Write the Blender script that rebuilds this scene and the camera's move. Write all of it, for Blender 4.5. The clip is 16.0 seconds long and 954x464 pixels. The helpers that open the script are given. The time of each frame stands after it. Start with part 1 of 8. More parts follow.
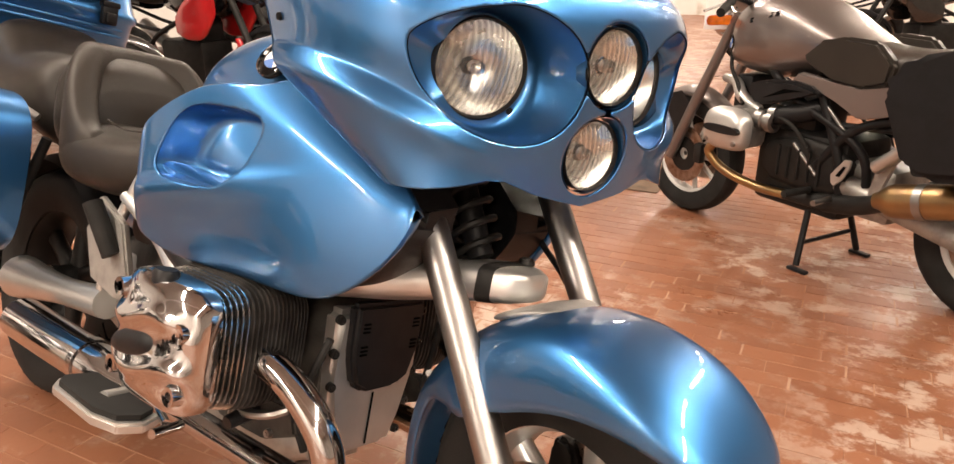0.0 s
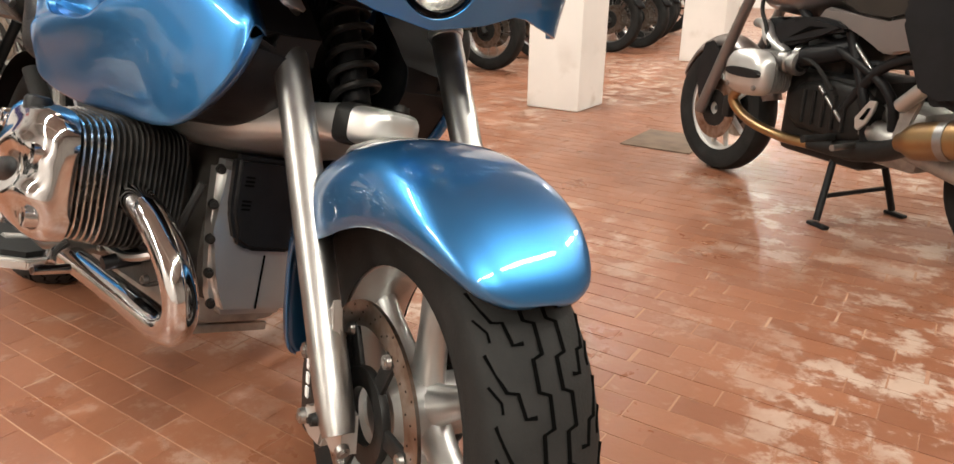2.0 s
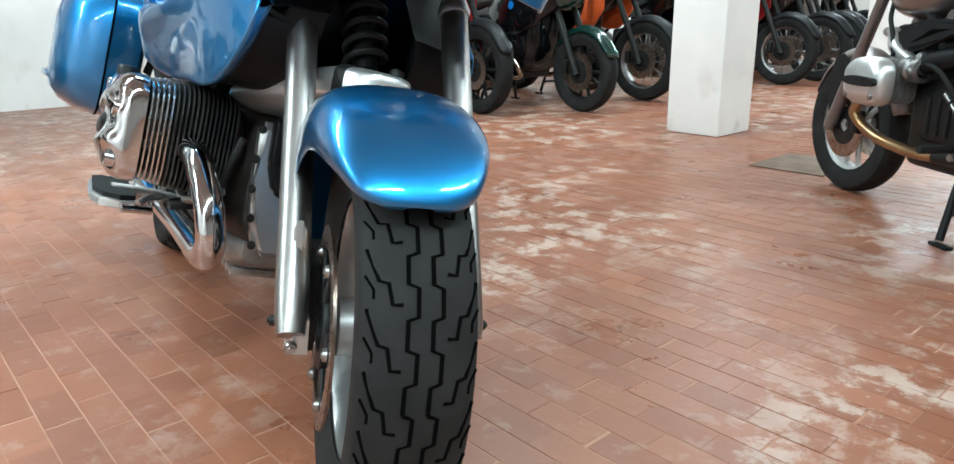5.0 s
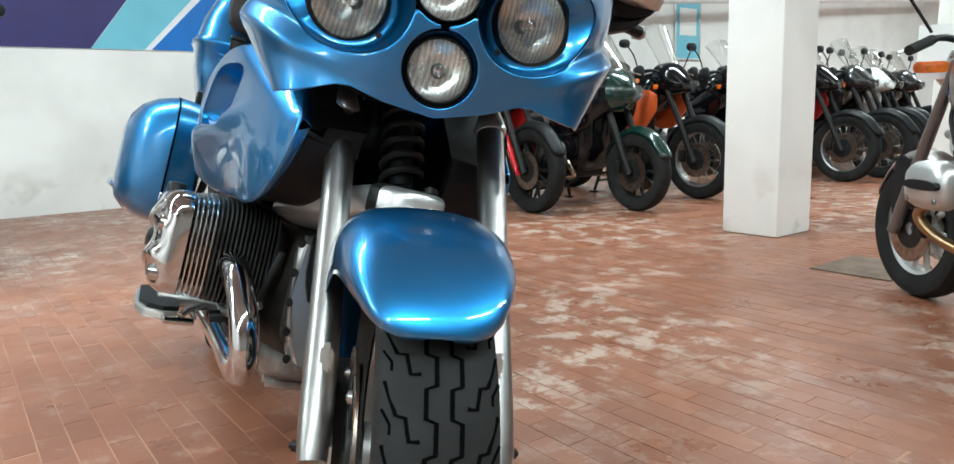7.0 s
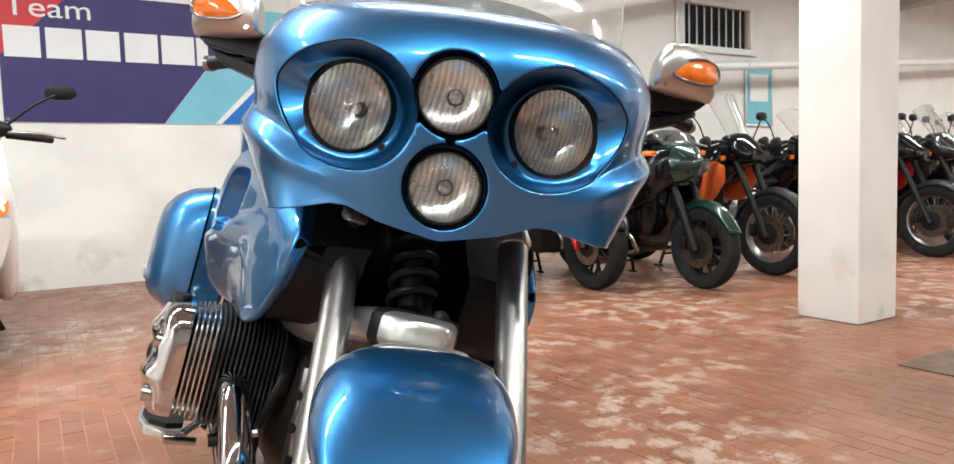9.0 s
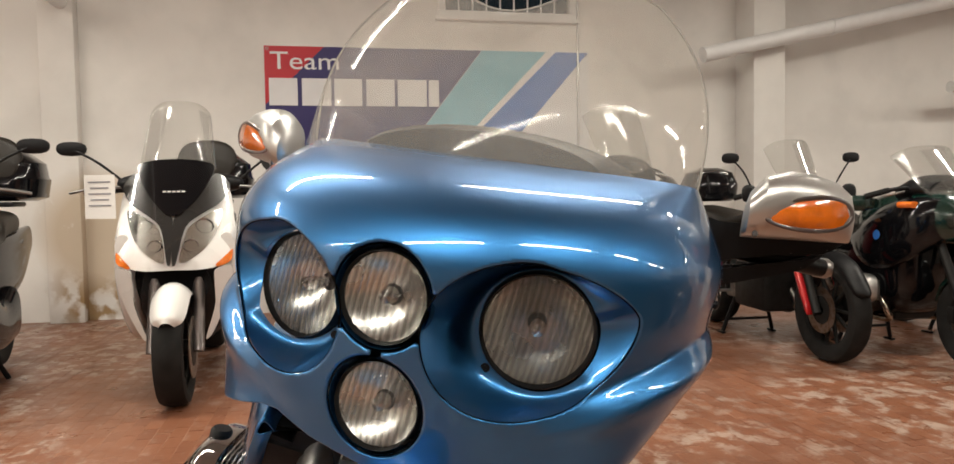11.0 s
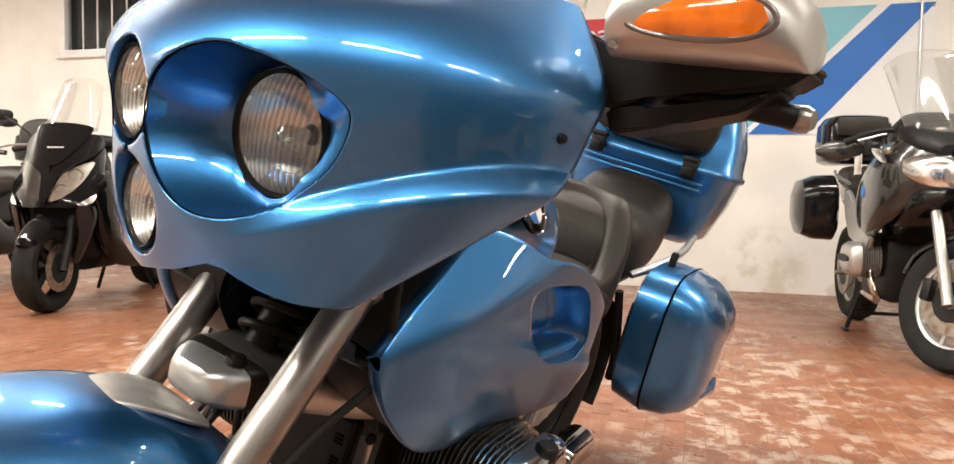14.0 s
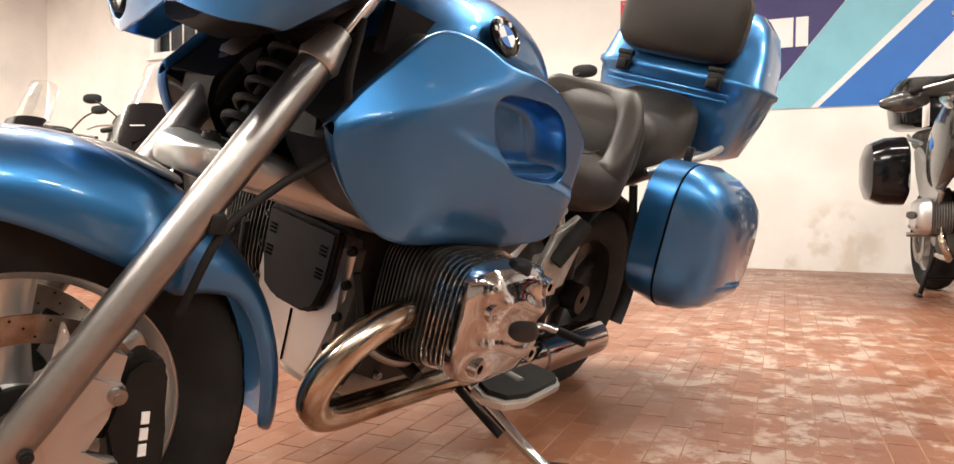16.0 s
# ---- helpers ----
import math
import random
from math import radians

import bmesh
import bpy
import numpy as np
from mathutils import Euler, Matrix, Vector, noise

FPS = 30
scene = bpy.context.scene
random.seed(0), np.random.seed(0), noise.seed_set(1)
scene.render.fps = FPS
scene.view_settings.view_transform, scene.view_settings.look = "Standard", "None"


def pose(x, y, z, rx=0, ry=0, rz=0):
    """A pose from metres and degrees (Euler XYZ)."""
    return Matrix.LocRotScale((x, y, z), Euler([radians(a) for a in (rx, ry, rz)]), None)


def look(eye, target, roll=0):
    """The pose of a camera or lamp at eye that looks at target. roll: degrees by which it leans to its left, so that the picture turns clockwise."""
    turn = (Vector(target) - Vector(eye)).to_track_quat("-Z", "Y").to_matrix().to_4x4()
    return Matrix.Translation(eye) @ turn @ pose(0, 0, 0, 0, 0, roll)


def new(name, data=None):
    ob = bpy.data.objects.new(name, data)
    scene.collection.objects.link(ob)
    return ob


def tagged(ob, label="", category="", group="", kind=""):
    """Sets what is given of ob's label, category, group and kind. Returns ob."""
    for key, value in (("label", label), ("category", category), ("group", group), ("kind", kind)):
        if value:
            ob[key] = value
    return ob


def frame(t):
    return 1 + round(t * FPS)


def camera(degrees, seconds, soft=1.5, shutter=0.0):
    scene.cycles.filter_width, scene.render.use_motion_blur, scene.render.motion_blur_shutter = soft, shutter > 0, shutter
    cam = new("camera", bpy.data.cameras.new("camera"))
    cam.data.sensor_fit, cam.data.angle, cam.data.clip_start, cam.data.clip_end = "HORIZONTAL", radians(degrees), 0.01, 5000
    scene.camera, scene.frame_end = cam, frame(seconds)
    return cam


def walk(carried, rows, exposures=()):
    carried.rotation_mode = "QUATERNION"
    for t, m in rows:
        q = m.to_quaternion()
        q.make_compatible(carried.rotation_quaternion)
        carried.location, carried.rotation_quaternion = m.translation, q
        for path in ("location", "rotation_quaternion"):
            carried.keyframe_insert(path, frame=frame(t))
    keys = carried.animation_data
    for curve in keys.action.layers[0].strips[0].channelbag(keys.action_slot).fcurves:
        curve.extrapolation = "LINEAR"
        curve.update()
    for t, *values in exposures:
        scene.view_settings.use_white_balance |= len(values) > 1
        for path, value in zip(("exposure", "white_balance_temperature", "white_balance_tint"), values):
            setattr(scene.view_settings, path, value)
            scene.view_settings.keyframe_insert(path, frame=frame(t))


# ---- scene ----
cam = camera(66.74, 16.0)
PATH = [
    (0, (0.4535, 0.1588, 1.0708), (-0.3746, 1.8413, 0.3756), 0.29),
    (0.5, (0.5352, 0.1904, 1.0114), (-0.3300, 1.8510, 0.3085), 0.54),
    (1, (0.5907, 0.2477, 0.9521), (-0.2950, 1.8974, 0.2493), 0.65),
    (1.5, (0.6501, 0.2867, 0.8929), (-0.3003, 1.9018, 0.1943), 0.77),
    (2, (0.7621, 0.3113, 0.8279), (-0.2778, 1.8726, 0.1345), 0.77),
    (2.5, (0.8559, 0.3083, 0.7770), (-0.3032, 1.7845, 0.0860), 0.88),
    (3, (0.9417, 0.2735, 0.7308), (-0.2891, 1.6905, 0.0399), 0.61),
    (3.2, (0.9818, 0.2593, 0.7209), (-0.2609, 1.6648, 0.0277), 0.72),
    (5.3, (1.1134, 0.4372, 0.7165), (-0.3696, 1.6671, 0.1800), -1.45),
    (5.5, (1.1138, 0.4379, 0.7194), (-0.3905, 1.6578, 0.2205), -1.64),
    (6, (1.1079, 0.4483, 0.7301), (-0.4304, 1.6447, 0.2805), -1.47),
    (6.5, (1.1106, 0.4595, 0.7429), (-0.4521, 1.6376, 0.3305), -1.53),
    (7, (1.1139, 0.4812, 0.7509), (-0.4748, 1.6517, 0.4255), -1.66),
    (7.5, (1.1093, 0.5089, 0.7722), (-0.4972, 1.6661, 0.4892), -1.72),
    (8, (1.0772, 0.5329, 0.7817), (-0.5452, 1.6790, 0.5486), -1.76),
    (8.5, (1.0499, 0.5841, 0.8028), (-0.6064, 1.6906, 0.6224), -1.81),
    (8.7, (1.0409, 0.6063, 0.8136), (-0.6326, 1.6883, 0.6454), -1.78),
    (10.8, (0.9828, 1.0335, 1.0154), (-0.9653, 1.4757, 0.9185), -1.04),
    (11, (0.9561, 1.0863, 1.0456), (-1.0060, 1.4616, 0.9493), -0.88),
    (11.5, (0.9296, 1.1911, 1.0792), (-1.0607, 1.3665, 0.9894), -0.58),
    (12, (0.9495, 1.3224, 1.0696), (-1.0460, 1.2208, 0.9815), -0.26),
    (12.5, (0.9661, 1.4566, 1.0319), (-1.0076, 1.1461, 0.9411), -0.03),
    (13, (0.9367, 1.5408, 0.9782), (-1.0180, 1.1288, 0.8809), 0.16),
    (13.5, (0.8819, 1.6427, 0.8959), (-1.0543, 1.1533, 0.7885), 0.20),
    (14, (0.8383, 1.7248, 0.8343), (-1.0753, 1.1535, 0.7264), 0.94),
    (14.5, (0.8403, 1.8162, 0.7607), (-1.0392, 1.1419, 0.6486), 0.47),
    (15, (0.8390, 1.8816, 0.6802), (-1.0143, 1.1341, 0.5991), 0.26),
    (15.5, (0.8432, 1.9088, 0.6043), (-0.9998, 1.1347, 0.5380), 0.42),
    (16, (0.8451, 1.9149, 0.5183), (-0.9957, 1.1361, 0.4484), 0.40),
]
walk(cam, [(t, look(eye, target, roll)) for t, eye, target, roll in PATH], [(0, 0.03, 7050, 14), (0.5, 0.13, 6850, 12), (2.5, -0.07, 5950, 2), (3.2, -0.10, 5650, -1), (5.5, -0.02, 4760, -10), (7, -0.2, 4980, -8), (8.7, -0.12, 5400, 0), (11, -0.9, 6350, 6), (12, -1.03, 6350, 6), (12.5, -0.92, 6350, 6), (13.5, -0.23, 6300, 6), (14.5, -0.03, 6300, 7), (16, 0.13, 6300, 8)])

# ---------------------------------------------------------------- light
world = bpy.data.worlds.new("world")
scene.world = world
world.use_nodes = True
sky = world.node_tree.nodes.new("ShaderNodeTexSky")
sky.sky_type, sky.sun_disc = "NISHITA", False
sky.sun_elevation, sky.sun_rotation = radians(3), radians(200)
world.node_tree.links.new(sky.outputs[0], world.node_tree.nodes["Background"].inputs[0])
world.node_tree.nodes["Background"].inputs[1].default_value = 0.05

FLOOR_Z, CEIL_Z = -0.02, 3.9
LAMP_POWER = 202.0
LAMP_COLOUR = (1.0, 0.90, 0.78)

# ---------------------------------------------------------------- materials
def material(name, base, rough=0.5, metal=0.0, vary=0.0, scale=8.0, bump=0.0, bump_scale=60.0, coat=0.0,
             vary_to=None, emission=0.0, transmission=0.0, flake=0.0, coat_rough=0.04, ior=1.45, spec=0.5):
    m = bpy.data.materials.new(name)
    m.use_nodes = True
    n, l = m.node_tree.nodes, m.node_tree.links
    b = n["Principled BSDF"]
    b.inputs["Base Color"].default_value = (*base, 1)
    b.inputs["Roughness"].default_value = rough
    b.inputs["Metallic"].default_value = metal
    b.inputs["Coat Weight"].default_value = coat
    b.inputs["Coat Roughness"].default_value = coat_rough
    b.inputs["IOR"].default_value = ior
    b.inputs["Specular IOR Level"].default_value = spec
    b.inputs["Transmission Weight"].default_value = transmission
    if emission:
        b.inputs["Emission Color"].default_value = (*base, 1)
        b.inputs["Emission Strength"].default_value = emission
    co = n.new("ShaderNodeTexCoord")
    if vary:
        t = n.new("ShaderNodeTexNoise")
        t.inputs["Scale"].default_value, t.inputs["Detail"].default_value = scale, 6
        l.new(co.outputs["Object"], t.inputs["Vector"])
        mix = n.new("ShaderNodeMix")
        mix.data_type = "RGBA"
        mix.inputs["A"].default_value = (*base, 1)
        mix.inputs["B"].default_value = (*(vary_to or [c * (1 - vary) for c in base]), 1)
        ramp = n.new("ShaderNodeMapRange")
        ramp.inputs["From Min"].default_value, ramp.inputs["From Max"].default_value = 0.42, 0.68
        l.new(t.outputs["Fac"], ramp.inputs["Value"])
        l.new(ramp.outputs["Result"], mix.inputs["Factor"])
        l.new(mix.outputs["Result"], b.inputs["Base Color"])
        rr = n.new("ShaderNodeMapRange")
        rr.inputs["To Min"].default_value, rr.inputs["To Max"].default_value = max(0.0, rough - 0.06), min(1.0, rough + 0.1)
        l.new(t.outputs["Fac"], rr.inputs["Value"])
        l.new(rr.outputs["Result"], b.inputs["Roughness"])
    if bump:
        t = n.new("ShaderNodeTexNoise")
        t.inputs["Scale"].default_value, t.inputs["Detail"].default_value = bump_scale, 5
        l.new(co.outputs["Object"], t.inputs["Vector"])
        bm_ = n.new("ShaderNodeBump")
        bm_.inputs["Strength"].default_value, bm_.inputs["Distance"].default_value = bump, 0.002
        l.new(t.outputs["Fac"], bm_.inputs["Height"])
        l.new(bm_.outputs["Normal"], b.inputs["Normal"])
    if flake:
        t = n.new("ShaderNodeTexVoronoi")
        t.inputs["Scale"].default_value = 1400
        l.new(co.outputs["Object"], t.inputs["Vector"])
        bm_ = n.new("ShaderNodeBump")
        bm_.inputs["Strength"].default_value, bm_.inputs["Distance"].default_value = flake, 0.0004
        l.new(t.outputs["Distance"], bm_.inputs["Height"])
        l.new(bm_.outputs["Normal"], b.inputs["Normal"])
    return m


BLUE = material("blue_metallic_paint", (0.038, 0.176, 0.420), 0.33, 0.90, coat=1.0, coat_rough=0.02, flake=0.12, vary=0.08, scale=3)
POLISHED = material("polished_fin_edge", (0.66, 0.65, 0.63), 0.24, 1.0, vary=0.15, scale=30)
CHROME = material("chrome", (0.54, 0.54, 0.55), 0.06, 1.0, vary=0.08, scale=14)
BRIGHT = material("faceted_lamp_mirror", (0.86, 0.86, 0.85), 0.16, 1.0, vary=0.08, scale=20, bump=1.0, bump_scale=45)
REFLECTOR = material("lamp_reflector", (0.92, 0.92, 0.90), 0.24, 1.0, vary=0.05, scale=20)
BRUSHED = material("brushed_steel", (0.36, 0.35, 0.34), 0.34, 1.0, vary=0.18, scale=25, bump=0.08, bump_scale=180)
ALU = material("silver_lacquer", (0.58, 0.58, 0.57), 0.34, 0.85, vary=0.12, scale=9, bump=0.05)
CASTING = material("cast_aluminium", (0.42, 0.41, 0.39), 0.48, 0.8, vary=0.35, scale=18, bump=0.3, bump_scale=150)
DARKCAST = material("oil_darkened_casting", (0.055, 0.050, 0.045), 0.55, 0.5, vary=0.5, scale=16, vary_to=(0.02, 0.018, 0.016), bump=0.35, bump_scale=120)
DARKMETAL = material("dark_metal", (0.016, 0.0155, 0.015), 0.45, 0.25, spec=0.3, vary=0.3, scale=20, bump=0.2)
FINS = material("fin_black", (0.035, 0.033, 0.031), 0.40, 0.5, vary=0.4, scale=30, vary_to=(0.085, 0.08, 0.075))
PLASTIC = material("black_plastic", (0.009, 0.009, 0.010), 0.42, spec=0.25, vary=0.3, scale=20, bump=0.15, bump_scale=300)
GLOSSBLACK = material("gloss_black", (0.004, 0.004, 0.005), 0.10, spec=0.3, coat=0.25, coat_rough=0.03, vary=0.2, scale=4)
RUBBER = material("tyre_rubber", (0.012, 0.0118, 0.0115), 0.68, vary=0.35, scale=14, spec=0.2, vary_to=(0.019, 0.0185, 0.018), bump=0.25, bump_scale=220)
# near-black that paints the shade inside grooves, seams, slots and holes
GAP_SHADE = material("painted_gap_shade", (0.002, 0.002, 0.002), 0.95, vary=0.2, spec=0.03)
LEATHER = material("brown_black_leather", (0.021, 0.017, 0.0135), 0.40, spec=0.35, vary=0.25, scale=6, bump=0.5, bump_scale=420)
ORANGE = material("amber_lens", (0.75, 0.17, 0.01), 0.12, coat=1.0, vary=0.3, scale=40)
DISC = material("brake_disc_steel", (0.36, 0.31, 0.27), 0.3, 1.0, vary=0.4, scale=30, vary_to=(0.2, 0.13, 0.09))
BRONZE = material("gold_heat_stained_steel", (0.38, 0.25, 0.12), 0.32, 1.0, vary=0.4, scale=10, vary_to=(0.3, 0.2, 0.12))
HEAT = material("heat_stained_chrome", (0.62, 0.55, 0.46), 0.16, 1.0, vary=0.5, scale=16, vary_to=(0.34, 0.25, 0.17))
GREYMET = material("grey_metallic_paint", (0.185, 0.162, 0.155), 0.32, 0.75, coat=0.6, flake=0.1, vary=0.06, scale=3)
DARKGREEN = material("dark_green_paint", (0.003, 0.022, 0.016), 0.22, 0.2, coat=1.0, vary=0.1, scale=3)
RED = material("red_paint", (0.45, 0.012, 0.015), 0.3, 0.1, coat=1.0, vary=0.1, scale=3)
ORANGEP = material("orange_paint", (0.62, 0.11, 0.02), 0.35, coat=0.6, vary=0.1, scale=3)
WHITEP = material("white_paint_gloss", (0.78, 0.77, 0.75), 0.25, coat=1.0, vary=0.05, scale=3)
DKGREY = material("dark_grey_paint", (0.017, 0.0165, 0.016), 0.24, 0.3, coat=1.0, vary=0.1, scale=3)
PAPER = material("white_paper", (0.8, 0.79, 0.77), 0.7, vary=0.06, scale=10)
PRINT = material("grey_print", (0.25, 0.25, 0.27), 0.7, vary=0.1)
WHITE = material("white_enamel", (0.8, 0.8, 0.8), 0.3, vary=0.05)
REDFLAT = material("red_print", (0.55, 0.02, 0.02), 0.6, vary=0.1, scale=3)


def see_through(name, tint, rough=0.02, clear=0.8, flutes=False, scratch=0.0):
    """Thin clear sheet: mostly transparent, with a gloss."""
    m = bpy.data.materials.new(name)
    m.use_nodes = True
    n, l = m.node_tree.nodes, m.node_tree.links
    n.remove(n["Principled BSDF"])
    out = n["Material Output"]
    tr, gl, mix = n.new("ShaderNodeBsdfTransparent"), n.new("ShaderNodeBsdfGlossy"), n.new("ShaderNodeMixShader")
    fr, mr = n.new("ShaderNodeFresnel"), n.new("ShaderNodeMapRange")
    tr.inputs[0].default_value = (*tint, 1)
    gl.inputs["Roughness"].default_value = rough
    mr.inputs["To Min"].default_value, mr.inputs["To Max"].default_value = 0.0, clear
    fr.inputs["IOR"].default_value = 1.5
    l.new(fr.outputs[0], mr.inputs["Value"])
    l.new(mr.outputs[0], mix.inputs[0])
    l.new(tr.outputs[0], mix.inputs[1])
    l.new(gl.outputs[0], mix.inputs[2])
    last = mix
    if scratch:
        df, mx2 = n.new("ShaderNodeBsdfDiffuse"), n.new("ShaderNodeMixShader")
        df.inputs[0].default_value = (0.75, 0.73, 0.7, 1)
        t, r2 = n.new("ShaderNodeTexNoise"), n.new("ShaderNodeMapRange")
        t.inputs["Scale"].default_value, t.inputs["Detail"].default_value = 7, 8
        r2.inputs["From Min"].default_value, r2.inputs["From Max"].default_value = 0.35, 0.75
        r2.inputs["To Min"].default_value, r2.inputs["To Max"].default_value = scratch * 0.6, scratch
        co = n.new("ShaderNodeTexCoord")
        l.new(co.outputs["Object"], t.inputs["Vector"])
        l.new(t.outputs["Fac"], r2.inputs["Value"])
        l.new(r2.outputs[0], mx2.inputs[0])
        l.new(mix.outputs[0], mx2.inputs[1])
        l.new(df.outputs[0], mx2.inputs[2])
        last = mx2
    if flutes:
        w, bp, co = n.new("ShaderNodeTexWave"), n.new("ShaderNodeBump"), n.new("ShaderNodeTexCoord")
        w.bands_direction = "Y"
        w.inputs["Scale"].default_value = 42
        w.inputs["Distortion"].default_value = 0.9
        w.inputs["Detail"].default_value = 2
        l.new(co.outputs["Object"], w.inputs["Vector"])
        bp.inputs["Strength"].default_value, bp.inputs["Distance"].default_value = 0.9, 0.004
        l.new(w.outputs["Fac"], bp.inputs["Height"])
        l.new(bp.outputs[0], gl.inputs["Normal"])
        l.new(bp.outputs[0], fr.inputs["Normal"])
        # dark bands of the ribs' refracted light, painted into the glass tint
        flute_shade_mix = n.new("ShaderNodeMix")
        flute_shade_mix.data_type = "RGBA"
        flute_shade_mix.inputs["A"].default_value = (*[c * 0.58 for c in tint], 1)
        flute_shade_mix.inputs["B"].default_value = (*tint, 1)
        l.new(w.outputs["Fac"], flute_shade_mix.inputs["Factor"])
        l.new(flute_shade_mix.outputs["Result"], tr.inputs[0])
    l.new(last.outputs[0], out.inputs[0])
    return m


SCREEN = see_through("clear_acrylic", (0.95, 0.94, 0.92), 0.05, 0.16, scratch=0.17)
SCREEN_ROW = see_through("dusty_clear_acrylic", (0.90, 0.90, 0.89), 0.04, 0.4, scratch=0.05)
PANE = see_through("window_glass", (0.55, 0.6, 0.65), 0.02, 0.9)
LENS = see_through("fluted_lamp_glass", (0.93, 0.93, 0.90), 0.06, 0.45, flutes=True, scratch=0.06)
LENS_S = see_through("clear_lamp_glass", (0.95, 0.95, 0.93), 0.04, 0.9)

def floor_material():
    m = bpy.data.materials.new("worn_terracotta_tile")
    m.use_nodes = True
    n, l = m.node_tree.nodes, m.node_tree.links
    b = n["Principled BSDF"]
    geo, info = n.new("ShaderNodeNewGeometry"), n.new("ShaderNodeObjectInfo")
    rnd = n.new("ShaderNodeMath")
    rnd.operation = "ADD"
    l.new(geo.outputs["Random Per Island"], rnd.inputs[0])
    l.new(info.outputs["Random"], rnd.inputs[1])
    fr = n.new("ShaderNodeMath")
    fr.operation = "FRACT"
    l.new(rnd.outputs[0], fr.inputs[0])
    cr = n.new("ShaderNodeValToRGB")
    cr.color_ramp.elements[0].color = (0.200, 0.080, 0.043, 1)
    cr.color_ramp.elements[1].color = (0.258, 0.107, 0.057, 1)
    l.new(fr.outputs[0], cr.inputs[0])
    pos = geo.outputs["Position"]
    def noise_mask(scale, lo, hi, detail=8, rough=0.6, off=0.0):
        t, r = n.new("ShaderNodeTexNoise"), n.new("ShaderNodeMapRange")
        v = n.new("ShaderNodeVectorMath")
        v.operation = "ADD"
        v.inputs[1].default_value = (off, off, off)
        l.new(pos, v.inputs[0])
        l.new(v.outputs[0], t.inputs["Vector"])
        t.inputs["Scale"].default_value, t.inputs["Detail"].default_value, t.inputs["Roughness"].default_value = scale, detail, rough
        r.inputs["From Min"].default_value, r.inputs["From Max"].default_value = lo, hi
        l.new(t.outputs["Fac"], r.inputs["Value"])
        return r.outputs[0]
    def mixed(fac, a, colour):
        x = n.new("ShaderNodeMix")
        x.data_type = "RGBA"
        l.new(fac, x.inputs["Factor"])
        l.new(a, x.inputs["A"])
        x.inputs["B"].default_value = (*colour, 1)
        return x.outputs["Result"]
    def times(a, b_):
        x = n.new("ShaderNodeMath")
        x.operation = "MULTIPLY"
        l.new(a, x.inputs[0])
        if isinstance(b_, float):
            x.inputs[1].default_value = b_
        else:
            l.new(b_, x.inputs[1])
        return x.outputs[0]
    c = cr.outputs[0]
    c = mixed(times(noise_mask(1.1, 0.45, 0.75), 0.4), c, (0.165, 0.066, 0.040))
    worn = times(noise_mask(0.85, 0.44, 0.56, off=3.1), noise_mask(8.0, 0.50, 0.57, detail=12, rough=0.72, off=7.0))
    c = mixed(times(worn, 0.60), c, (0.52, 0.43, 0.36))
    c = mixed(times(noise_mask(14, 0.58, 0.66, detail=10, off=17.0), 0.25), c, (0.45, 0.34, 0.27))
    c = mixed(times(noise_mask(26, 0.60, 0.72, off=11.0), 0.35), c, (0.13, 0.06, 0.04))
    l.new(c, b.inputs["Base Color"])
    rm = n.new("ShaderNodeMapRange")
    rm.inputs["To Min"].default_value, rm.inputs["To Max"].default_value = 0.24, 0.50
    l.new(noise_mask(3.5, 0.3, 0.7, off=5.0), rm.inputs["Value"])
    l.new(rm.outputs[0], b.inputs["Roughness"])
    bp = n.new("ShaderNodeBump")
    bp.inputs["Strength"].default_value, bp.inputs["Distance"].default_value = 0.25, 0.002
    l.new(noise_mask(30, 0.2, 0.8, off=1.0), bp.inputs["Height"])
    l.new(bp.outputs[0], b.inputs["Normal"])
    return m


TILE = floor_material()
GROUT = material("pale_grout", (0.37, 0.22, 0.145), 0.85, vary=0.4, scale=2.2, vary_to=(0.27, 0.135, 0.085), bump=0.2)


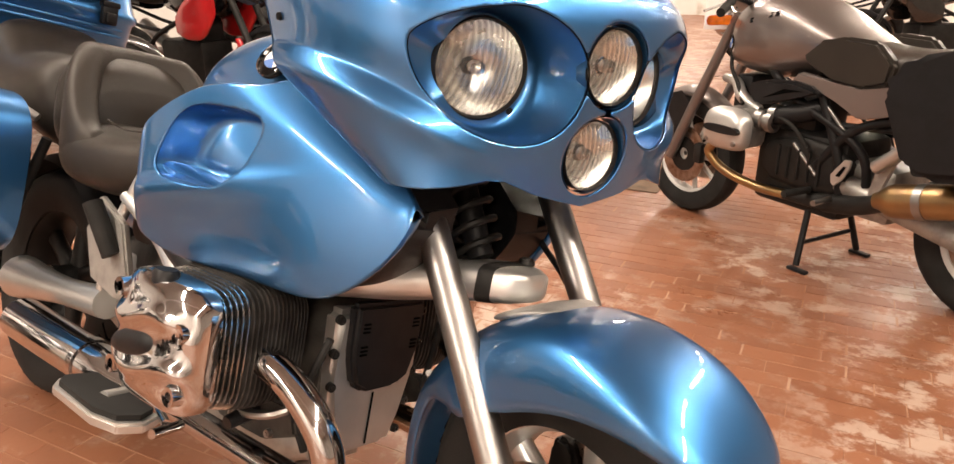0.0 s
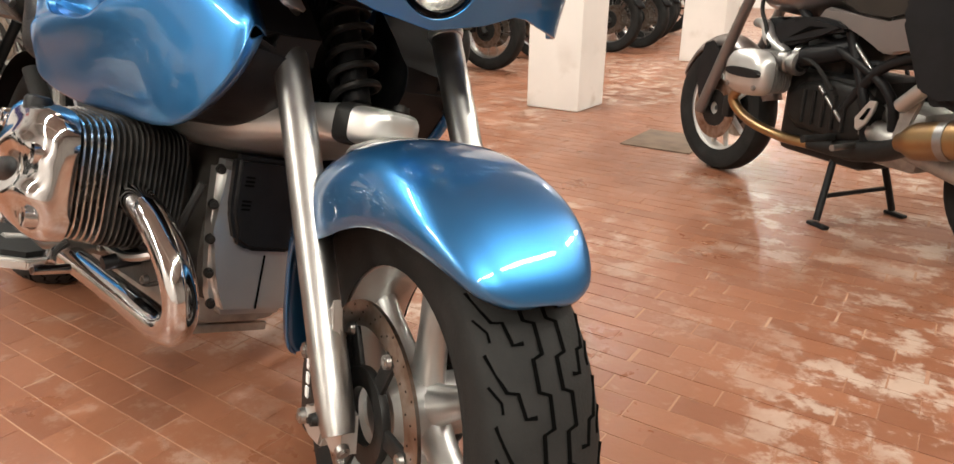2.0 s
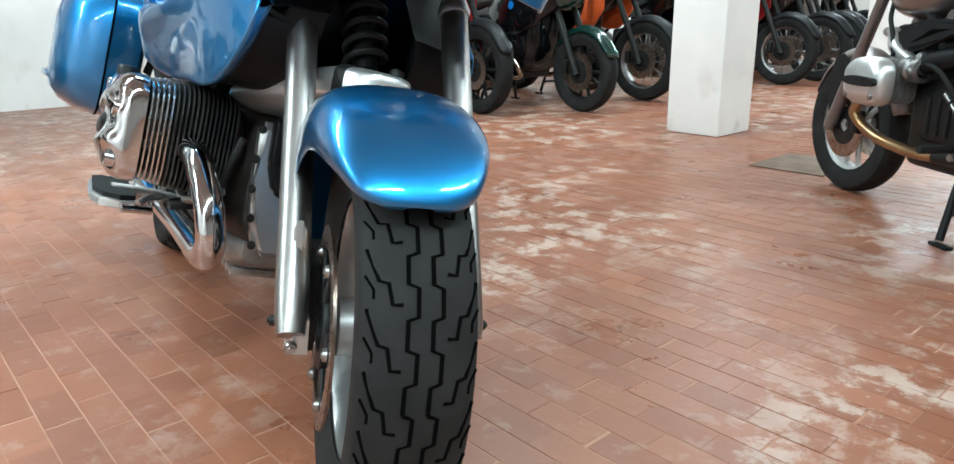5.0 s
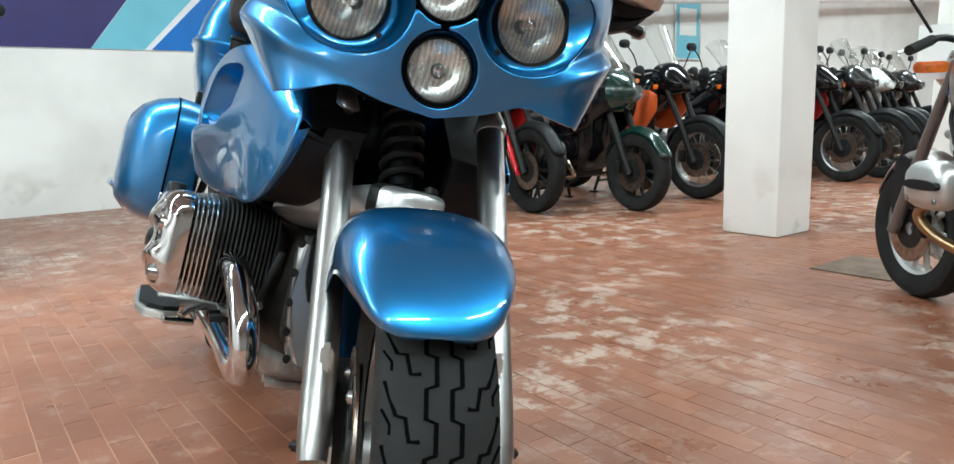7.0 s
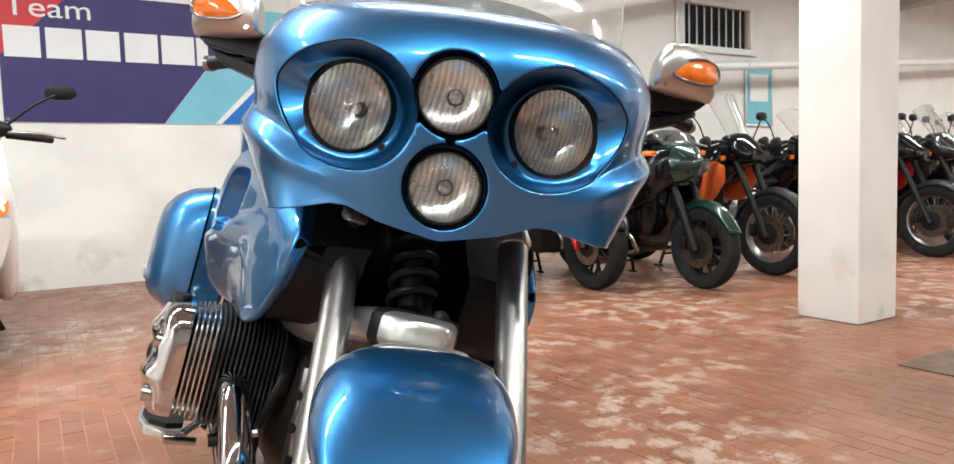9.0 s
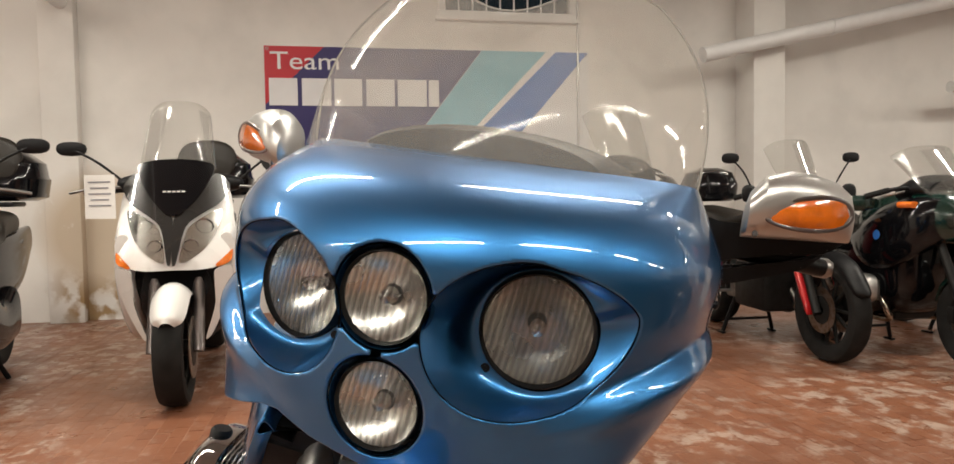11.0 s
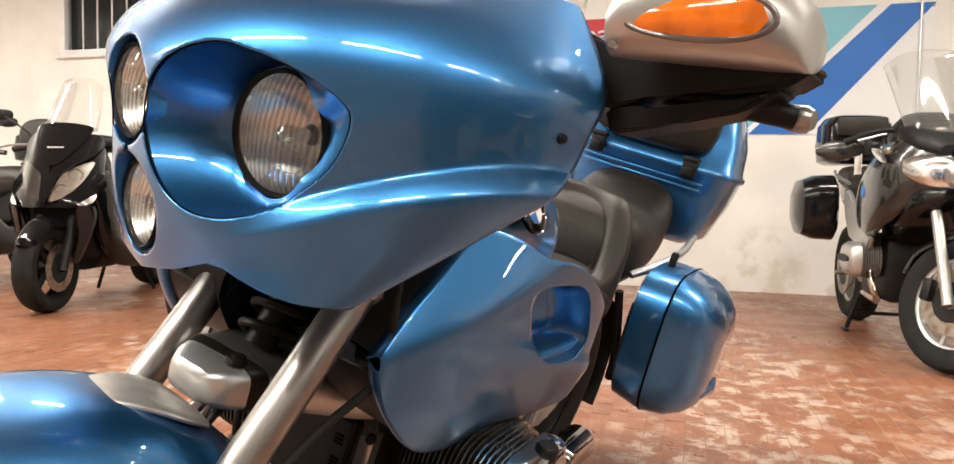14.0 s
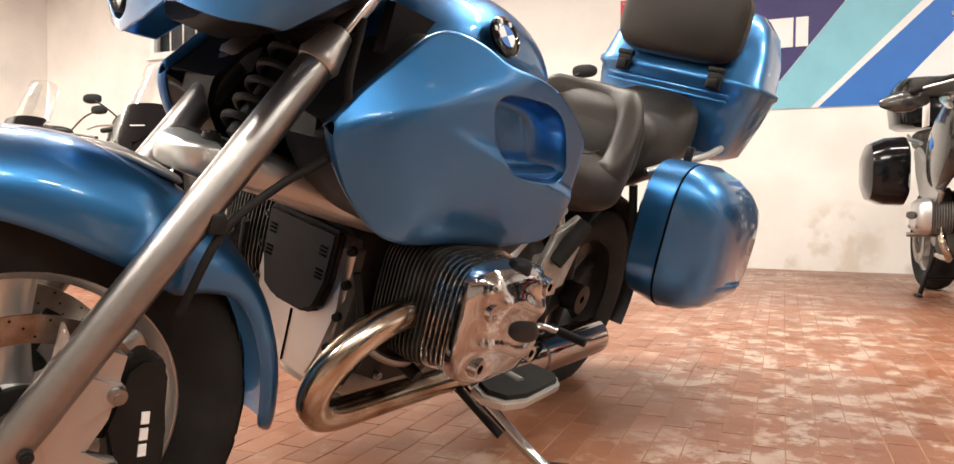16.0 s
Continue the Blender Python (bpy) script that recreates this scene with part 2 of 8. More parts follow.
def wall_material():
    m = material("white_plaster", (0.82, 0.80, 0.77), 0.85, vary=0.12, scale=1.6, bump=0.35, bump_scale=35)
    n, l = m.node_tree.nodes, m.node_tree.links
    b = n["Principled BSDF"]
    geo, sep = n.new("ShaderNodeNewGeometry"), n.new("ShaderNodeSeparateXYZ")
    l.new(geo.outputs["Position"], sep.inputs[0])
    up, t, mul, x = n.new("ShaderNodeMapRange"), n.new("ShaderNodeTexNoise"), n.new("ShaderNodeMath"), n.new("ShaderNodeMix")
    up.inputs["From Min"].default_value, up.inputs["From Max"].default_value = 0.45, 0.0
    up.inputs["To Min"].default_value, up.inputs["To Max"].default_value = 0.0, 1.0
    l.new(sep.outputs["Z"], up.inputs["Value"])
    t.inputs["Scale"].default_value, t.inputs["Detail"].default_value = 3.5, 8
    l.new(geo.outputs["Position"], t.inputs["Vector"])
    r = n.new("ShaderNodeMapRange")
    r.inputs["From Min"].default_value, r.inputs["From Max"].default_value = 0.56, 0.72
    r.inputs["To Max"].default_value = 0.85
    l.new(t.outputs["Fac"], r.inputs["Value"])
    mul.operation = "MULTIPLY"
    l.new(up.outputs[0], mul.inputs[0])
    l.new(r.outputs[0], mul.inputs[1])
    x.data_type = "RGBA"
    old = b.inputs["Base Color"].links[0].from_socket
    l.new(mul.outputs[0], x.inputs["Factor"])
    l.new(old, x.inputs["A"])
    x.inputs["B"].default_value = (0.42, 0.36, 0.28, 1)
    last = x.outputs["Result"]
    # damp and peeling patches on the west wall
    for (py, pz), rad, colour, lo, hi in (((-1.00, 0.22), 0.48, (0.34, 0.23, 0.12), 0.46, 0.56), ((-1.0, 0.78), 0.62, (0.60, 0.51, 0.40), 0.34, 0.40), ((2.35, 0.22), 0.40, (0.66, 0.61, 0.54), 0.50, 0.62)):
        dist, near, n2, fine, both_, mx = (n.new(k) for k in ("ShaderNodeVectorMath", "ShaderNodeMapRange", "ShaderNodeTexNoise", "ShaderNodeMapRange", "ShaderNodeMath", "ShaderNodeMix"))
        dist.operation, both_.operation, mx.data_type = "DISTANCE", "MULTIPLY", "RGBA"
        l.new(geo.outputs["Position"], dist.inputs[0])
        dist.inputs[1].default_value = (-6.123, py, pz)
        near.inputs["From Min"].default_value, near.inputs["From Max"].default_value = rad, rad * 0.6
        l.new(dist.outputs["Value"], near.inputs["Value"])
        n2.inputs["Scale"].default_value, n2.inputs["Detail"].default_value = 5.0, 10
        l.new(geo.outputs["Position"], n2.inputs["Vector"])
        fine.inputs["From Min"].default_value, fine.inputs["From Max"].default_value = lo, hi
        l.new(n2.outputs["Fac"], fine.inputs["Value"])
        l.new(near.outputs[0], both_.inputs[0])
        l.new(fine.outputs[0], both_.inputs[1])
        l.new(both_.outputs[0], mx.inputs["Factor"])
        l.new(last, mx.inputs["A"])
        mx.inputs["B"].default_value = (*colour, 1)
        last = mx.outputs["Result"]
    l.new(last, b.inputs["Base Color"])
    return m


PLASTER = wall_material()
# invented dark tone for the unseen east wall, to cut its bounce light
DULL = material("unseen_dark_wall", (0.30, 0.275, 0.25), 0.9, vary=0.3, scale=0.9, bump=0.3)
CEILING = material("ceiling_paint", (0.46, 0.45, 0.43), 0.9, vary=0.1, scale=1.2, bump=0.2)
VINYL_NAVY = material("navy_vinyl", (0.030, 0.022, 0.13), 0.45, vary=0.15, scale=4)
VINYL_AQUA = material("aqua_vinyl", (0.21, 0.50, 0.62), 0.45, vary=0.08, scale=4)
VINYL_BLUE = material("blue_vinyl", (0.025, 0.15, 0.52), 0.45, vary=0.1, scale=4)
VINYL_RED = material("red_vinyl", (0.52, 0.02, 0.035), 0.45, vary=0.1, scale=4)
VINYL_WHITE = material("white_vinyl", (0.78, 0.78, 0.8), 0.45, vary=0.05, scale=4)

# ---------------------------------------------------------------- mesh tools
def part(name, bm, mat, parent=None, label="", m=None, smooth=True, angle=40):
    """Links a bmesh as one mesh object under a thing or a part."""
    me = bpy.data.meshes.new(name)
    if m is not None:
        bm.transform(m)
    bmesh.ops.recalc_face_normals(bm, faces=bm.faces)
    bm.to_mesh(me)
    bm.free()
    for mm in (mat if isinstance(mat, (list, tuple)) else [mat]):
        me.materials.append(mm)
    if smooth:
        me.shade_smooth()
        me.set_sharp_from_angle(angle=radians(angle))
    ob = new(name, me)
    if parent is not None:
        ob.parent = parent
    return tagged(ob, label)


def empty(name, m, label, category, group="", kind=""):
    ob = new(name)
    ob.matrix_world = m
    ob.empty_display_size = 0.1
    return tagged(ob, label, category, group, kind)


def grid_bm(pts, close_u=False, close_v=False):
    """A sheet from an array of points [rows][columns]."""
    bm = bmesh.new()
    a = np.asarray(pts, float)
    nr, nc = a.shape[:2]
    vs = [[bm.verts.new(a[i, j]) for j in range(nc)] for i in range(nr)]
    for i in range(nr if close_u else nr - 1):
        for j in range(nc if close_v else nc - 1):
            q = [vs[i][j], vs[i][(j + 1) % nc], vs[(i + 1) % nr][(j + 1) % nc], vs[(i + 1) % nr][j]]
            if len({v.index if v.index >= 0 else id(v) for v in q}) == 4:
                try:
                    bm.faces.new(q)
                except ValueError:
                    pass
    return bm


def loft(rings, cap=True):
    """A skin over closed rings, with its ends closed."""
    bm = grid_bm(rings, close_v=True)
    bm.verts.ensure_lookup_table()
    n = len(rings[0])
    if cap:
        k = len(rings)
        bm.faces.new([bm.verts[j] for j in range(n)])
        bm.faces.new([bm.verts[(k - 1) * n + j] for j in range(n)])
    return bm


def spline(pts, n):
    """n points along a smooth curve through pts."""
    p = np.asarray(pts, float)
    if p.ndim == 1:
        p = p[:, None]
    p = np.vstack([2 * p[0] - p[1], p, 2 * p[-1] - p[-2]])
    out = []
    k = len(p) - 3
    for u in np.linspace(0, k - 1e-9, n):
        i = int(u)
        t = u - i
        a, b, c, d = p[i:i + 4]
        out.append(0.5 * (2 * b + (c - a) * t + (2 * a - 5 * b + 4 * c - d) * t * t + (3 * b - a - 3 * c + d) * t ** 3))
    return np.array(out)


def tube(pts, radius, n=24, seg=14, cap=True, smooth_path=True):
    """A pipe along pts; radius is a number or one for each of the given points."""
    p = np.asarray(pts, float)
    r = np.broadcast_to(np.asarray(radius, float), (len(p),))
    if smooth_path and len(p) > 2:
        c, rr = spline(p, n), spline(r, n)[:, 0]
    else:
        c, rr = p, r
    rings = []
    side = None
    for i in range(len(c)):
        d = c[min(i + 1, len(c) - 1)] - c[max(i - 1, 0)]
        d = d / (np.linalg.norm(d) + 1e-12)
        if side is None:
            side = np.cross(d, (0, 0, 1) if abs(d[2]) < 0.9 else (1, 0, 0))
        side = side - d * (side @ d)
        side = side / (np.linalg.norm(side) + 1e-12)
        up = np.cross(d, side)
        rings.append([c[i] + rr[i] * (math.cos(a) * side + math.sin(a) * up) for a in np.linspace(0, 2 * math.pi, seg, endpoint=False)])
    return loft(rings, cap)


def box(sx, sy, sz, bevel=0.0, at=(0, 0, 0), seg=2):
    bm = bmesh.new()
    bmesh.ops.create_cube(bm, size=1, matrix=Matrix.Translation(at) @ Matrix.Diagonal((sx, sy, sz, 1)))
    if bevel:
        bmesh.ops.bevel(bm, geom=bm.edges[:], offset=bevel, segments=seg, affect="EDGES", profile=0.5)
    return bm


def lathe(profile, seg=40, axis="y", at=(0, 0, 0), closed=False):
    """Turns (radius, along) pairs round an axis."""
    rings = []
    for a in np.linspace(0, 2 * math.pi, seg, endpoint=False):
        row = []
        for r, h in profile:
            c, s = r * math.cos(a), r * math.sin(a)
            v = {"y": (c, h, s), "x": (h, c, s), "z": (c, s, h)}[axis]
            row.append([v[k] + at[k] for k in range(3)])
        rings.append(row)
    return grid_bm(rings, close_u=True, close_v=closed)


def joined(*bms):
    """One bmesh out of several."""
    out = bmesh.new()
    for b in bms:
        me = bpy.data.meshes.new("tmp")
        b.to_mesh(me)
        b.free()
        out.from_mesh(me)
        bpy.data.meshes.remove(me)
    return out


def moved(bm, m):
    bm.transform(m)
    return bm


def oval(cx, cy, cz, wy, wz, n=28, p=2.4, plane="yz"):
    """A ring: a rounded rectangle across x (or another plane)."""
    out = []
    for a in np.linspace(0, 2 * math.pi, n, endpoint=False):
        c, s = math.cos(a), math.sin(a)
        u = wy * math.copysign(abs(c) ** (2 / p), c)
        v = wz * math.copysign(abs(s) ** (2 / p), s)
        out.append({"yz": (cx, cy + u, cz + v), "xz": (cx + u, cy, cz + v), "xy": (cx + u, cy + v, cz)}[plane])
    return out


def aligned(a, b):
    """A pose at a whose z axis points to b."""
    a, b = Vector(a), Vector(b)
    return Matrix.Translation(a) @ (b - a).to_track_quat("Z", "Y").to_matrix().to_4x4()


def bolt_bm(at, towards, r=0.008, h=0.008):
    b = bmesh.new()
    bmesh.ops.create_cone(b, cap_ends=True, segments=12, radius1=r, radius2=r * 0.9, depth=h, matrix=Matrix.Translation((0, 0, h / 2)))
    c = bmesh.new()
    bmesh.ops.create_cone(c, cap_ends=True, segments=6, radius1=r * 0.55, radius2=r * 0.5, depth=h * 0.5, matrix=Matrix.Translation((0, 0, h * 1.1)))
    return moved(joined(b, c), aligned(at, Vector(at) + Vector(towards)))


def flat(outline, thick=0.004, plane="xz", at=0.0):
    """A plate with the given outline; at: its place along the third axis."""
    bm = bmesh.new()
    f = lambda u, v, w: {"xz": (u, w, v), "yz": (w, u, v), "xy": (u, v, w)}[plane]
    lo = [bm.verts.new(f(u, v, at - thick / 2)) for u, v in outline]
    hi = [bm.verts.new(f(u, v, at + thick / 2)) for u, v in outline]
    bm.faces.new(lo)
    bm.faces.new(hi[::-1])
    for i in range(len(lo)):
        j = (i + 1) % len(lo)
        bm.faces.new([lo[i], lo[j], hi[j], hi[i]])
    return bm

# ---------------------------------------------------------------- the hall
WALL_X = -6.123
X_EAST, Y_SOUTH, Y_NORTH = 6.5, -7.5, 18.0


def wall_with_windows(name, length, height, windows, m, mat=None):
    """A wall 0.3 thick along x from 0, with openings (x0, x1, z0, z1)."""
    xs = sorted({0.0, length, *[w[0] for w in windows], *[w[1] for w in windows]})
    zs = sorted({0.0, height, *[w[2] for w in windows], *[w[3] for w in windows]})
    bm = bmesh.new()
    for i in range(len(xs) - 1):
        for k in range(len(zs) - 1):
            cx, cz = (xs[i] + xs[i + 1]) / 2, (zs[k] + zs[k + 1]) / 2
            if any(w[0] < cx < w[1] and w[2] < cz < w[3] for w in windows):
                continue
            bmesh.ops.create_cube(bm, size=1, matrix=Matrix.Translation((cx, 0.15, cz)) @ Matrix.Diagonal((xs[i + 1] - xs[i], 0.3, zs[k + 1] - zs[k], 1)))
    bmesh.ops.remove_doubles(bm, verts=bm.verts, dist=1e-4)
    inner = [f for f in bm.faces if any(g is not f and (g.calc_center_median() - f.calc_center_median()).length < 1e-4 for e in f.edges for g in e.link_faces)]
    bmesh.ops.delete(bm, geom=list(set(inner)), context="FACES_ONLY")
    return tagged(part(name, bm, mat or PLASTER, None, m=m, smooth=False), kind="structure")


def window_unit(name, w, h, m, bars=8):
    """A high window with a white frame, bars and a pane; x along the wall, y into it."""
    root = empty(name, m, "high window with white frame and upright bars", "window", kind="structure")
    fr = joined(*[box(a, 0.07, b, 0.006, at) for a, b, at in (
        (w, 0.07, (w / 2, 0.02, 0.035)), (w, 0.07, (w / 2, 0.02, h - 0.035)), (0.07, h - 0.14, (0.035, 0.02, h / 2)), (0.07, h - 0.14, (w - 0.035, 0.02, h / 2)))])
    part("window_frame", fr, WHITE, root)
    part("window_sill", box(w + 0.06, 0.10, 0.03, 0.006, (w / 2, -0.01, -0.015)), WHITE, root)
    for i in range(bars):
        x = 0.07 + (i + 1) * (w - 0.14) / (bars + 1)
        part("bar", tube([(x, 0.05, 0.06), (x, 0.05, h - 0.06)], 0.009, seg=8), WHITE, root)
    pane = part("pane", box(w - 0.12, 0.006, h - 0.12, 0, (w / 2, 0.10, h / 2)), PANE, root)
    pane.visible_shadow = False
    return root


WEST = pose(WALL_X, Y_SOUTH, FLOOR_Z, 0, 0, 90)
HGT = CEIL_Z - FLOOR_Z
W1 = (-5.58, -3.53, 2.38, 3.14)
W2 = (2.09, 3.49, 2.80, 3.50)
W3 = (8.3, 9.8, 2.5, 3.2)
wall_with_windows("wall_west", Y_NORTH - Y_SOUTH, HGT, [(a - Y_SOUTH, b - Y_SOUTH, c - FLOOR_Z, d - FLOOR_Z) for a, b, c, d in (W1, W2, W3)], WEST)
for i, (a, b, c, d) in enumerate((W1, W2, W3)):
    window_unit("window_%d" % (i + 1), b - a, d - c, pose(WALL_X, a, c, 0, 0, 90))
wall_with_windows("wall_north", X_EAST - WALL_X, HGT, [], pose(WALL_X, Y_NORTH, FLOOR_Z))
# never in view; added to close the hall, dark to hold back fill light
wall_with_windows("wall_east", Y_NORTH - Y_SOUTH, HGT, [], pose(X_EAST, Y_NORTH, FLOOR_Z, 0, 0, -90), DULL)
wall_with_windows("wall_south", X_EAST - WALL_X, HGT, [], pose(X_EAST, Y_SOUTH, FLOOR_Z, 0, 0, 180))
tagged(part("ceiling", box(X_EAST - WALL_X + 0.6, Y_NORTH - Y_SOUTH + 0.6, 0.2, 0, ((X_EAST + WALL_X) / 2, (Y_NORTH + Y_SOUTH) / 2, CEIL_Z + 0.1)), CEILING, smooth=False), kind="structure")
tagged(part("floor", box(X_EAST - WALL_X + 0.6, Y_NORTH - Y_SOUTH + 0.6, 0.1, 0, ((X_EAST + WALL_X) / 2, (Y_NORTH + Y_SOUTH) / 2, FLOOR_Z - 0.0511)), GROUT, smooth=False), kind="structure")
# wall piers
for nm, y0, y1, d in (("pier", -1.44, -1.15, 0.12), ("pier", 5.25, 5.6, 0.35)):
    tagged(part(nm, box(d, y1 - y0, HGT, 0.008, (WALL_X + d / 2, (y0 + y1) / 2, FLOOR_Z + HGT / 2)), PLASTER), "white plastered pier on the wall", "pier", kind="structure")
# free pillars
for cx, cy, s in ((-1.370, 4.517, 0.364), (-1.39, 7.50, 0.40)):
    tagged(part("pillar", box(s, s, HGT, 0.012, (cx, cy, FLOOR_Z + HGT / 2)), PLASTER), "square white painted concrete pillar standing on tiles", "pillar", group="pillars of the hall", kind="structure")
# fluorescent fittings
for cx in (-2.4, 2.6):
    for cy in (-6.2, -3.4, -0.2, 3.0, 6.6, 11.2, 15.5):
        root = empty("ceiling_light", pose(cx, cy, CEIL_Z - 0.25, 0, 0, 90), "long white fluorescent ceiling fitting, lit", "ceiling light", "fluorescent fittings")
        part("housing", box(2.4, 0.20, 0.06, 0.01, (0, 0, 0.06)), WHITE, root)
        part("rod", tube([(-0.5, 0, 0.08), (-0.5, 0, 0.25)], 0.006, seg=6), WHITE, root)
        part("rod", tube([(0.5, 0, 0.08), (0.5, 0, 0.25)], 0.006, seg=6), WHITE, root)
        li = bpy.data.lights.new("tube_light", "AREA")
        li.shape, li.size, li.size_y, li.energy, li.color = "RECTANGLE", 2.3, 0.14, LAMP_POWER * (0.75 if cy == 3.0 else 1.0), LAMP_COLOUR
        lo = new("tube_light", li)
        lo.parent = root
        lo.location = (0, 0, 0.02)

# ---------------------------------------------------------------- the blue touring motorcycle
# body axes: x ahead, y to its left, z up; it leans on its side stand with the bars turned
BIKE = pose(0.3491, 0.8882, 0, -16.92, 0, -10.93)
STEER = Matrix.Rotation(radians(-16.37), 4, Vector((-math.sin(radians(27)), 0, math.cos(radians(27)))))
FAIR = STEER @ Matrix.Translation((-0.26, 0, 0)) @ Matrix.Rotation(radians(-2.7), 4, "Z") @ Matrix.Translation((0.26, 0, 0))
bike = empty("touring_motorcycle", BIKE, "metallic light-blue touring motorcycle leaning on its side stand", "motorcycle")


def bp(name, bm, mat, label="", front=False, m2=None, **k):
    return part(name, bm, mat, bike, label, m=STEER if front else m2, **k)


def fp(name, bm, mat, label="", **k):
    """A part of the nose fairing."""
    return part(name, bm, mat, bike, label, m=FAIR, **k)


def both(f, *a):
    for s in (1, -1):
        f(s, *a)


def smoothstep(a, b, x):
    t = np.clip((x - a) / (b - a), 0, 1)
    return t * t * (3 - 2 * t)


# ---- front fairing
def fairing_point(th, v):
    """th: -90 to 90 degrees round the nose; v: 0 at the screen, 1 at the lower lip."""
    rows_c = [(-0.430, 1.141), (-0.330, 1.119), (-0.234, 1.079), (-0.193, 1.018), (-0.197, 0.945), (-0.210, 0.870), (-0.224, 0.812), (-0.236, 0.768)]
    rows_e = [(-0.569, 0.296, 1.146), (-0.580, 0.309, 1.122), (-0.589, 0.326, 1.088), (-0.588, 0.345, 1.046), (-0.571, 0.346, 1.004),
              (-0.543, 0.345, 0.945), (-0.462, 0.318, 0.880), (-0.344, 0.258, 0.786)]
    u = v * (len(rows_c) - 1)
    i = min(int(u), len(rows_c) - 2)
    t = u - i
    def cat(rows):
        p = [np.array(rows[max(0, min(len(rows) - 1, i + k))]) for k in (-1, 0, 1, 2)]
        return 0.5 * (2 * p[1] + (p[2] - p[0]) * t + (2 * p[0] - 5 * p[1] + 4 * p[2] - p[3]) * t * t + (3 * p[1] - p[0] - 3 * p[2] + p[3]) * t ** 3)
    c, e = cat(rows_c), cat(rows_e)
    s, co = math.sin(abs(th)), math.cos(th)
    x = e[0] + (c[0] - e[0]) * co ** 0.86
    y = e[1] * s ** 0.95
    z = c[1] + (e[2] - c[1]) * s ** 1.7
    z += smoothstep(0.80, 1.0, v) * float(np.interp(s, (0, 0.1, 0.3, 0.5, 0.6, 0.7, 0.8, 0.9, 1), (0, 0.005, 0.014, 0.029, 0.027, 0.018, 0.010, 0.003, 0)))
    # valley and ridge between the nose and the flared lower wing
    d = v - (0.89 - 0.215 * s)
    w = smoothstep(0.40, 0.75, s)
    dent = 0.009 * math.exp(-(d / (0.030 if d > 0 else 0.085)) ** 2) * w
    lift = 0.008 * math.exp(-((d - 0.085) / (0.035 if d < 0.085 else 0.07)) ** 2) * w
    x -= dent * 0.7 - lift * 0.4
    y -= dent - lift
    return x, math.copysign(y, th), z


EGG = (0.148, 0.940)


def egg_radius(a):
    """Distance from the recess centre to its outline, at angle a in the recess's own axes."""
    c, s = math.cos(a), math.sin(a)
    p = 2.15 if c < 0 else 2.15 - 0.55 * min(1, c * 1.6)
    return 1 / (abs(c / (0.120 if c > 0 else 0.102)) ** p + abs(s / 0.085) ** p) ** (1 / p)



def openings(y, z):
    """1 on the outline of a lamp opening, less inside."""
    dy, dz = abs(y) - EGG[0], z - EGG[1]
    r = math.radians(20)
    u, w = dy * math.cos(r) + dz * math.sin(r), -dy * math.sin(r) + dz * math.cos(r)
    e = math.hypot(u, w) / egg_radius(math.atan2(w, u))
    return min(e, math.hypot(y, z - 0.965) / 0.0595, math.hypot(y, z - 0.842) / 0.0590)


def cut_sheet(P, F):
    """A sheet from grid points P without the part where F is below 0; the grid is drawn on to the line F = 0."""
    nv, nt = F.shape
    best = {}
    for i in range(nv):
        for j in range(nt):
            for di, dj in ((0, 1), (1, 0)):
                k, l = i + di, j + dj
                if k < nv and l < nt and F[i, j] * F[k, l] < 0:
                    t = F[i, j] / (F[i, j] - F[k, l])
                    q = P[i, j] + (P[k, l] - P[i, j]) * t
                    key, tt = ((i, j), t) if t < 0.5 else ((k, l), 1 - t)
                    if key not in best or tt < best[key][0]:
                        best[key] = (tt, q)
    for (i, j), (tt, q) in best.items():
        P[i, j] = q
        F[i, j] = 0
    bm = bmesh.new()
    vs = [[bm.verts.new(P[i, j]) for j in range(nt)] for i in range(nv)]
    for i in range(nv - 1):
        for j in range(nt - 1):
            c = [(i, j), (i, j + 1), (i + 1, j + 1), (i + 1, j)]
            f = [F[q] for q in c]
            if min(f) >= 0:
                if max(f) > 0:
                    bm.faces.new([vs[a][b] for a, b in c])
            elif max(f) > 0:
                halves = (((0, 1, 2), (0, 2, 3)) if f[0] == 0 and f[2] == 0 else ((0, 1, 3), (1, 2, 3)))
                for h in halves:
                    if min(f[q] for q in h) >= 0 and max(f[q] for q in h) > 0:
                        bm.faces.new([vs[c[q][0]][c[q][1]] for q in h])
    bmesh.ops.delete(bm, geom=[q for q in bm.verts if not q.link_faces], context="VERTS")
    return bm


def fairing_sheet():
    """The nose shell, cut out at the lamp openings."""
    P = np.array([[fairing_point(th, v) for th in np.radians(np.linspace(-90, 90, 300))] for v in np.linspace(0, 1, 150)])
    F = np.array([[openings(p[1], p[2]) for p in row] for row in P]) - 1
    return cut_sheet(P, F)


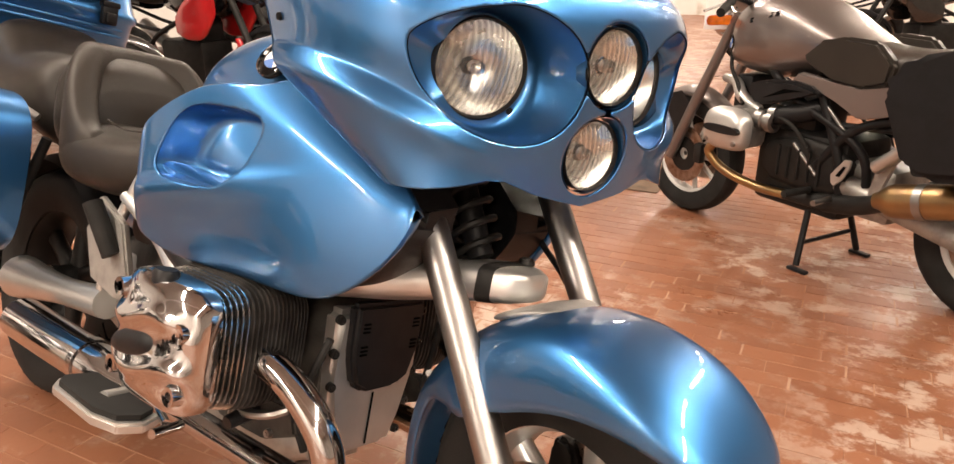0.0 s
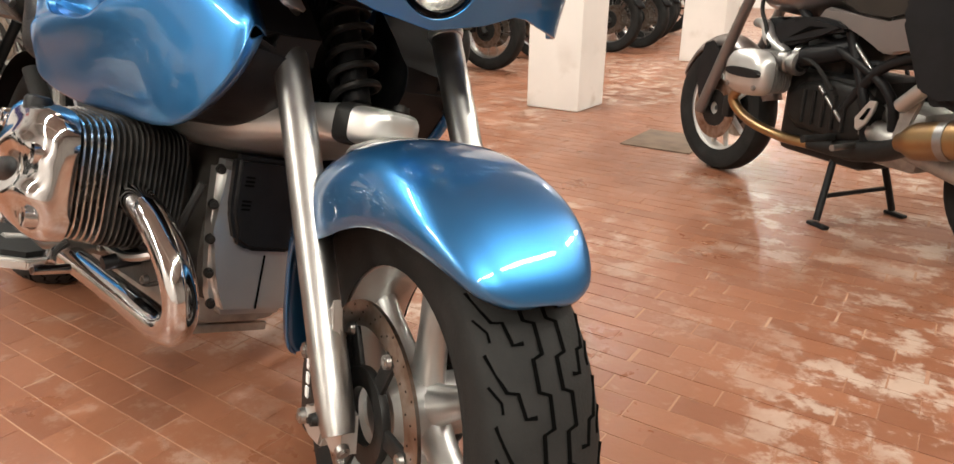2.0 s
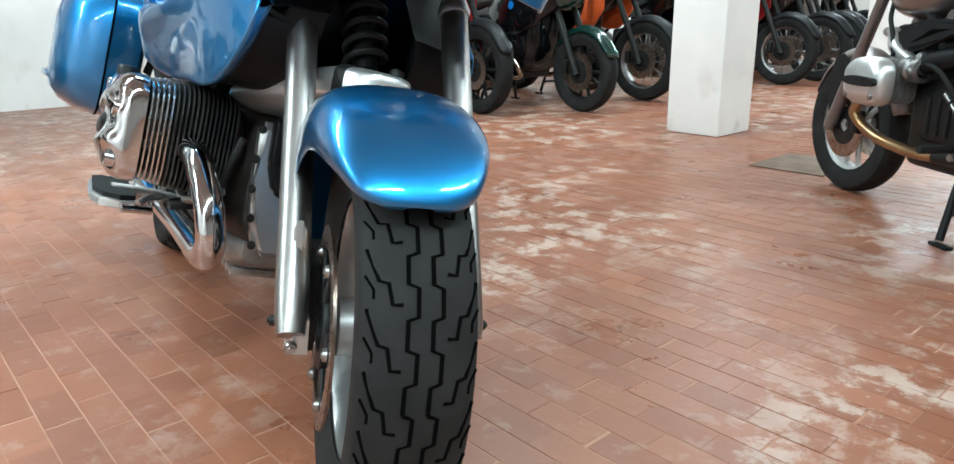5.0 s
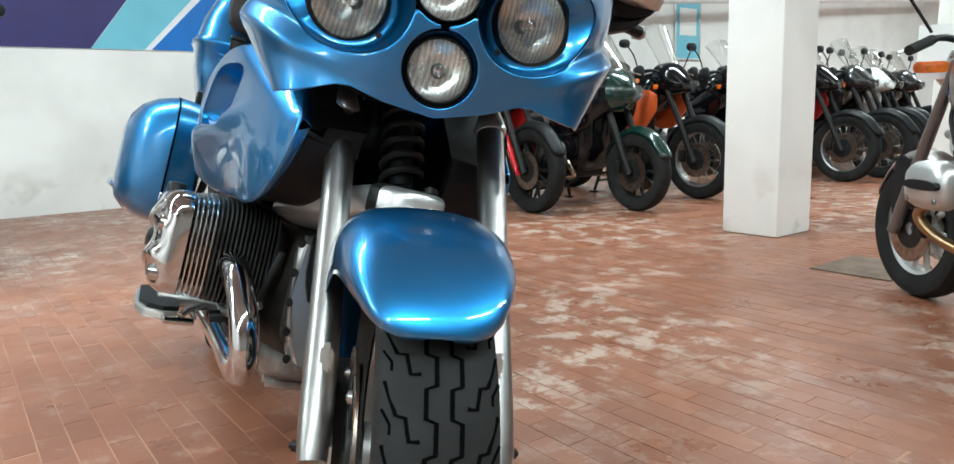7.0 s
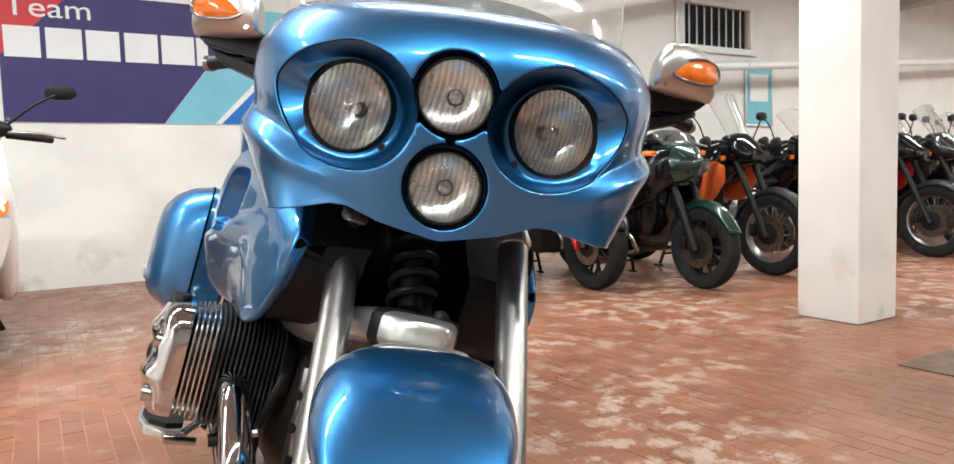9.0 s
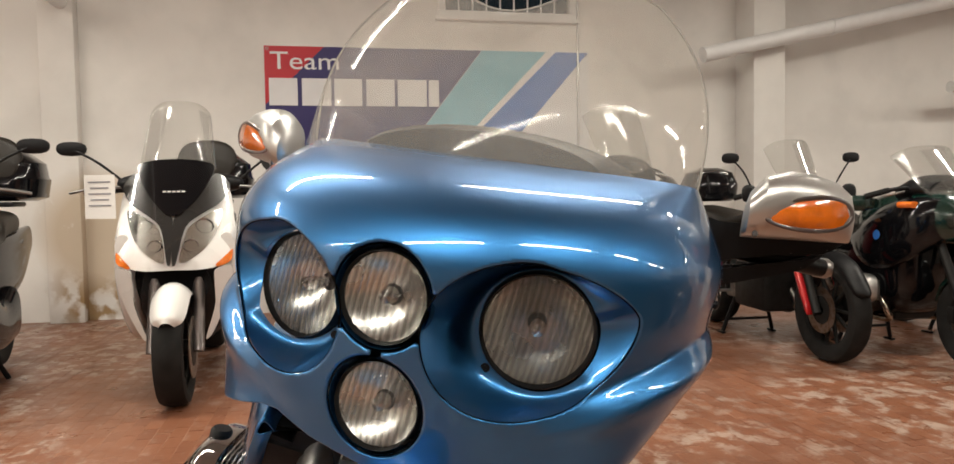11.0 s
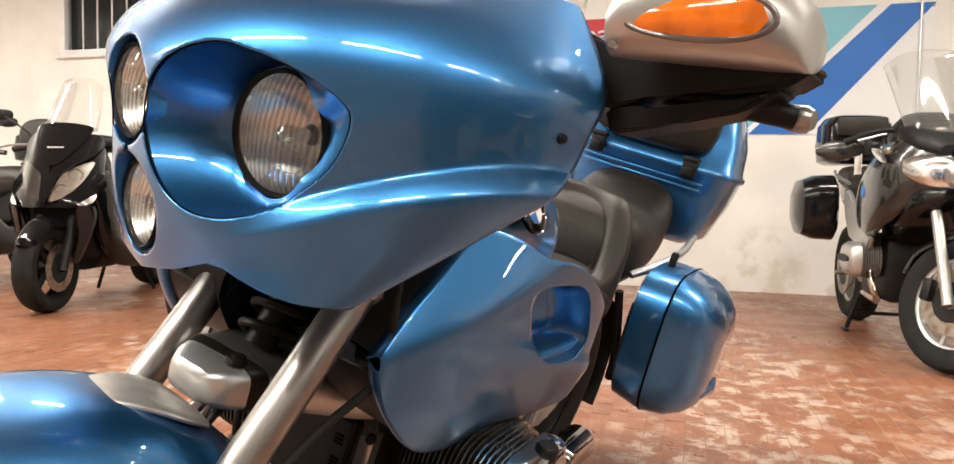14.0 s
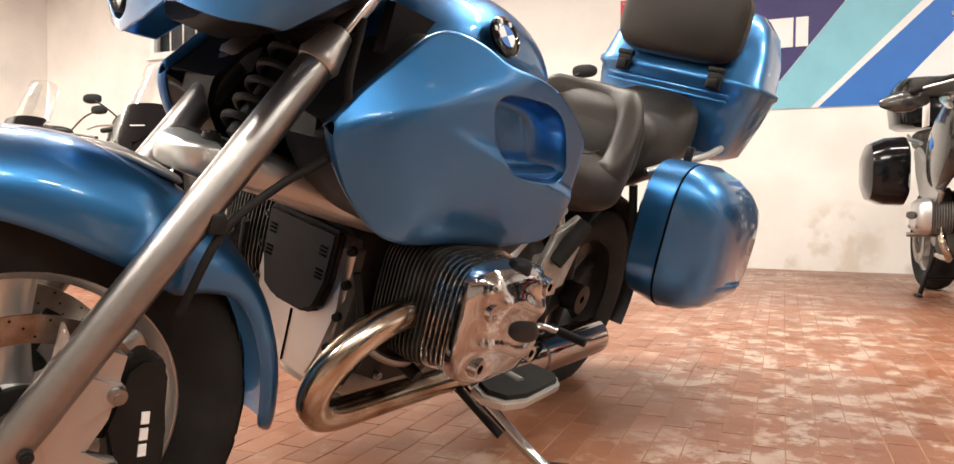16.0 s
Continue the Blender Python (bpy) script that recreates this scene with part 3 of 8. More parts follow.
def fairing_x(y, z):
    """How far ahead the shell lies at y, z."""
    th, v = math.asin(max(-0.99, min(0.99, y / 0.33))), (1.14 - z) / 0.36
    for _ in range(25):
        p = np.array(fairing_point(th, v))
        if abs(p[1] - y) + abs(p[2] - z) < 1e-5:
            break
        a = (np.array(fairing_point(th + 1e-4, v)) - p) / 1e-4
        b = (np.array(fairing_point(th, v + 1e-4)) - p) / 1e-4
        st = np.linalg.lstsq(np.array([[a[1], b[1]], [a[2], b[2]]]), np.array([y - p[1], z - p[2]]), rcond=None)[0]
        th, v = float(np.clip(th + 0.7 * st[0], -1.5, 1.5)), float(np.clip(v + 0.7 * st[1], 0.01, 0.99))
    return float(p[0])


shell = fp("front_fairing", fairing_sheet(), BLUE, "glossy metallic-blue nose fairing with four lamp openings", angle=60)
mod = shell.modifiers.new("thickness", "SOLIDIFY")
mod.thickness, mod.offset = 0.004, 0


def lamp_surround(s):
    """The bowl between the egg-shaped outline and the headlight."""
    r = math.radians(20)
    rim, lamp_at = [], (0.152, 0.947)
    rows = []
    n = 96
    outline = []
    for a in np.linspace(0, 2 * math.pi, n, endpoint=False):
        q = egg_radius(a)
        u, w = q * math.cos(a), q * math.sin(a)
        y, z = EGG[0] + u * math.cos(r) - w * math.sin(r), EGG[1] + u * math.sin(r) + w * math.cos(r)
        outline.append((fairing_x(y, z), y, z))
    for t in (0, 0.02, 0.05, 0.10, 0.17, 0.26, 0.38, 0.52, 0.68, 0.84, 1.0):
        row = []
        for x, y, z in outline:
            b = math.atan2(z - lamp_at[1], y - lamp_at[0])
            cy, cz = lamp_at[0] + 0.069 * math.cos(b), lamp_at[1] + 0.069 * math.sin(b)
            k = 1 - (1 - min(1, t / 0.9)) ** 2.4
            xf = min(x - 0.004, -0.294)
            row.append((x - 0.003 + (xf - x) * k, s * (y + (cy - y) * t), z + (cz - z) * t))
        rows.append(row)
    part("lamp_surround", grid_bm(rows, close_v=True), BLUE, shell, "glossy blue bowl round the headlight", m=FAIR, angle=70)
    part("seam", tube([(x + 0.0005, s * y, z) for x, y, z in outline + outline[:1]], 0.0010, seg=6, smooth_path=False), GAP_SHADE, shell, "dark gap round the lamp bowl", m=FAIR)


both(lamp_surround)
for zc, rc in ((0.965, 0.0565), (0.842, 0.0560)):
    ring0 = [(fairing_x(rc * math.cos(a), zc + rc * math.sin(a)), rc * math.cos(a), zc + rc * math.sin(a)) for a in np.linspace(0, 2 * math.pi, 48, endpoint=False)]
    ring1 = [(x - 0.006, y * 0.985, zc + (z - zc) * 0.985) for x, y, z in ring0]
    ring2 = [(x - 0.020, y * 0.965, zc + (z - zc) * 0.965) for x, y, z in ring0]
    part("lamp_collar", grid_bm([ring0, ring1, ring2], close_v=True), BLUE, shell, "blue collar round the spot lamp", m=FAIR)


def lamp(at, r, name, lens_mat, tilt=0.0, deep=1.0, lip=1.0):
    """A round lamp facing ahead."""
    m = Matrix.Translation(at) @ pose(0, 0, 0, 0, 4, tilt)
    prof = [(0.012, -0.045 * deep), (r * 0.5, -0.038 * deep), (r * 0.8, -0.018 * deep), (r * 0.93, 0.0)]
    body = fp(name, moved(lathe(prof, 40, "x"), m), REFLECTOR, "round lamp with chrome reflector and ribbed glass")
    dome = [(0.0005, 0.016), (r * 0.3, 0.0155), (r * 0.6, 0.0125), (r * 0.85, 0.007), (r * 0.95, 0.002)]
    g = part("lens", moved(lathe(dome, 48, "x"), m), lens_mat, body, "ribbed clear glass", m=FAIR)
    g.visible_shadow = False
    rim = [(r * 0.95, 0.003), (r * 0.975, 0.008), (r * (0.98 + 0.03 * lip), 0.006), (r * (0.98 + 0.045 * lip), -0.004), (r * (0.98 + 0.05 * lip), -0.03 * deep), (r * 0.94, -0.03 * deep)]
    part("rim", moved(lathe(rim, 48, "x", closed=True), m), PLASTIC, body, "black rubber rim", m=FAIR)
    part("bulb", moved(lathe([(0.0005, 0.004), (0.008, 0.0), (0.010, -0.012), (0.007, -0.04)], 16, "x"), m), CHROME, body, "small bulb cap", m=FAIR)
    return body


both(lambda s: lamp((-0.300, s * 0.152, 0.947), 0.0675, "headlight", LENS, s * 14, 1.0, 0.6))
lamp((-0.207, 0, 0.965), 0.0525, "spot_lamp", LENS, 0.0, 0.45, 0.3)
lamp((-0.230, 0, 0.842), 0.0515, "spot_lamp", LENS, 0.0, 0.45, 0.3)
for s in (1, -1):
    for y, z, x in ((0.205, 1.004, -0.309), (0.098, 0.893, -0.299)):
        fp("screw", bolt_bm((x, s * y, z), (1, 0, 0), 0.006, 0.004), PLASTIC, "small black screw")
    fp("screw", bolt_bm((-0.525, s * 0.343, 0.993), (0.2, s, 0), 0.006, 0.004), PLASTIC, "small black screw")

# windscreen
def screen_sheet():
    rows = []
    for v in np.linspace(0, 1, 36):
        row = []
        for u in np.linspace(-1, 1, 56):
            x0, y0, z0 = fairing_point(u * math.pi / 2, 0.02)
            top = 1.437 - 0.070 * math.exp(-(u / 0.45) ** 2) - 0.018 * abs(u) ** 10
            z = z0 - 0.012 + (top - z0 + 0.012) * v
            h = max(0, (z - 1.14) / 0.339)
            wide = (0.302 - 0.165 * h ** 2.67 + 0.006 * math.sin(math.pi * min(1, h))) / 0.302
            x1 = -0.512 - 0.110 * u * u
            flat_y = y0 + (0.302 * u - y0) * min(1, 1.3 * v)
            row.append((x0 + (x1 - x0) * v + 0.012 * math.sin(v * math.pi), flat_y * wide, z))
        rows.append(row)
    return grid_bm(rows)


SCREEN_FIT = STEER @ Matrix.Translation((-0.26, 0, 0)) @ Matrix.Rotation(radians(-0.8), 4, "Z") @ Matrix.Translation((0.26, 0, 0)) @ Matrix.Diagonal((1, 1.03, 1, 1))
scr = part("windscreen", screen_sheet(), SCREEN, bike, "tall clear acrylic windscreen with scratches", m=SCREEN_FIT)
scr.visible_shadow = False
mod = scr.modifiers.new("thickness", "SOLIDIFY")
mod.thickness, mod.offset = 0.004, 0
def screen_edge():
    me = scr.data
    n = 56
    pts = [me.vertices[35 * n + j].co[:] for j in range(n)]
    left = [me.vertices[i * n].co[:] for i in range(2, 36)]
    right = [me.vertices[i * n + n - 1].co[:] for i in range(35, 1, -1)]
    return left + pts[1:-1] + right


b = tube(screen_edge(), 0.0016, n=160, seg=8)
part("edge_trim", b, material("frosted_acrylic_edge", (0.36, 0.35, 0.33), 0.6, vary=0.1), scr, "pale polished edge")

# dashboard hump behind the screen
rings = []
for t in np.linspace(0, 1, 14):
    x = -0.455 - 0.22 * t
    h = 0.062 * math.sin(math.pi * (0.25 + 0.75 * t)) ** 0.7 if t < 0.99 else 0.004
    w = 0.18 + 0.04 * math.sin(math.pi * t)
    rings.append([(x, w * math.cos(a), 1.125 + max(h, 0.004) * 1.15 * max(0, math.sin(a)) ** 0.8 - (0.03 if math.sin(a) < 0 else 0)) for a in np.linspace(0, 2 * math.pi, 32, endpoint=False)])
fp("dashboard", loft(rings), PLASTIC, "matt black instrument hood")
rings = [oval(x, 0, z, w, h, 30, 2.6) for x, z, w, h in ((-0.44, 1.04, 0.20, 0.06), (-0.52, 1.01, 0.27, 0.11), (-0.575, 1.01, 0.30, 0.12), (-0.60, 1.02, 0.28, 0.09))]
fp("fairing_liner", loft(rings), PLASTIC, "matt black inner fairing panel")
rings = [oval(x, 0, z, w, h, 30, 2.6) for x, z, w, h in ((-0.31, 0.83, 0.10, 0.03), (-0.38, 0.84, 0.16, 0.05), (-0.46, 0.90, 0.23, 0.08), (-0.54, 0.97, 0.26, 0.08))]
fp("fairing_liner", loft(rings), PLASTIC, "matt black lower inner panel")

# mirrors with indicators
MIRROR_FIT = Matrix.Translation((-0.03, 0, 0.0553)) @ Matrix.Diagonal((0.9, 0.89, 0.9, 1))


def mirror(s):
    bar_fit = FAIR @ Matrix.Translation((0, -s * 0.01825, 0)) @ MIRROR_FIT
    sweep = Matrix.Identity(4)
    sweep[0][1], sweep[0][3] = -s * 0.62, 0.62 * 0.443
    fit = bar_fit @ sweep
    def ring(y, cx, cz, a, b_):
        return [(cx + a * math.cos(t), s * y, cz + b_ * math.copysign(abs(math.sin(t)) ** 0.8, math.sin(t))) for t in np.linspace(0, 2 * math.pi, 28, endpoint=False)]
    rings = [ring(y, cx, 1.152 + 0.82 * b_ + 0.10 * (y - 0.45), a, 0.82 * b_) for y, cx, a, b_ in (
        (0.428, -0.60, 0.02, 0.030), (0.434, -0.605, 0.045, 0.044), (0.455, -0.61, 0.064, 0.060), (0.49, -0.62, 0.073, 0.067),
        (0.53, -0.63, 0.076, 0.066), (0.57, -0.635, 0.072, 0.060), (0.594, -0.64, 0.060, 0.050), (0.604, -0.64, 0.042, 0.036), (0.607, -0.64, 0.02, 0.016))]
    root = part("mirror", loft(rings), ALU, bike, "silver teardrop mirror housing with amber indicator", m=fit)
    pts = []
    for i, u in enumerate(np.linspace(-1, 1, 16)):
        row = []
        for j, w in enumerate(np.linspace(-1, 1, 10)):
            y = 0.525 + 0.062 * u
            hz = 0.024 * math.sqrt(max(0, 1 - u * u)) ** 0.7 * (1 + 0.25 * u)
            z = 1.197 + 0.16 * (y - 0.525) + hz * (w if w > 0 else 0.8 * w)
            x = -0.548 - 0.20 * max(0, y - 0.55) + 0.008 * (1 - w * w) * (1 - u * u) - 0.05 * abs(y - 0.52)
            row.append((x, s * y, z))
        pts.append(row)
    part("indicator", grid_bm(pts), ORANGE, root, "amber indicator lens", m=fit)
    bez = []
    for t in np.linspace(0, 2 * math.pi, 30, endpoint=False):
        u, w = math.cos(t), math.sin(t)
        y = 0.525 + 0.067 * u
        z = 1.197 + 0.16 * (y - 0.525) + 0.028 * (w if w > 0 else 0.82 * w) * (1 + 0.25 * u)
        x = -0.547 - 0.20 * max(0, y - 0.55) - 0.05 * abs(y - 0.52) - 0.003
        bez.append((x, s * y, z))
    part("bezel", tube(bez + bez[:1], 0.0035, n=60, seg=8), GREYMET, root, "grey bezel round the lens", m=fit)
    part("screw", bolt_bm((-0.560, s * 0.447, 1.158), (1, 0, 0), 0.005, 0.003), CHROME, root, m=fit)
    # black arm that carries the mirror, with a slot through it
    def arm(outline):
        bm = flat([(s * y, z) for y, z in outline], 0.055, "yz", -0.648)
        for v in bm.verts:
            v.co.x -= 0.42 * (abs(v.co.y) - 0.33)
        bmesh.ops.bevel(bm, geom=bm.edges[:], offset=0.005, segments=2, affect="EDGES")
        return bm
    shell_ = part("lower_shell", arm([(0.285, 1.128), (0.335, 1.105), (0.515, 1.122), (0.522, 1.108), (0.498, 1.087), (0.445, 1.074), (0.400, 1.072), (0.362, 1.058), (0.325, 1.038), (0.300, 1.06)]), PLASTIC, root, "black plastic arm below the mirror", m=FAIR)
    part("lower_bar", arm([(0.322, 1.040), (0.360, 1.049), (0.400, 1.050), (0.440, 1.066), (0.498, 1.088), (0.464, 1.056), (0.400, 1.033), (0.334, 1.010)]), PLASTIC, shell_, m=FAIR)
    lever = tube([(-0.72, s * 0.40, 1.13), (-0.74, s * 0.50, 1.125), (-0.79, s * 0.58, 1.12)], 0.016, 10, 12)
    part("handlebar_grip", lever, PLASTIC, bike, "black rubber grip", m=bar_fit)
    part("bar_end", lathe([(0.0005, 0), (0.017, 0.0), (0.018, 0.02), (0.012, 0.03), (0.0005, 0.03)], 16, "y", (-0.80, s * 0.585 - (0.015), 1.12)), BRUSHED, bike, "steel bar end", m=bar_fit)


both(mirror)

# ---- forks, wheel and fender
AX = (-0.142, 0, 0.260)


def fork(s):
    top, bot = (-0.455, s * 0.137, 0.785), (-0.112, s * 0.137, 0.255)
    d = [bot[k] - top[k] for k in range(3)]
    at = lambda t: tuple(top[k] + d[k] * t for k in range(3))
    root = bp("fork_tube", tube([at(0.0), at(0.02), at(0.9), at(0.97), at(1.0)], [0.0235, 0.0255, 0.0255, 0.024, 0.021], seg=28, smooth_path=False), BRUSHED, "brushed steel fork tube", True)
    part("fork_collar", tube([at(-0.06), at(0.0), at(0.02), at(0.035)], [0.018, 0.027, 0.031, 0.028], seg=28, smooth_path=False), ALU, root, "grey cast collar", m=STEER)
    part("stanchion", tube([at(-0.35), at(0.0)], 0.0165, seg=20), CHROME, root, "chrome inner tube", m=STEER)
    lug = [(-0.02, 0.02), (0.028, 0.018), (0.03, -0.035), (-0.005, -0.045), (-0.05, -0.03), (-0.085, 0.03), (-0.10, 0.11), (-0.075, 0.12), (-0.045, 0.06)]
    part("axle_lug", flat([(AX[0] + u, AX[2] + v) for u, v in lug], 0.022, "xz", s * 0.122), ALU, root, "cast silver axle lug", m=STEER)
    part("bolt", bolt_bm((-0.100, s * 0.137, 0.243), (0.9, 0, -0.3), 0.010, 0.008), BRUSHED, root, m=STEER)
    part("bolt", bolt_bm((-0.135, s * 0.158, 0.27), (0, s, 0), 0.009, 0.010), DARKMETAL, root, m=STEER)


both(fork)


def tyre_bm(r, w, rim, at, seg=64):
    crown = [(r - 0.34 * (w / 2) * (abs(u) ** 2.3), w / 2 * u) for u in np.linspace(-0.93, 0.93, 15)]
    side = [(r - 0.34 * (w / 2) - 0.012, w / 2), (rim + (r - rim) * 0.38, w / 2 * 1.0), (rim + 0.012, w / 2 * 0.82), (rim - 0.006, w / 2 * 0.74)]
    prof = [(a, -b_) for a, b_ in side[::-1]] + crown + side
    return lathe(prof, seg, "y", at)


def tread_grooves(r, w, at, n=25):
    """Zig-zag grooves as near-black strips just above the crown; their colour stands for the grooves' shade."""
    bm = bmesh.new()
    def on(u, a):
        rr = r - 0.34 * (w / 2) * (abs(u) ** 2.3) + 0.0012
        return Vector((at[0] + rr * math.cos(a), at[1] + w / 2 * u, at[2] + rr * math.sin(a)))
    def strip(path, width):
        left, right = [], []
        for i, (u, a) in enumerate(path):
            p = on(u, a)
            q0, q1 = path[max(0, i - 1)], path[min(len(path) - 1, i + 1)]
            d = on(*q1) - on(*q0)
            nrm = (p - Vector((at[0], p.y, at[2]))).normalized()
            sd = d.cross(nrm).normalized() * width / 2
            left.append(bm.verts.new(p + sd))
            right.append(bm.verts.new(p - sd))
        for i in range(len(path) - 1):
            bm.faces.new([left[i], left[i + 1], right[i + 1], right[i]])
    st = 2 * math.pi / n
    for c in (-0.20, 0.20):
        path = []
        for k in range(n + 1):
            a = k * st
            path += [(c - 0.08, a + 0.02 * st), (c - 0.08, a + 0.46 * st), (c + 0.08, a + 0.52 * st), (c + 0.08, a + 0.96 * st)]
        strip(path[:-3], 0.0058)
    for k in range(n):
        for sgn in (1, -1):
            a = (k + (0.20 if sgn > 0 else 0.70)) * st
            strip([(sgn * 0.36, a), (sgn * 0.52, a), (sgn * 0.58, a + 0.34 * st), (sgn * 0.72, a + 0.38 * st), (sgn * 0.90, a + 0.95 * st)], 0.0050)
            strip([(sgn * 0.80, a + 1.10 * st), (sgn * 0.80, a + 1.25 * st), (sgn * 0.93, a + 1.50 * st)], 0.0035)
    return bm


def cast_wheel(name, r, w, rim, at, spokes, front, hub=0.045, metal=None):
    root = bp(name, tyre_bm(r, w, rim, at), RUBBER, "black road tyre on a silver cast wheel", front)
    mm = STEER if front else None
    part("tread", tread_grooves(r, w, at), GAP_SHADE, root, "near-black strips painting the shade in zig-zag tread grooves", m=mm)
    rp = [(rim + 0.010, -w * 0.40), (rim + 0.010, -w * 0.36), (rim - 0.008, -w * 0.34), (rim - 0.022, -w * 0.15), (rim - 0.022, w * 0.15), (rim - 0.008, w * 0.34), (rim + 0.010, w * 0.36), (rim + 0.010, w * 0.40)]
    part("rim", lathe(rp, 64, "y", at), metal or ALU, root, "silver cast rim", m=mm)
    part("hub", lathe([(0.012, -w * 0.45), (hub, -w * 0.45), (hub, -w * 0.2), (hub * 1.15, 0), (hub, w * 0.2), (hub, w * 0.45), (0.012, w * 0.45)], 32, "y", at), metal or ALU, root, "silver hub", m=mm)
    for k in range(spokes):
        a = 2 * math.pi * k / spokes + 0.5
        d = np.array((math.cos(a), 0, math.sin(a)))
        sd = np.array((-math.sin(a), 0, math.cos(a)))
        rings = []
        for t in (0, 0.15, 0.5, 0.85, 1.0):
            rad = hub * 0.8 + (rim - 0.012 - hub * 0.8) * t
            wd, th = 0.020 + 0.012 * abs(2 * t - 1) ** 2, 0.024 - 0.006 * t
            c = np.array(at) + d * rad
            rings.append([c + sd * wd * math.cos(q) + np.array((0, 1, 0)) * th * math.sin(q) for q in np.linspace(0, 2 * math.pi, 12, endpoint=False)])
        part("spoke", loft(rings), metal or ALU, root, m=mm)
    return root


wheel = cast_wheel("front_wheel", 0.308, 0.150, 0.205, AX, 6, True)


def brake(s):
    y = s * 0.088
    holes = 66
    bm = bmesh.new()
    def ring(r, yy):
        return [bm.verts.new((AX[0] + r * math.cos(a), yy, AX[2] + r * math.sin(a))) for a in np.linspace(0, 2 * math.pi, 56, endpoint=False)]
    rs = [ring(0.120, y - 0.0025), ring(0.155, y - 0.0025), ring(0.155, y + 0.0025), ring(0.120, y + 0.0025)]
    for i in range(4):
        p, q = rs[i], rs[(i + 1) % 4]
        for k in range(56):
            bm.faces.new([p[k], p[(k + 1) % 56], q[(k + 1) % 56], q[k]])
    root = bp("brake_disc", bm, DISC, "drilled steel brake disc", True)
    for k in range(holes):
        a = 2 * math.pi * k / holes
        rr = (0.149, 0.1385, 0.128)[k % 3]
        part("drilled_hole", moved(box(0.0078, 0.0062, 0.0078, 0.003, (0, 0, 0), 1), pose(AX[0] + rr * math.cos(a), y, AX[2] + rr * math.sin(a), 0, 45, 0)), GAP_SHADE, root, m=STEER)
    carrier = part("carrier", lathe([(0.040, y - 0.006), (0.066, y - 0.006), (0.068, y), (0.066, y + 0.006), (0.040, y + 0.006)], 32, "y", (AX[0], 0, AX[2]), True), DARKMETAL, root, "black disc carrier", m=STEER)
    for k in range(6):
        part("carrier_arm", moved(box(0.066, 0.008, 0.026, 0.003, (0.093, 0, 0)), Matrix.Translation((AX[0], y, AX[2])) @ Matrix.Rotation(k * math.pi / 3, 4, "Y")), DARKMETAL, root, m=STEER)
    for k in range(6):
        a = k * math.pi / 3
        part("bolt", bolt_bm((AX[0] + 0.118 * math.cos(a), y + s * 0.004, AX[2] - 0.118 * math.sin(a)), (0, s, 0), 0.010, 0.006), BRUSHED, root, m=STEER)
    cal = [(-0.158, 0.080), (-0.146, 0.104), (-0.120, 0.104), (-0.100, 0.088), (-0.092, 0.05), (-0.097, 0.012), (-0.092, -0.03), (-0.104, -0.072), (-0.124, -0.092), (-0.150, -0.092), (-0.163, -0.05), (-0.160, 0.0)]
    c = flat([(AX[0] + u, AX[2] + v) for u, v in cal], 0.055, "xz", s * 0.095)
    bmesh.ops.bevel(c, geom=c.edges[:], offset=0.008, segments=2, affect="EDGES")
    c = bp("brake_caliper", c, DARKMETAL, "black four-piston brake caliper", True)
    arm_pts = [(-0.025, 0.16), (-0.005, 0.02), (-0.03, -0.055), (-0.070, -0.055), (-0.100, -0.050), (-0.100, -0.024), (-0.052, -0.008), (-0.048, 0.035), (-0.100, 0.050), (-0.100, 0.076), (-0.055, 0.085)]
    lug_ = flat([(AX[0] + u_, AX[2] + v_) for u_, v_ in arm_pts], 0.018, "xz", s * 0.131)
    bmesh.ops.bevel(lug_, geom=lug_.edges[:], offset=0.004, segments=2, affect="EDGES")
    part("bracket", lug_, ALU, c, "cast silver caliper bracket", m=STEER)
    for z in (0.063, -0.036):
        part("bolt", bolt_bm((AX[0] - 0.090, s * 0.140, AX[2] + z), (0, s, 0), 0.012, 0.008), BRUSHED, c, "silver bolt", m=STEER)
    for k in range(3):
        part("lettering_bar", box(0.010, 0.003, 0.016, 0, (AX[0] - 0.132, s * 0.1235, AX[2] + 0.022 - 0.022 * k)), WHITE, c, "white lettering", m=STEER)


both(brake)


def fender_ring(a, r, half, drop, n=33):
    """Cross-section of the fender at angle a round the axle: crown at r, sides going drop inwards."""
    out = []
    for u in np.linspace(-1, 1, n):
        k = abs(u)
        y = half * math.sin(min(1, k * 1.12) * math.pi / 2) if k < 0.9 else half
        dr = drop * k ** 2.6
        rr = r - dr
        out.append((AX[0] + rr * math.cos(a), math.copysign(y, u) - 0.012, AX[2] + rr * math.sin(a)))
    return out


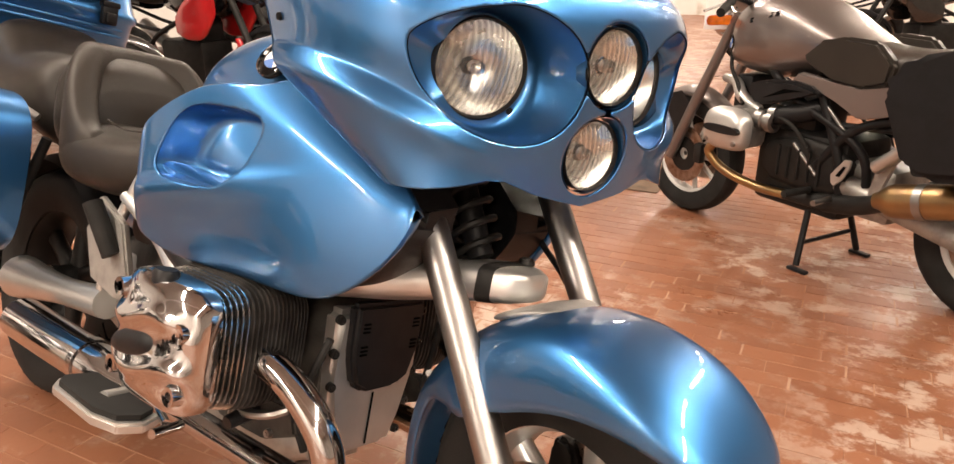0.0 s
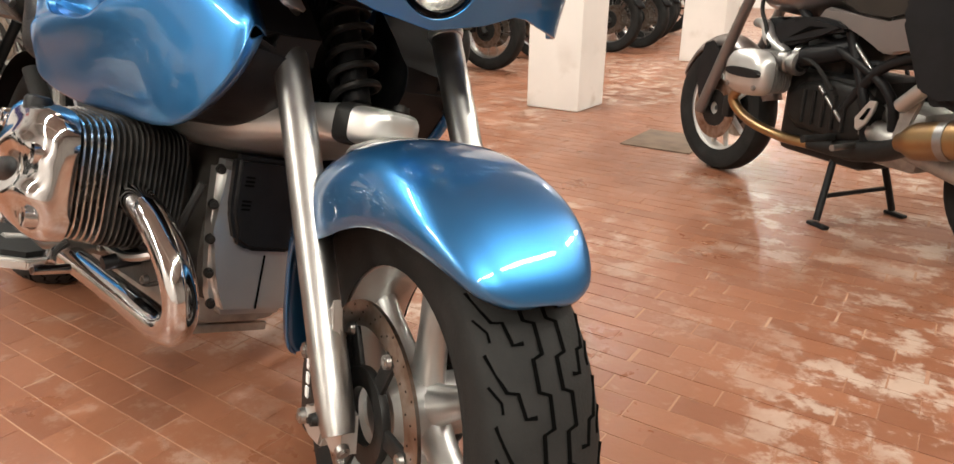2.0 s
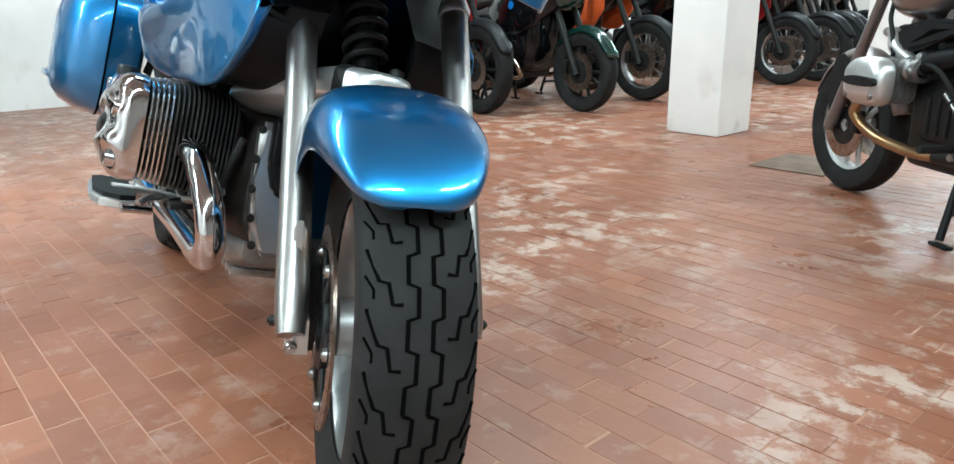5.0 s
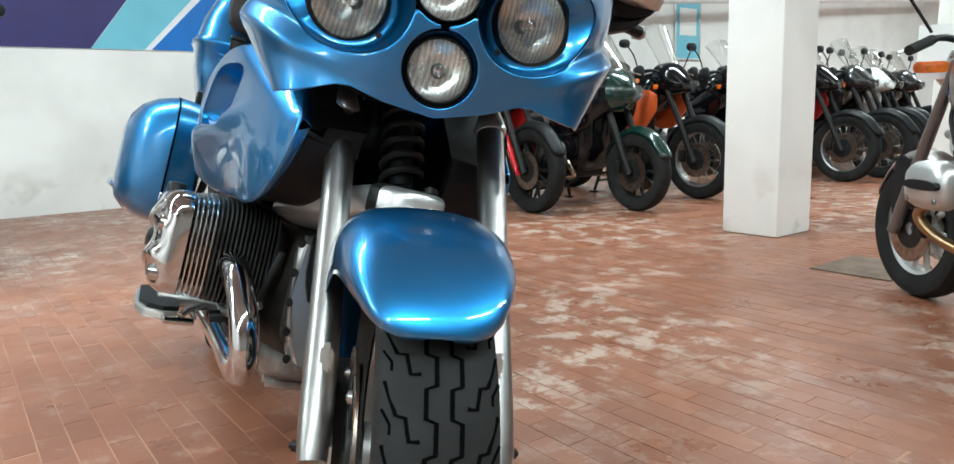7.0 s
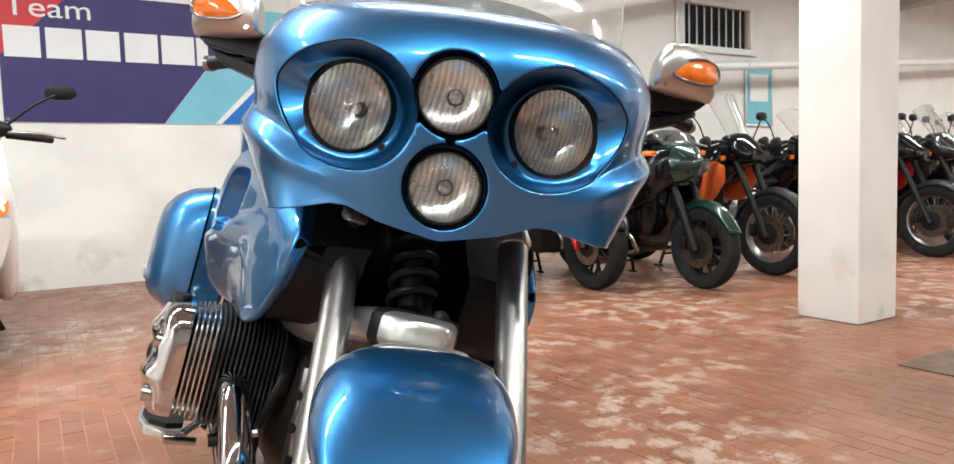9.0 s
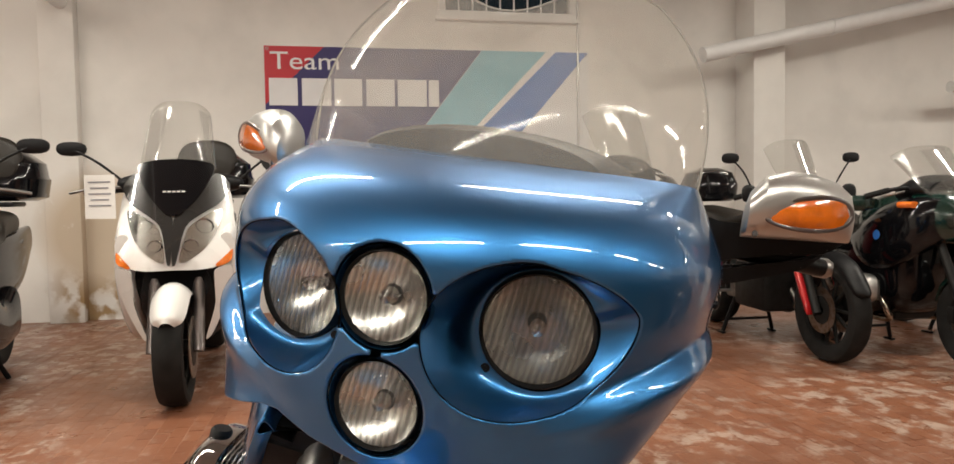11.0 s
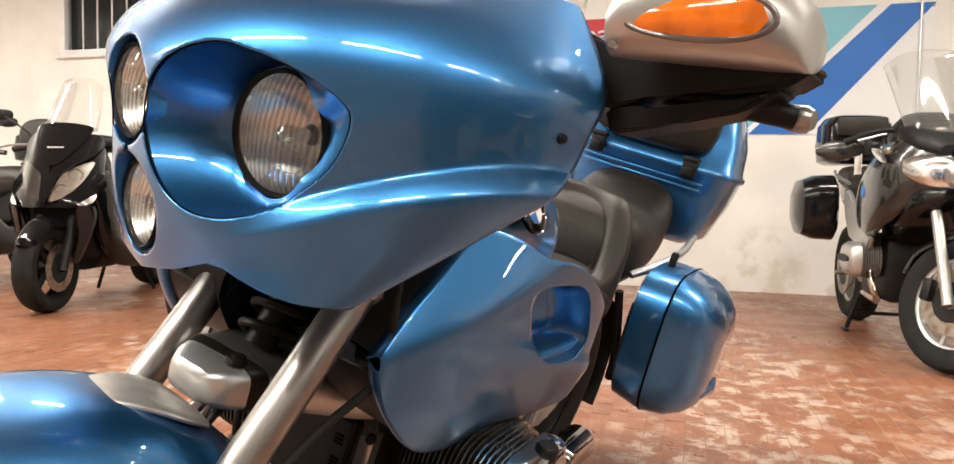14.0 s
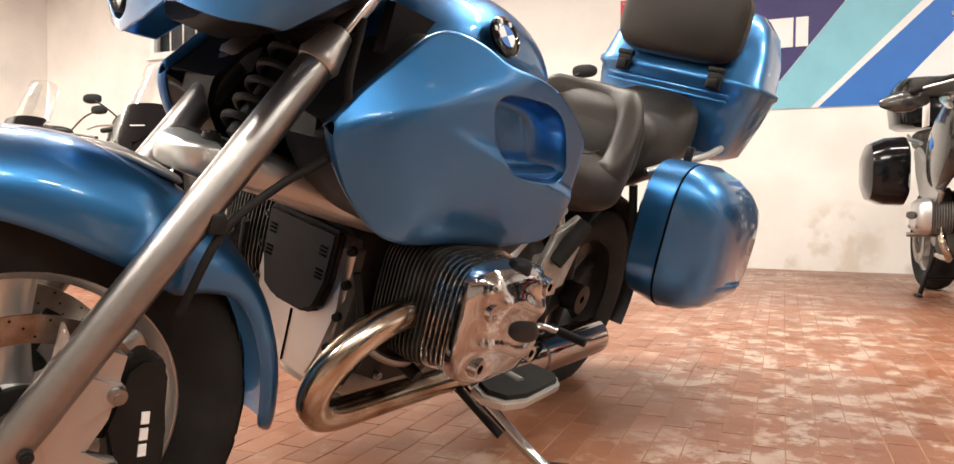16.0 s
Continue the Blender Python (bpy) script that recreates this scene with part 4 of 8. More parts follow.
def fender_sheet():
    rows = []
    data = [(43.8, 0.342, 0.018, 0.004), (44.5, 0.347, 0.044, 0.012), (48.0, 0.353, 0.072, 0.024), (55, 0.358, 0.093, 0.038), (65, 0.364, 0.110, 0.060), (77, 0.367, 0.119, 0.086), (91, 0.368, 0.124, 0.112), (104, 0.366, 0.127, 0.126),
            (117, 0.361, 0.127, 0.124), (130, 0.355, 0.125, 0.116), (138, 0.352, 0.118, 0.080), (147, 0.351, 0.106, 0.050), (165, 0.353, 0.095, 0.045), (178, 0.356, 0.089, 0.045), (186, 0.359, 0.080, 0.04), (189, 0.361, 0.062, 0.02)]
    d = spline(data, 120)
    for a, r, h, dr in d:
        rows.append(fender_ring(math.radians(a), r, h, dr))
    return grid_bm(rows)


f = bp("front_fender", fender_sheet(), BLUE, "glossy metallic-blue front mudguard", True, angle=60)
mod = f.modifiers.new("thickness", "SOLIDIFY")
mod.thickness, mod.offset = 0.004, 0

# silver fork bridge and telelever arm
br = loft([oval(AX[0] + x, -0.006, z, w, h, 30, 2.6) for x, z, w, h in ((-0.050, 0.618, 0.02, 0.003), (-0.066, 0.618, 0.046, 0.007), (-0.10, 0.612, 0.066, 0.009), (-0.14, 0.597, 0.078, 0.010), (-0.165, 0.586, 0.074, 0.008), (-0.172, 0.583, 0.06, 0.003))])
bp("fork_bridge", br, CASTING, "silver fork bridge", True)
rings = [oval(x, 0, z, w, h, 30, p) for x, z, w, h, p in (
    (-0.303, 0.622, 0.020, 0.012, 3.2), (-0.309, 0.621, 0.038, 0.022, 4.0), (-0.33, 0.620, 0.054, 0.028, 4.5), (-0.37, 0.617, 0.072, 0.031, 5.0), (-0.43, 0.606, 0.092, 0.033, 4.0), (-0.53, 0.583, 0.135, 0.038, 3), (-0.64, 0.558, 0.155, 0.036, 3), (-0.72, 0.545, 0.158, 0.03, 3))]
arm_ = bp("telelever_arm", loft(rings), ALU, "smooth silver suspension arm")
part("band", loft([oval(x, 0, z, w, h, 30, 5.0) for x, z, w, h in ((-0.350, 0.6185, 0.0640, 0.0308), (-0.372, 0.617, 0.0740, 0.0325))]), DARKMETAL, arm_, "dark grey band over the arm")
bp("suspension_bolt", bolt_bm((-0.350, 0.03, 0.650), (0, 0, 1), 0.014, 0.008), DARKMETAL, "dark bolt on the arm")
# shock absorber with coil spring
sa, sb = np.array((-0.42, 0, 0.645)), np.array((-0.56, 0, 0.90))
u = (sb - sa) / np.linalg.norm(sb - sa)
v1 = np.array((0, 1.0, 0))
v2 = np.cross(u, v1)
coil = [sa + (sb - sa) * t + 0.036 * (math.cos(t * 9 * 2 * math.pi) * v1 + math.sin(t * 9 * 2 * math.pi) * v2) for t in np.linspace(0.02, 1, 260)]
bp("shock_absorber", tube([sa, sb], 0.022, seg=18), PLASTIC, "black shock absorber")
bp("spring", tube(coil, 0.0065, seg=8, smooth_path=False), DARKMETAL, "dark grey coil spring")

# ---- engine
def plate_xz(outline, thick, y, bevel):
    """A bevelled plate with an outline in x, z."""
    bm = flat(outline, thick, "xz", y)
    bmesh.ops.bevel(bm, geom=bm.edges[:], offset=bevel, segments=2, affect="EDGES")
    return bm


ENG = Matrix.Translation((-0.062, 0, -0.012)) @ Matrix.Diagonal((1, 0.93, 1, 1))
rings = [oval(x, 0, z, w, h, 30, 4) for x, z, w, h in ((-0.560, 0.40, 0.085, 0.10), (-0.575, 0.40, 0.115, 0.135), (-0.60, 0.40, 0.122, 0.145), (-0.70, 0.39, 0.135, 0.16), (-0.95, 0.38, 0.15, 0.17), (-1.15, 0.38, 0.13, 0.15), (-1.30, 0.38, 0.09, 0.11))]
bp("engine_block", loft(rings), DARKCAST, "dark cast engine block", m2=ENG)
# front covers
cov = flat([(-0.118, 0.52), (0.118, 0.52), (0.112, 0.40), (0.10, 0.30), (0.075, 0.245), (-0.075, 0.245), (-0.10, 0.30), (-0.112, 0.40)], 0.05, "yz", -0.565)
bmesh.ops.bevel(cov, geom=cov.edges[:], offset=0.014, segments=3, affect="EDGES")
fc = bp("front_cover", cov, ALU, "silver lacquered engine front cover", m2=ENG)
ins = flat([(-0.098, 0.535), (0.098, 0.535), (0.094, 0.44), (0.075, 0.385), (0.045, 0.37), (-0.045, 0.37), (-0.075, 0.385), (-0.094, 0.44)], 0.03, "yz", -0.535)
bmesh.ops.bevel(ins, geom=ins.edges[:], offset=0.009, segments=3, affect="EDGES")
cp = bp("cover_inlay", ins, PLASTIC, "matt black plastic inlay with air slots", m2=ENG)
for s in (1, -1):
    for k in range(6):
        part("slot", box(0.004, 0.017, 0.003, 0, (-0.5195, s * 0.070, 0.50 - 0.007 * k - (0.02 if k > 2 else 0))), GAP_SHADE, cp, m=ENG)
    for z, y in ((0.505, 0.114), (0.445, 0.117), (0.385, 0.112), (0.325, 0.104), (0.27, 0.090)):
        part("bolt", bolt_bm((-0.548, s * y, z), (1, s * 0.3, 0), 0.009, 0.010), DARKMETAL, fc, "black bolt", m=ENG)
bp("alternator_seam", box(0.004, 0.003, 0.10, 0, (-0.5395, 0.0, 0.31)), GAP_SHADE, "seam in the cover", m2=ENG)
# sump and lower castings
sump = loft([oval(x, 0, z, w, h, 24, 4) for x, z, w, h in ((-0.60, 0.245, 0.09, 0.03), (-0.66, 0.235, 0.12, 0.04), (-0.85, 0.225, 0.13, 0.045), (-1.05, 0.235, 0.11, 0.04))])
bp("sump", sump, CASTING, "ribbed grey sump", m2=ENG)
for k in range(9):
    bp("sump_rib", box(0.012, 0.20, 0.018, 0.003, (-0.64 - 0.035 * k, 0, 0.188)), CASTING, "cast cooling rib", m2=ENG)


def cylinder(s):
    ax, az = -0.748, 0.440
    CYL = Matrix.Diagonal((1, 0.89, 1, 1))
    core = lathe([(0.07, s * 0.13), (0.085, s * 0.15), (0.088, s * 0.34), (0.07, s * 0.36)], 28, "y", (ax, 0, az))
    root = bp("cylinder", core, FINS, "black finned boxer cylinder with chrome head cover", m2=CYL)
    for k in range(20):
        y = s * (0.165 + 0.0099 * k)
        hw, hh = 0.105 + 0.012 * math.sin(k * 0.18), 0.098 + 0.010 * math.sin(k * 0.18)
        fin = loft([oval(ax, y - 0.0016, az, hw, hh, 26, 4.5, "xz"), oval(ax, y + 0.0016, az, hw, hh, 26, 4.5, "xz")])
        part("fin", fin, FINS if k < 14 else POLISHED, root, m=CYL)
    # valve cover: a dome with two wavy ribs, a hollow between them and cups for the bolts
    rows = []
    for rad in np.concatenate([np.linspace(0.02, 0.86, 26), np.linspace(0.88, 1.0, 9)]):
        row = []
        for a in np.linspace(0, 2 * math.pi, 96, endpoint=False):
            c, q = math.cos(a), math.sin(a)
            k = rad / (abs(c) ** 4.5 + abs(q) ** 4.5) ** (1 / 4.5)
            u, w = k * c, k * q
            h = 0.040 * (1 - rad ** 5) ** 0.6 + 0.008 * (1 - u * u)
            up, lo = 0.36 + 0.13 * math.sin(3.6 * u + 0.6), -0.36 + 0.12 * math.sin(3.3 * u - 0.5)
            inside = 1 - smoothstep(0.80, 1.0, rad)
            h += inside * (0.009 * math.exp(-((w - up) / 0.15) ** 2) + 0.009 * math.exp(-((w - lo) / 0.15) ** 2))
            h -= inside * 0.006 * math.exp(-((w - (up + lo) / 2) / 0.19) ** 2 - ((u + 0.25) / 0.6) ** 2)
            for bu, bw in ((0.72, 0.34), (0.70, -0.60), (-0.80, 0.62), (-0.80, -0.62)):
                h -= 0.011 * math.exp(-((u - bu) ** 2 + (w - bw) ** 2) / 0.032)
            row.append((ax - 0.005 + 0.112 * u, s * (0.372 + max(0, h)), az + 0.104 * w))
        rows.append(row)
    rows.append([(x, s * 0.352, z) for x, y, z in rows[-1]])
    cov_ = part("head_cover", loft(rows), CHROME, root, "polished chrome valve cover with wavy ribs", m=CYL, angle=70)
    plug = loft([oval(ax - 0.035, s * y, az - 0.002, a, b_, 24, 2.4, "xz") for y, a, b_ in ((0.395, 0.060, 0.022), (0.416, 0.058, 0.021), (0.423, 0.050, 0.015), (0.425, 0.03, 0.006))])
    part("plug_cap", moved(plug, Matrix.Translation((ax, 0, az)) @ Matrix.Rotation(radians(-14), 4, "Y") @ Matrix.Translation((-ax, 0, -az))), PLASTIC, cov_, "black plug cover", m=CYL)
    for dx, dz in ((0.076, 0.035), (0.073, -0.062), (-0.094, 0.064), (-0.094, -0.064)):
        part("bolt", lathe([(0.0005, s * 0.400), (0.007, s * 0.400), (0.008, s * 0.412), (0.015, s * 0.413), (0.016, s * 0.398), (0.018, s * 0.388)], 20, "y", (ax + dx, 0, az + dz)), CHROME, cov_, "socket bolt in a chrome cup", m=CYL)
    part("oil_cap", lathe([(0.0005, az + 0.112), (0.018, az + 0.112), (0.022, az + 0.107), (0.022, az + 0.09)], 20, "z", (ax - 0.01, s * 0.385, 0)), PLASTIC, cov_, "black filler cap", m=CYL)
    # exhaust header
    pts = [(x, s * y, z) for x, y, z in ((-0.70, 0.235, 0.430), (-0.645, 0.225, 0.426), (-0.575, 0.215, 0.400), (-0.518, 0.203, 0.350), (-0.498, 0.192, 0.295), (-0.513, 0.187, 0.255), (-0.56, 0.185, 0.238), (-0.66, 0.186, 0.237), (-0.84, 0.190, 0.238), (-1.05, 0.205, 0.245))]
    bp("exhaust_header", tube(pts, [0.027, 0.027, 0.027, 0.027, 0.027, 0.027, 0.027, 0.026, 0.025, 0.026], 80, 24), HEAT if s > 0 else CHROME, "chrome exhaust pipe with heat stains")
    mu = [(-1.00, 0.024), (-1.04, 0.028), (-1.09, 0.042), (-1.13, 0.046), (-1.35, 0.048), (-1.50, 0.048), (-1.505, 0.036), (-1.45, 0.034)]
    m_ = lathe([(r, x) for x, r in mu], 32, "x", (0, s * 0.215, 0.245))
    mf = bp("muffler", m_, CHROME, "chrome silencer")
    part("clamp", lathe([(0.047, -1.19), (0.0505, -1.19), (0.0505, -1.17), (0.047, -1.17)], 32, "x", (0, s * 0.215, 0.245), True), CHROME, mf)
    # footboard and controls
    FOOT = Matrix.Translation((-0.13, s * 0.095, -0.022)) @ Matrix.Diagonal((0.92, 0.54, 1, 1))
    fb = flat([(-0.76, 0.33), (-0.74, 0.40), (-0.76, 0.47), (-0.82, 0.50), (-0.98, 0.49), (-1.01, 0.45), (-1.00, 0.33)], 0.018, "xy", 0)
    bmesh.ops.bevel(fb, geom=fb.edges[:], offset=0.004, segments=2, affect="EDGES")
    fbm = Matrix.Translation((0, 0, 0.285))
    fb = moved(fb, fbm)
    if s < 0:
        fb = moved(fb, Matrix.Diagonal((1, -1, 1, 1)))
    board = bp("footboard", fb, ALU, "silver footboard with black rubber mat", m2=FOOT)
    mat_ = flat([(-0.775, 0.34), (-0.757, 0.40), (-0.775, 0.46), (-0.83, 0.488), (-0.97, 0.478), (-0.995, 0.44), (-0.985, 0.34)], 0.012, "xy", 0.298)
    if s < 0:
        mat_ = moved(mat_, Matrix.Diagonal((1, -1, 1, 1)))
    part("rubber_mat", mat_, RUBBER, board, "black ribbed rubber mat", m=FOOT)
    bp("board_bracket", tube([(-0.95, s * 0.14, 0.26), (-0.94, s * 0.23, 0.272), (-0.93, s * 0.32, 0.275)], 0.014, 14, 10), CASTING, "cast footboard bracket")
    bp("foot_lever", tube([(-1.10, s * 0.17, 0.30), (-1.15, s * 0.22, 0.325), (-1.19, s * 0.25, 0.32)] if s > 0 else [(-0.97, -0.19, 0.27), (-0.88, -0.25, 0.272), (-0.80, -0.28, 0.27)], 0.008, 14, 10), CHROME, "chrome foot lever")
    bp("lever_peg", tube([(-1.19, s * 0.23, 0.32), (-1.20, s * 0.32, 0.318)] if s > 0 else [(-0.80, -0.25, 0.262), (-0.79, -0.31, 0.262)], 0.011 if s > 0 else 0.009, seg=12), RUBBER if s > 0 else CHROME, "ribbed peg of the foot lever")
    # starter, oil lines and stays below the cylinder
    bp("stay_plate", plate_xz([(-0.62, 0.345), (-0.60, 0.30), (-0.68, 0.265), (-0.80, 0.262), (-0.86, 0.30), (-0.82, 0.335)], 0.02, s * 0.165, 0.005), DARKCAST, "dark casting under the cylinder")
    bp("oil_line", tube([(-0.60, s * 0.16, 0.36), (-0.64, s * 0.20, 0.33), (-0.72, s * 0.21, 0.315), (-0.83, s * 0.20, 0.33), (-0.90, s * 0.17, 0.36)], 0.008, 24, 8), BRUSHED, "steel oil line")
    bp("oil_line", tube([(-0.585, s * 0.145, 0.47), (-0.60, s * 0.16, 0.40), (-0.615, s * 0.165, 0.33), (-0.60, s * 0.15, 0.27)], 0.007, 20, 8), RUBBER, "black hose beside the cover")
    bp("sensor", tube([(-0.70, s * 0.18, 0.315), (-0.70, s * 0.235, 0.30)], [0.016, 0.012], seg=12), PLASTIC, "black sensor plug")
    for dx in (-0.66, -0.76, -0.86):
        bp("lug_bolt", bolt_bm((dx, s * 0.176, 0.285), (0, s, 0), 0.008, 0.008), BRUSHED, "steel bolt")
    # intake and frame tubes
    bp("intake_pipe", tube([(-0.86, s * 0.20, 0.50), (-0.95, s * 0.19, 0.53), (-1.05, s * 0.17, 0.56)], 0.03, 14, 16), PLASTIC, "black intake pipe")
    bp("frame_tube", tube([(-0.85, s * 0.23, 0.46), (-1.02, s * 0.19, 0.53), (-1.20, s * 0.175, 0.59)], [0.022, 0.016, 0.013], 14, 14), ALU, "silver frame strut")
    bp("frame_tube", tube([(-1.00, s * 0.15, 0.62), (-1.03, s * 0.165, 0.48), (-1.05, s * 0.17, 0.36)], 0.012, 14, 12), ALU, "silver frame tube")
    bp("frame_tube", tube([(-1.16, s * 0.16, 0.66), (-1.22, s * 0.175, 0.52), (-1.25, s * 0.175, 0.38)], 0.012, 14, 12), ALU, "silver frame tube")
    pk = flat([(-1.17, 0.38), (-1.11, 0.40), (-1.17, 0.54), (-1.27, 0.58), (-1.31, 0.50), (-1.27, 0.40)], 0.018, "xz", s * 0.185)
    bmesh.ops.bevel(pk, geom=pk.edges[:], offset=0.005, segments=2, affect="EDGES")
    bp("passenger_peg_plate", pk, CASTING, "grey passenger peg plate")
    bp("passenger_peg", tube([(-1.18, s * 0.20, 0.47), (-1.235, s * 0.225, 0.57)], 0.02, seg=12), RUBBER, "folded black rubber peg")


both(cylinder)
bp("gearbox", loft([oval(x, 0, z, w, h, 24, 3.5) for x, z, w, h in ((-1.05, 0.36, 0.12, 0.12), (-1.25, 0.36, 0.12, 0.13), (-1.42, 0.35, 0.09, 0.09))]), CASTING, "grey gearbox casting")
bp("swing_arm", tube([(-1.30, -0.13, 0.33), (-1.50, -0.14, 0.31), (-1.70, -0.14, 0.29)], [0.036, 0.034, 0.055], 14, 18), ALU, "cast single-sided swing arm")
bp("fuel_rail_box", box(0.30, 0.30, 0.16, 0.03, (-1.08, 0, 0.57)), PLASTIC, "black airbox")
bp("side_panel", box(0.20, 0.27, 0.10, 0.03, (-1.20, 0, 0.555)), BLUE, "blue side panel under the seat")
bp("frame_spine", loft([oval(x, 0, z, w, h, 20, 3) for x, z, w, h in ((-0.54, 0.82, 0.05, 0.08), (-0.60, 0.77, 0.09, 0.14), (-0.74, 0.68, 0.11, 0.12), (-0.95, 0.63, 0.13, 0.09))]), PLASTIC, "black frame casting")
for s in (1, -1):
    bp("radiator_panel", flat([(-0.53, 0.90), (-0.64, 0.89), (-0.74, 0.68), (-0.68, 0.60), (-0.58, 0.61), (-0.52, 0.70)], 0.02, "xz", s * 0.140), PLASTIC, "matt black inner panel")
bp("steering_head", tube([(-0.50, 0, 0.80), (-0.60, 0, 0.98)], 0.05, seg=18), DARKMETAL, "black steering head")
# side stand
bp("side_stand", tube([(-0.95, 0.165, 0.225), (-0.965, 0.22, 0.192), (-0.985, 0.33, 0.135), (-0.995, 0.405, 0.106)], [0.016, 0.015, 0.0125, 0.012], 20, 16), CHROME, "chrome side stand leg, folded out")
bp("stand_foot", moved(box(0.075, 0.05, 0.010, 0.003), pose(-1.0, 0.415, 0.1075, 16.9, 0, 20)), DARKMETAL, "dark stand foot")
bp("stand_spring", tube([(-0.925, 0.175, 0.21), (-0.95, 0.30, 0.145)], 0.009, seg=10), DARKMETAL, "black stand spring")
bp("stand_bracket", box(0.07, 0.06, 0.07, 0.012, (-0.95, 0.15, 0.25)), CASTING, "cast stand bracket")

# brake hose
bp("brake_hose", tube([(-0.50, 0.15, 0.84), (-0.475, 0.175, 0.75), (-0.49, 0.165, 0.67), (-0.40, 0.160, 0.60), (-0.335, 0.155, 0.535), (-0.30, 0.13, 0.42)], 0.006, 40, 10), RUBBER, "black brake hose", True)
bp("hose_clip", box(0.022, 0.016, 0.028, 0.004, (-0.325, 0.155, 0.545)), DARKMETAL, "dark hose clip", True)

# ---- side pods with air intakes
POD = spline([(-0.405, 0.718, 0.704, 0.210), (-0.411, 0.727, 0.682, 0.213), (-0.426, 0.742, 0.654, 0.217), (-0.450, 0.768, 0.622, 0.226), (-0.485, 0.800, 0.588, 0.238), (-0.522, 0.832, 0.566, 0.249), (-0.560, 0.863, 0.557, 0.259), (-0.595, 0.878, 0.554, 0.267), (-0.640, 0.872, 0.553, 0.276),
              (-0.685, 0.852, 0.553, 0.285), (-0.740, 0.846, 0.552, 0.295), (-0.790, 0.835, 0.551, 0.304), (-0.835, 0.814, 0.553, 0.312), (-0.880, 0.784, 0.562, 0.319), (-0.915, 0.752, 0.586, 0.322), (-0.940, 0.718, 0.620, 0.320), (-0.952, 0.690, 0.655, 0.316)], 150)


def pod_y(x, z):
    """How far out the pod's skin lies; folds run from the front tip and below the intake."""
    yo = float(np.interp(-x, -POD[:, 0], POD[:, 3]))
    soft = lambda d, r: 0.5 * (d + math.sqrt(d * d + r * r))
    fold = 0.712 + 0.42 * (-0.400 - x)
    y = yo - 0.62 * soft(z - fold, 0.012) - 0.10 * soft(0.66 - z, 0.03) - 0.30 * soft(0.575 - z, 0.03)
    back = float(smoothstep(-0.54, -0.78, np.float64(x)) * smoothstep(-0.955, -0.86, np.float64(x)))
    dz = z - (0.660 + 0.24 * (x + 0.88))
    y += 0.014 * math.exp(-(dz / (0.014 if dz > 0 else 0.040)) ** 2) * back - 0.22 * soft(-dz - 0.02, 0.02) * back
    y += 0.40 * back * soft(z - fold, 0.012) * 0.5
    y -= 0.018 * float(smoothstep(-0.90, -0.96, np.float64(x)))
    return y


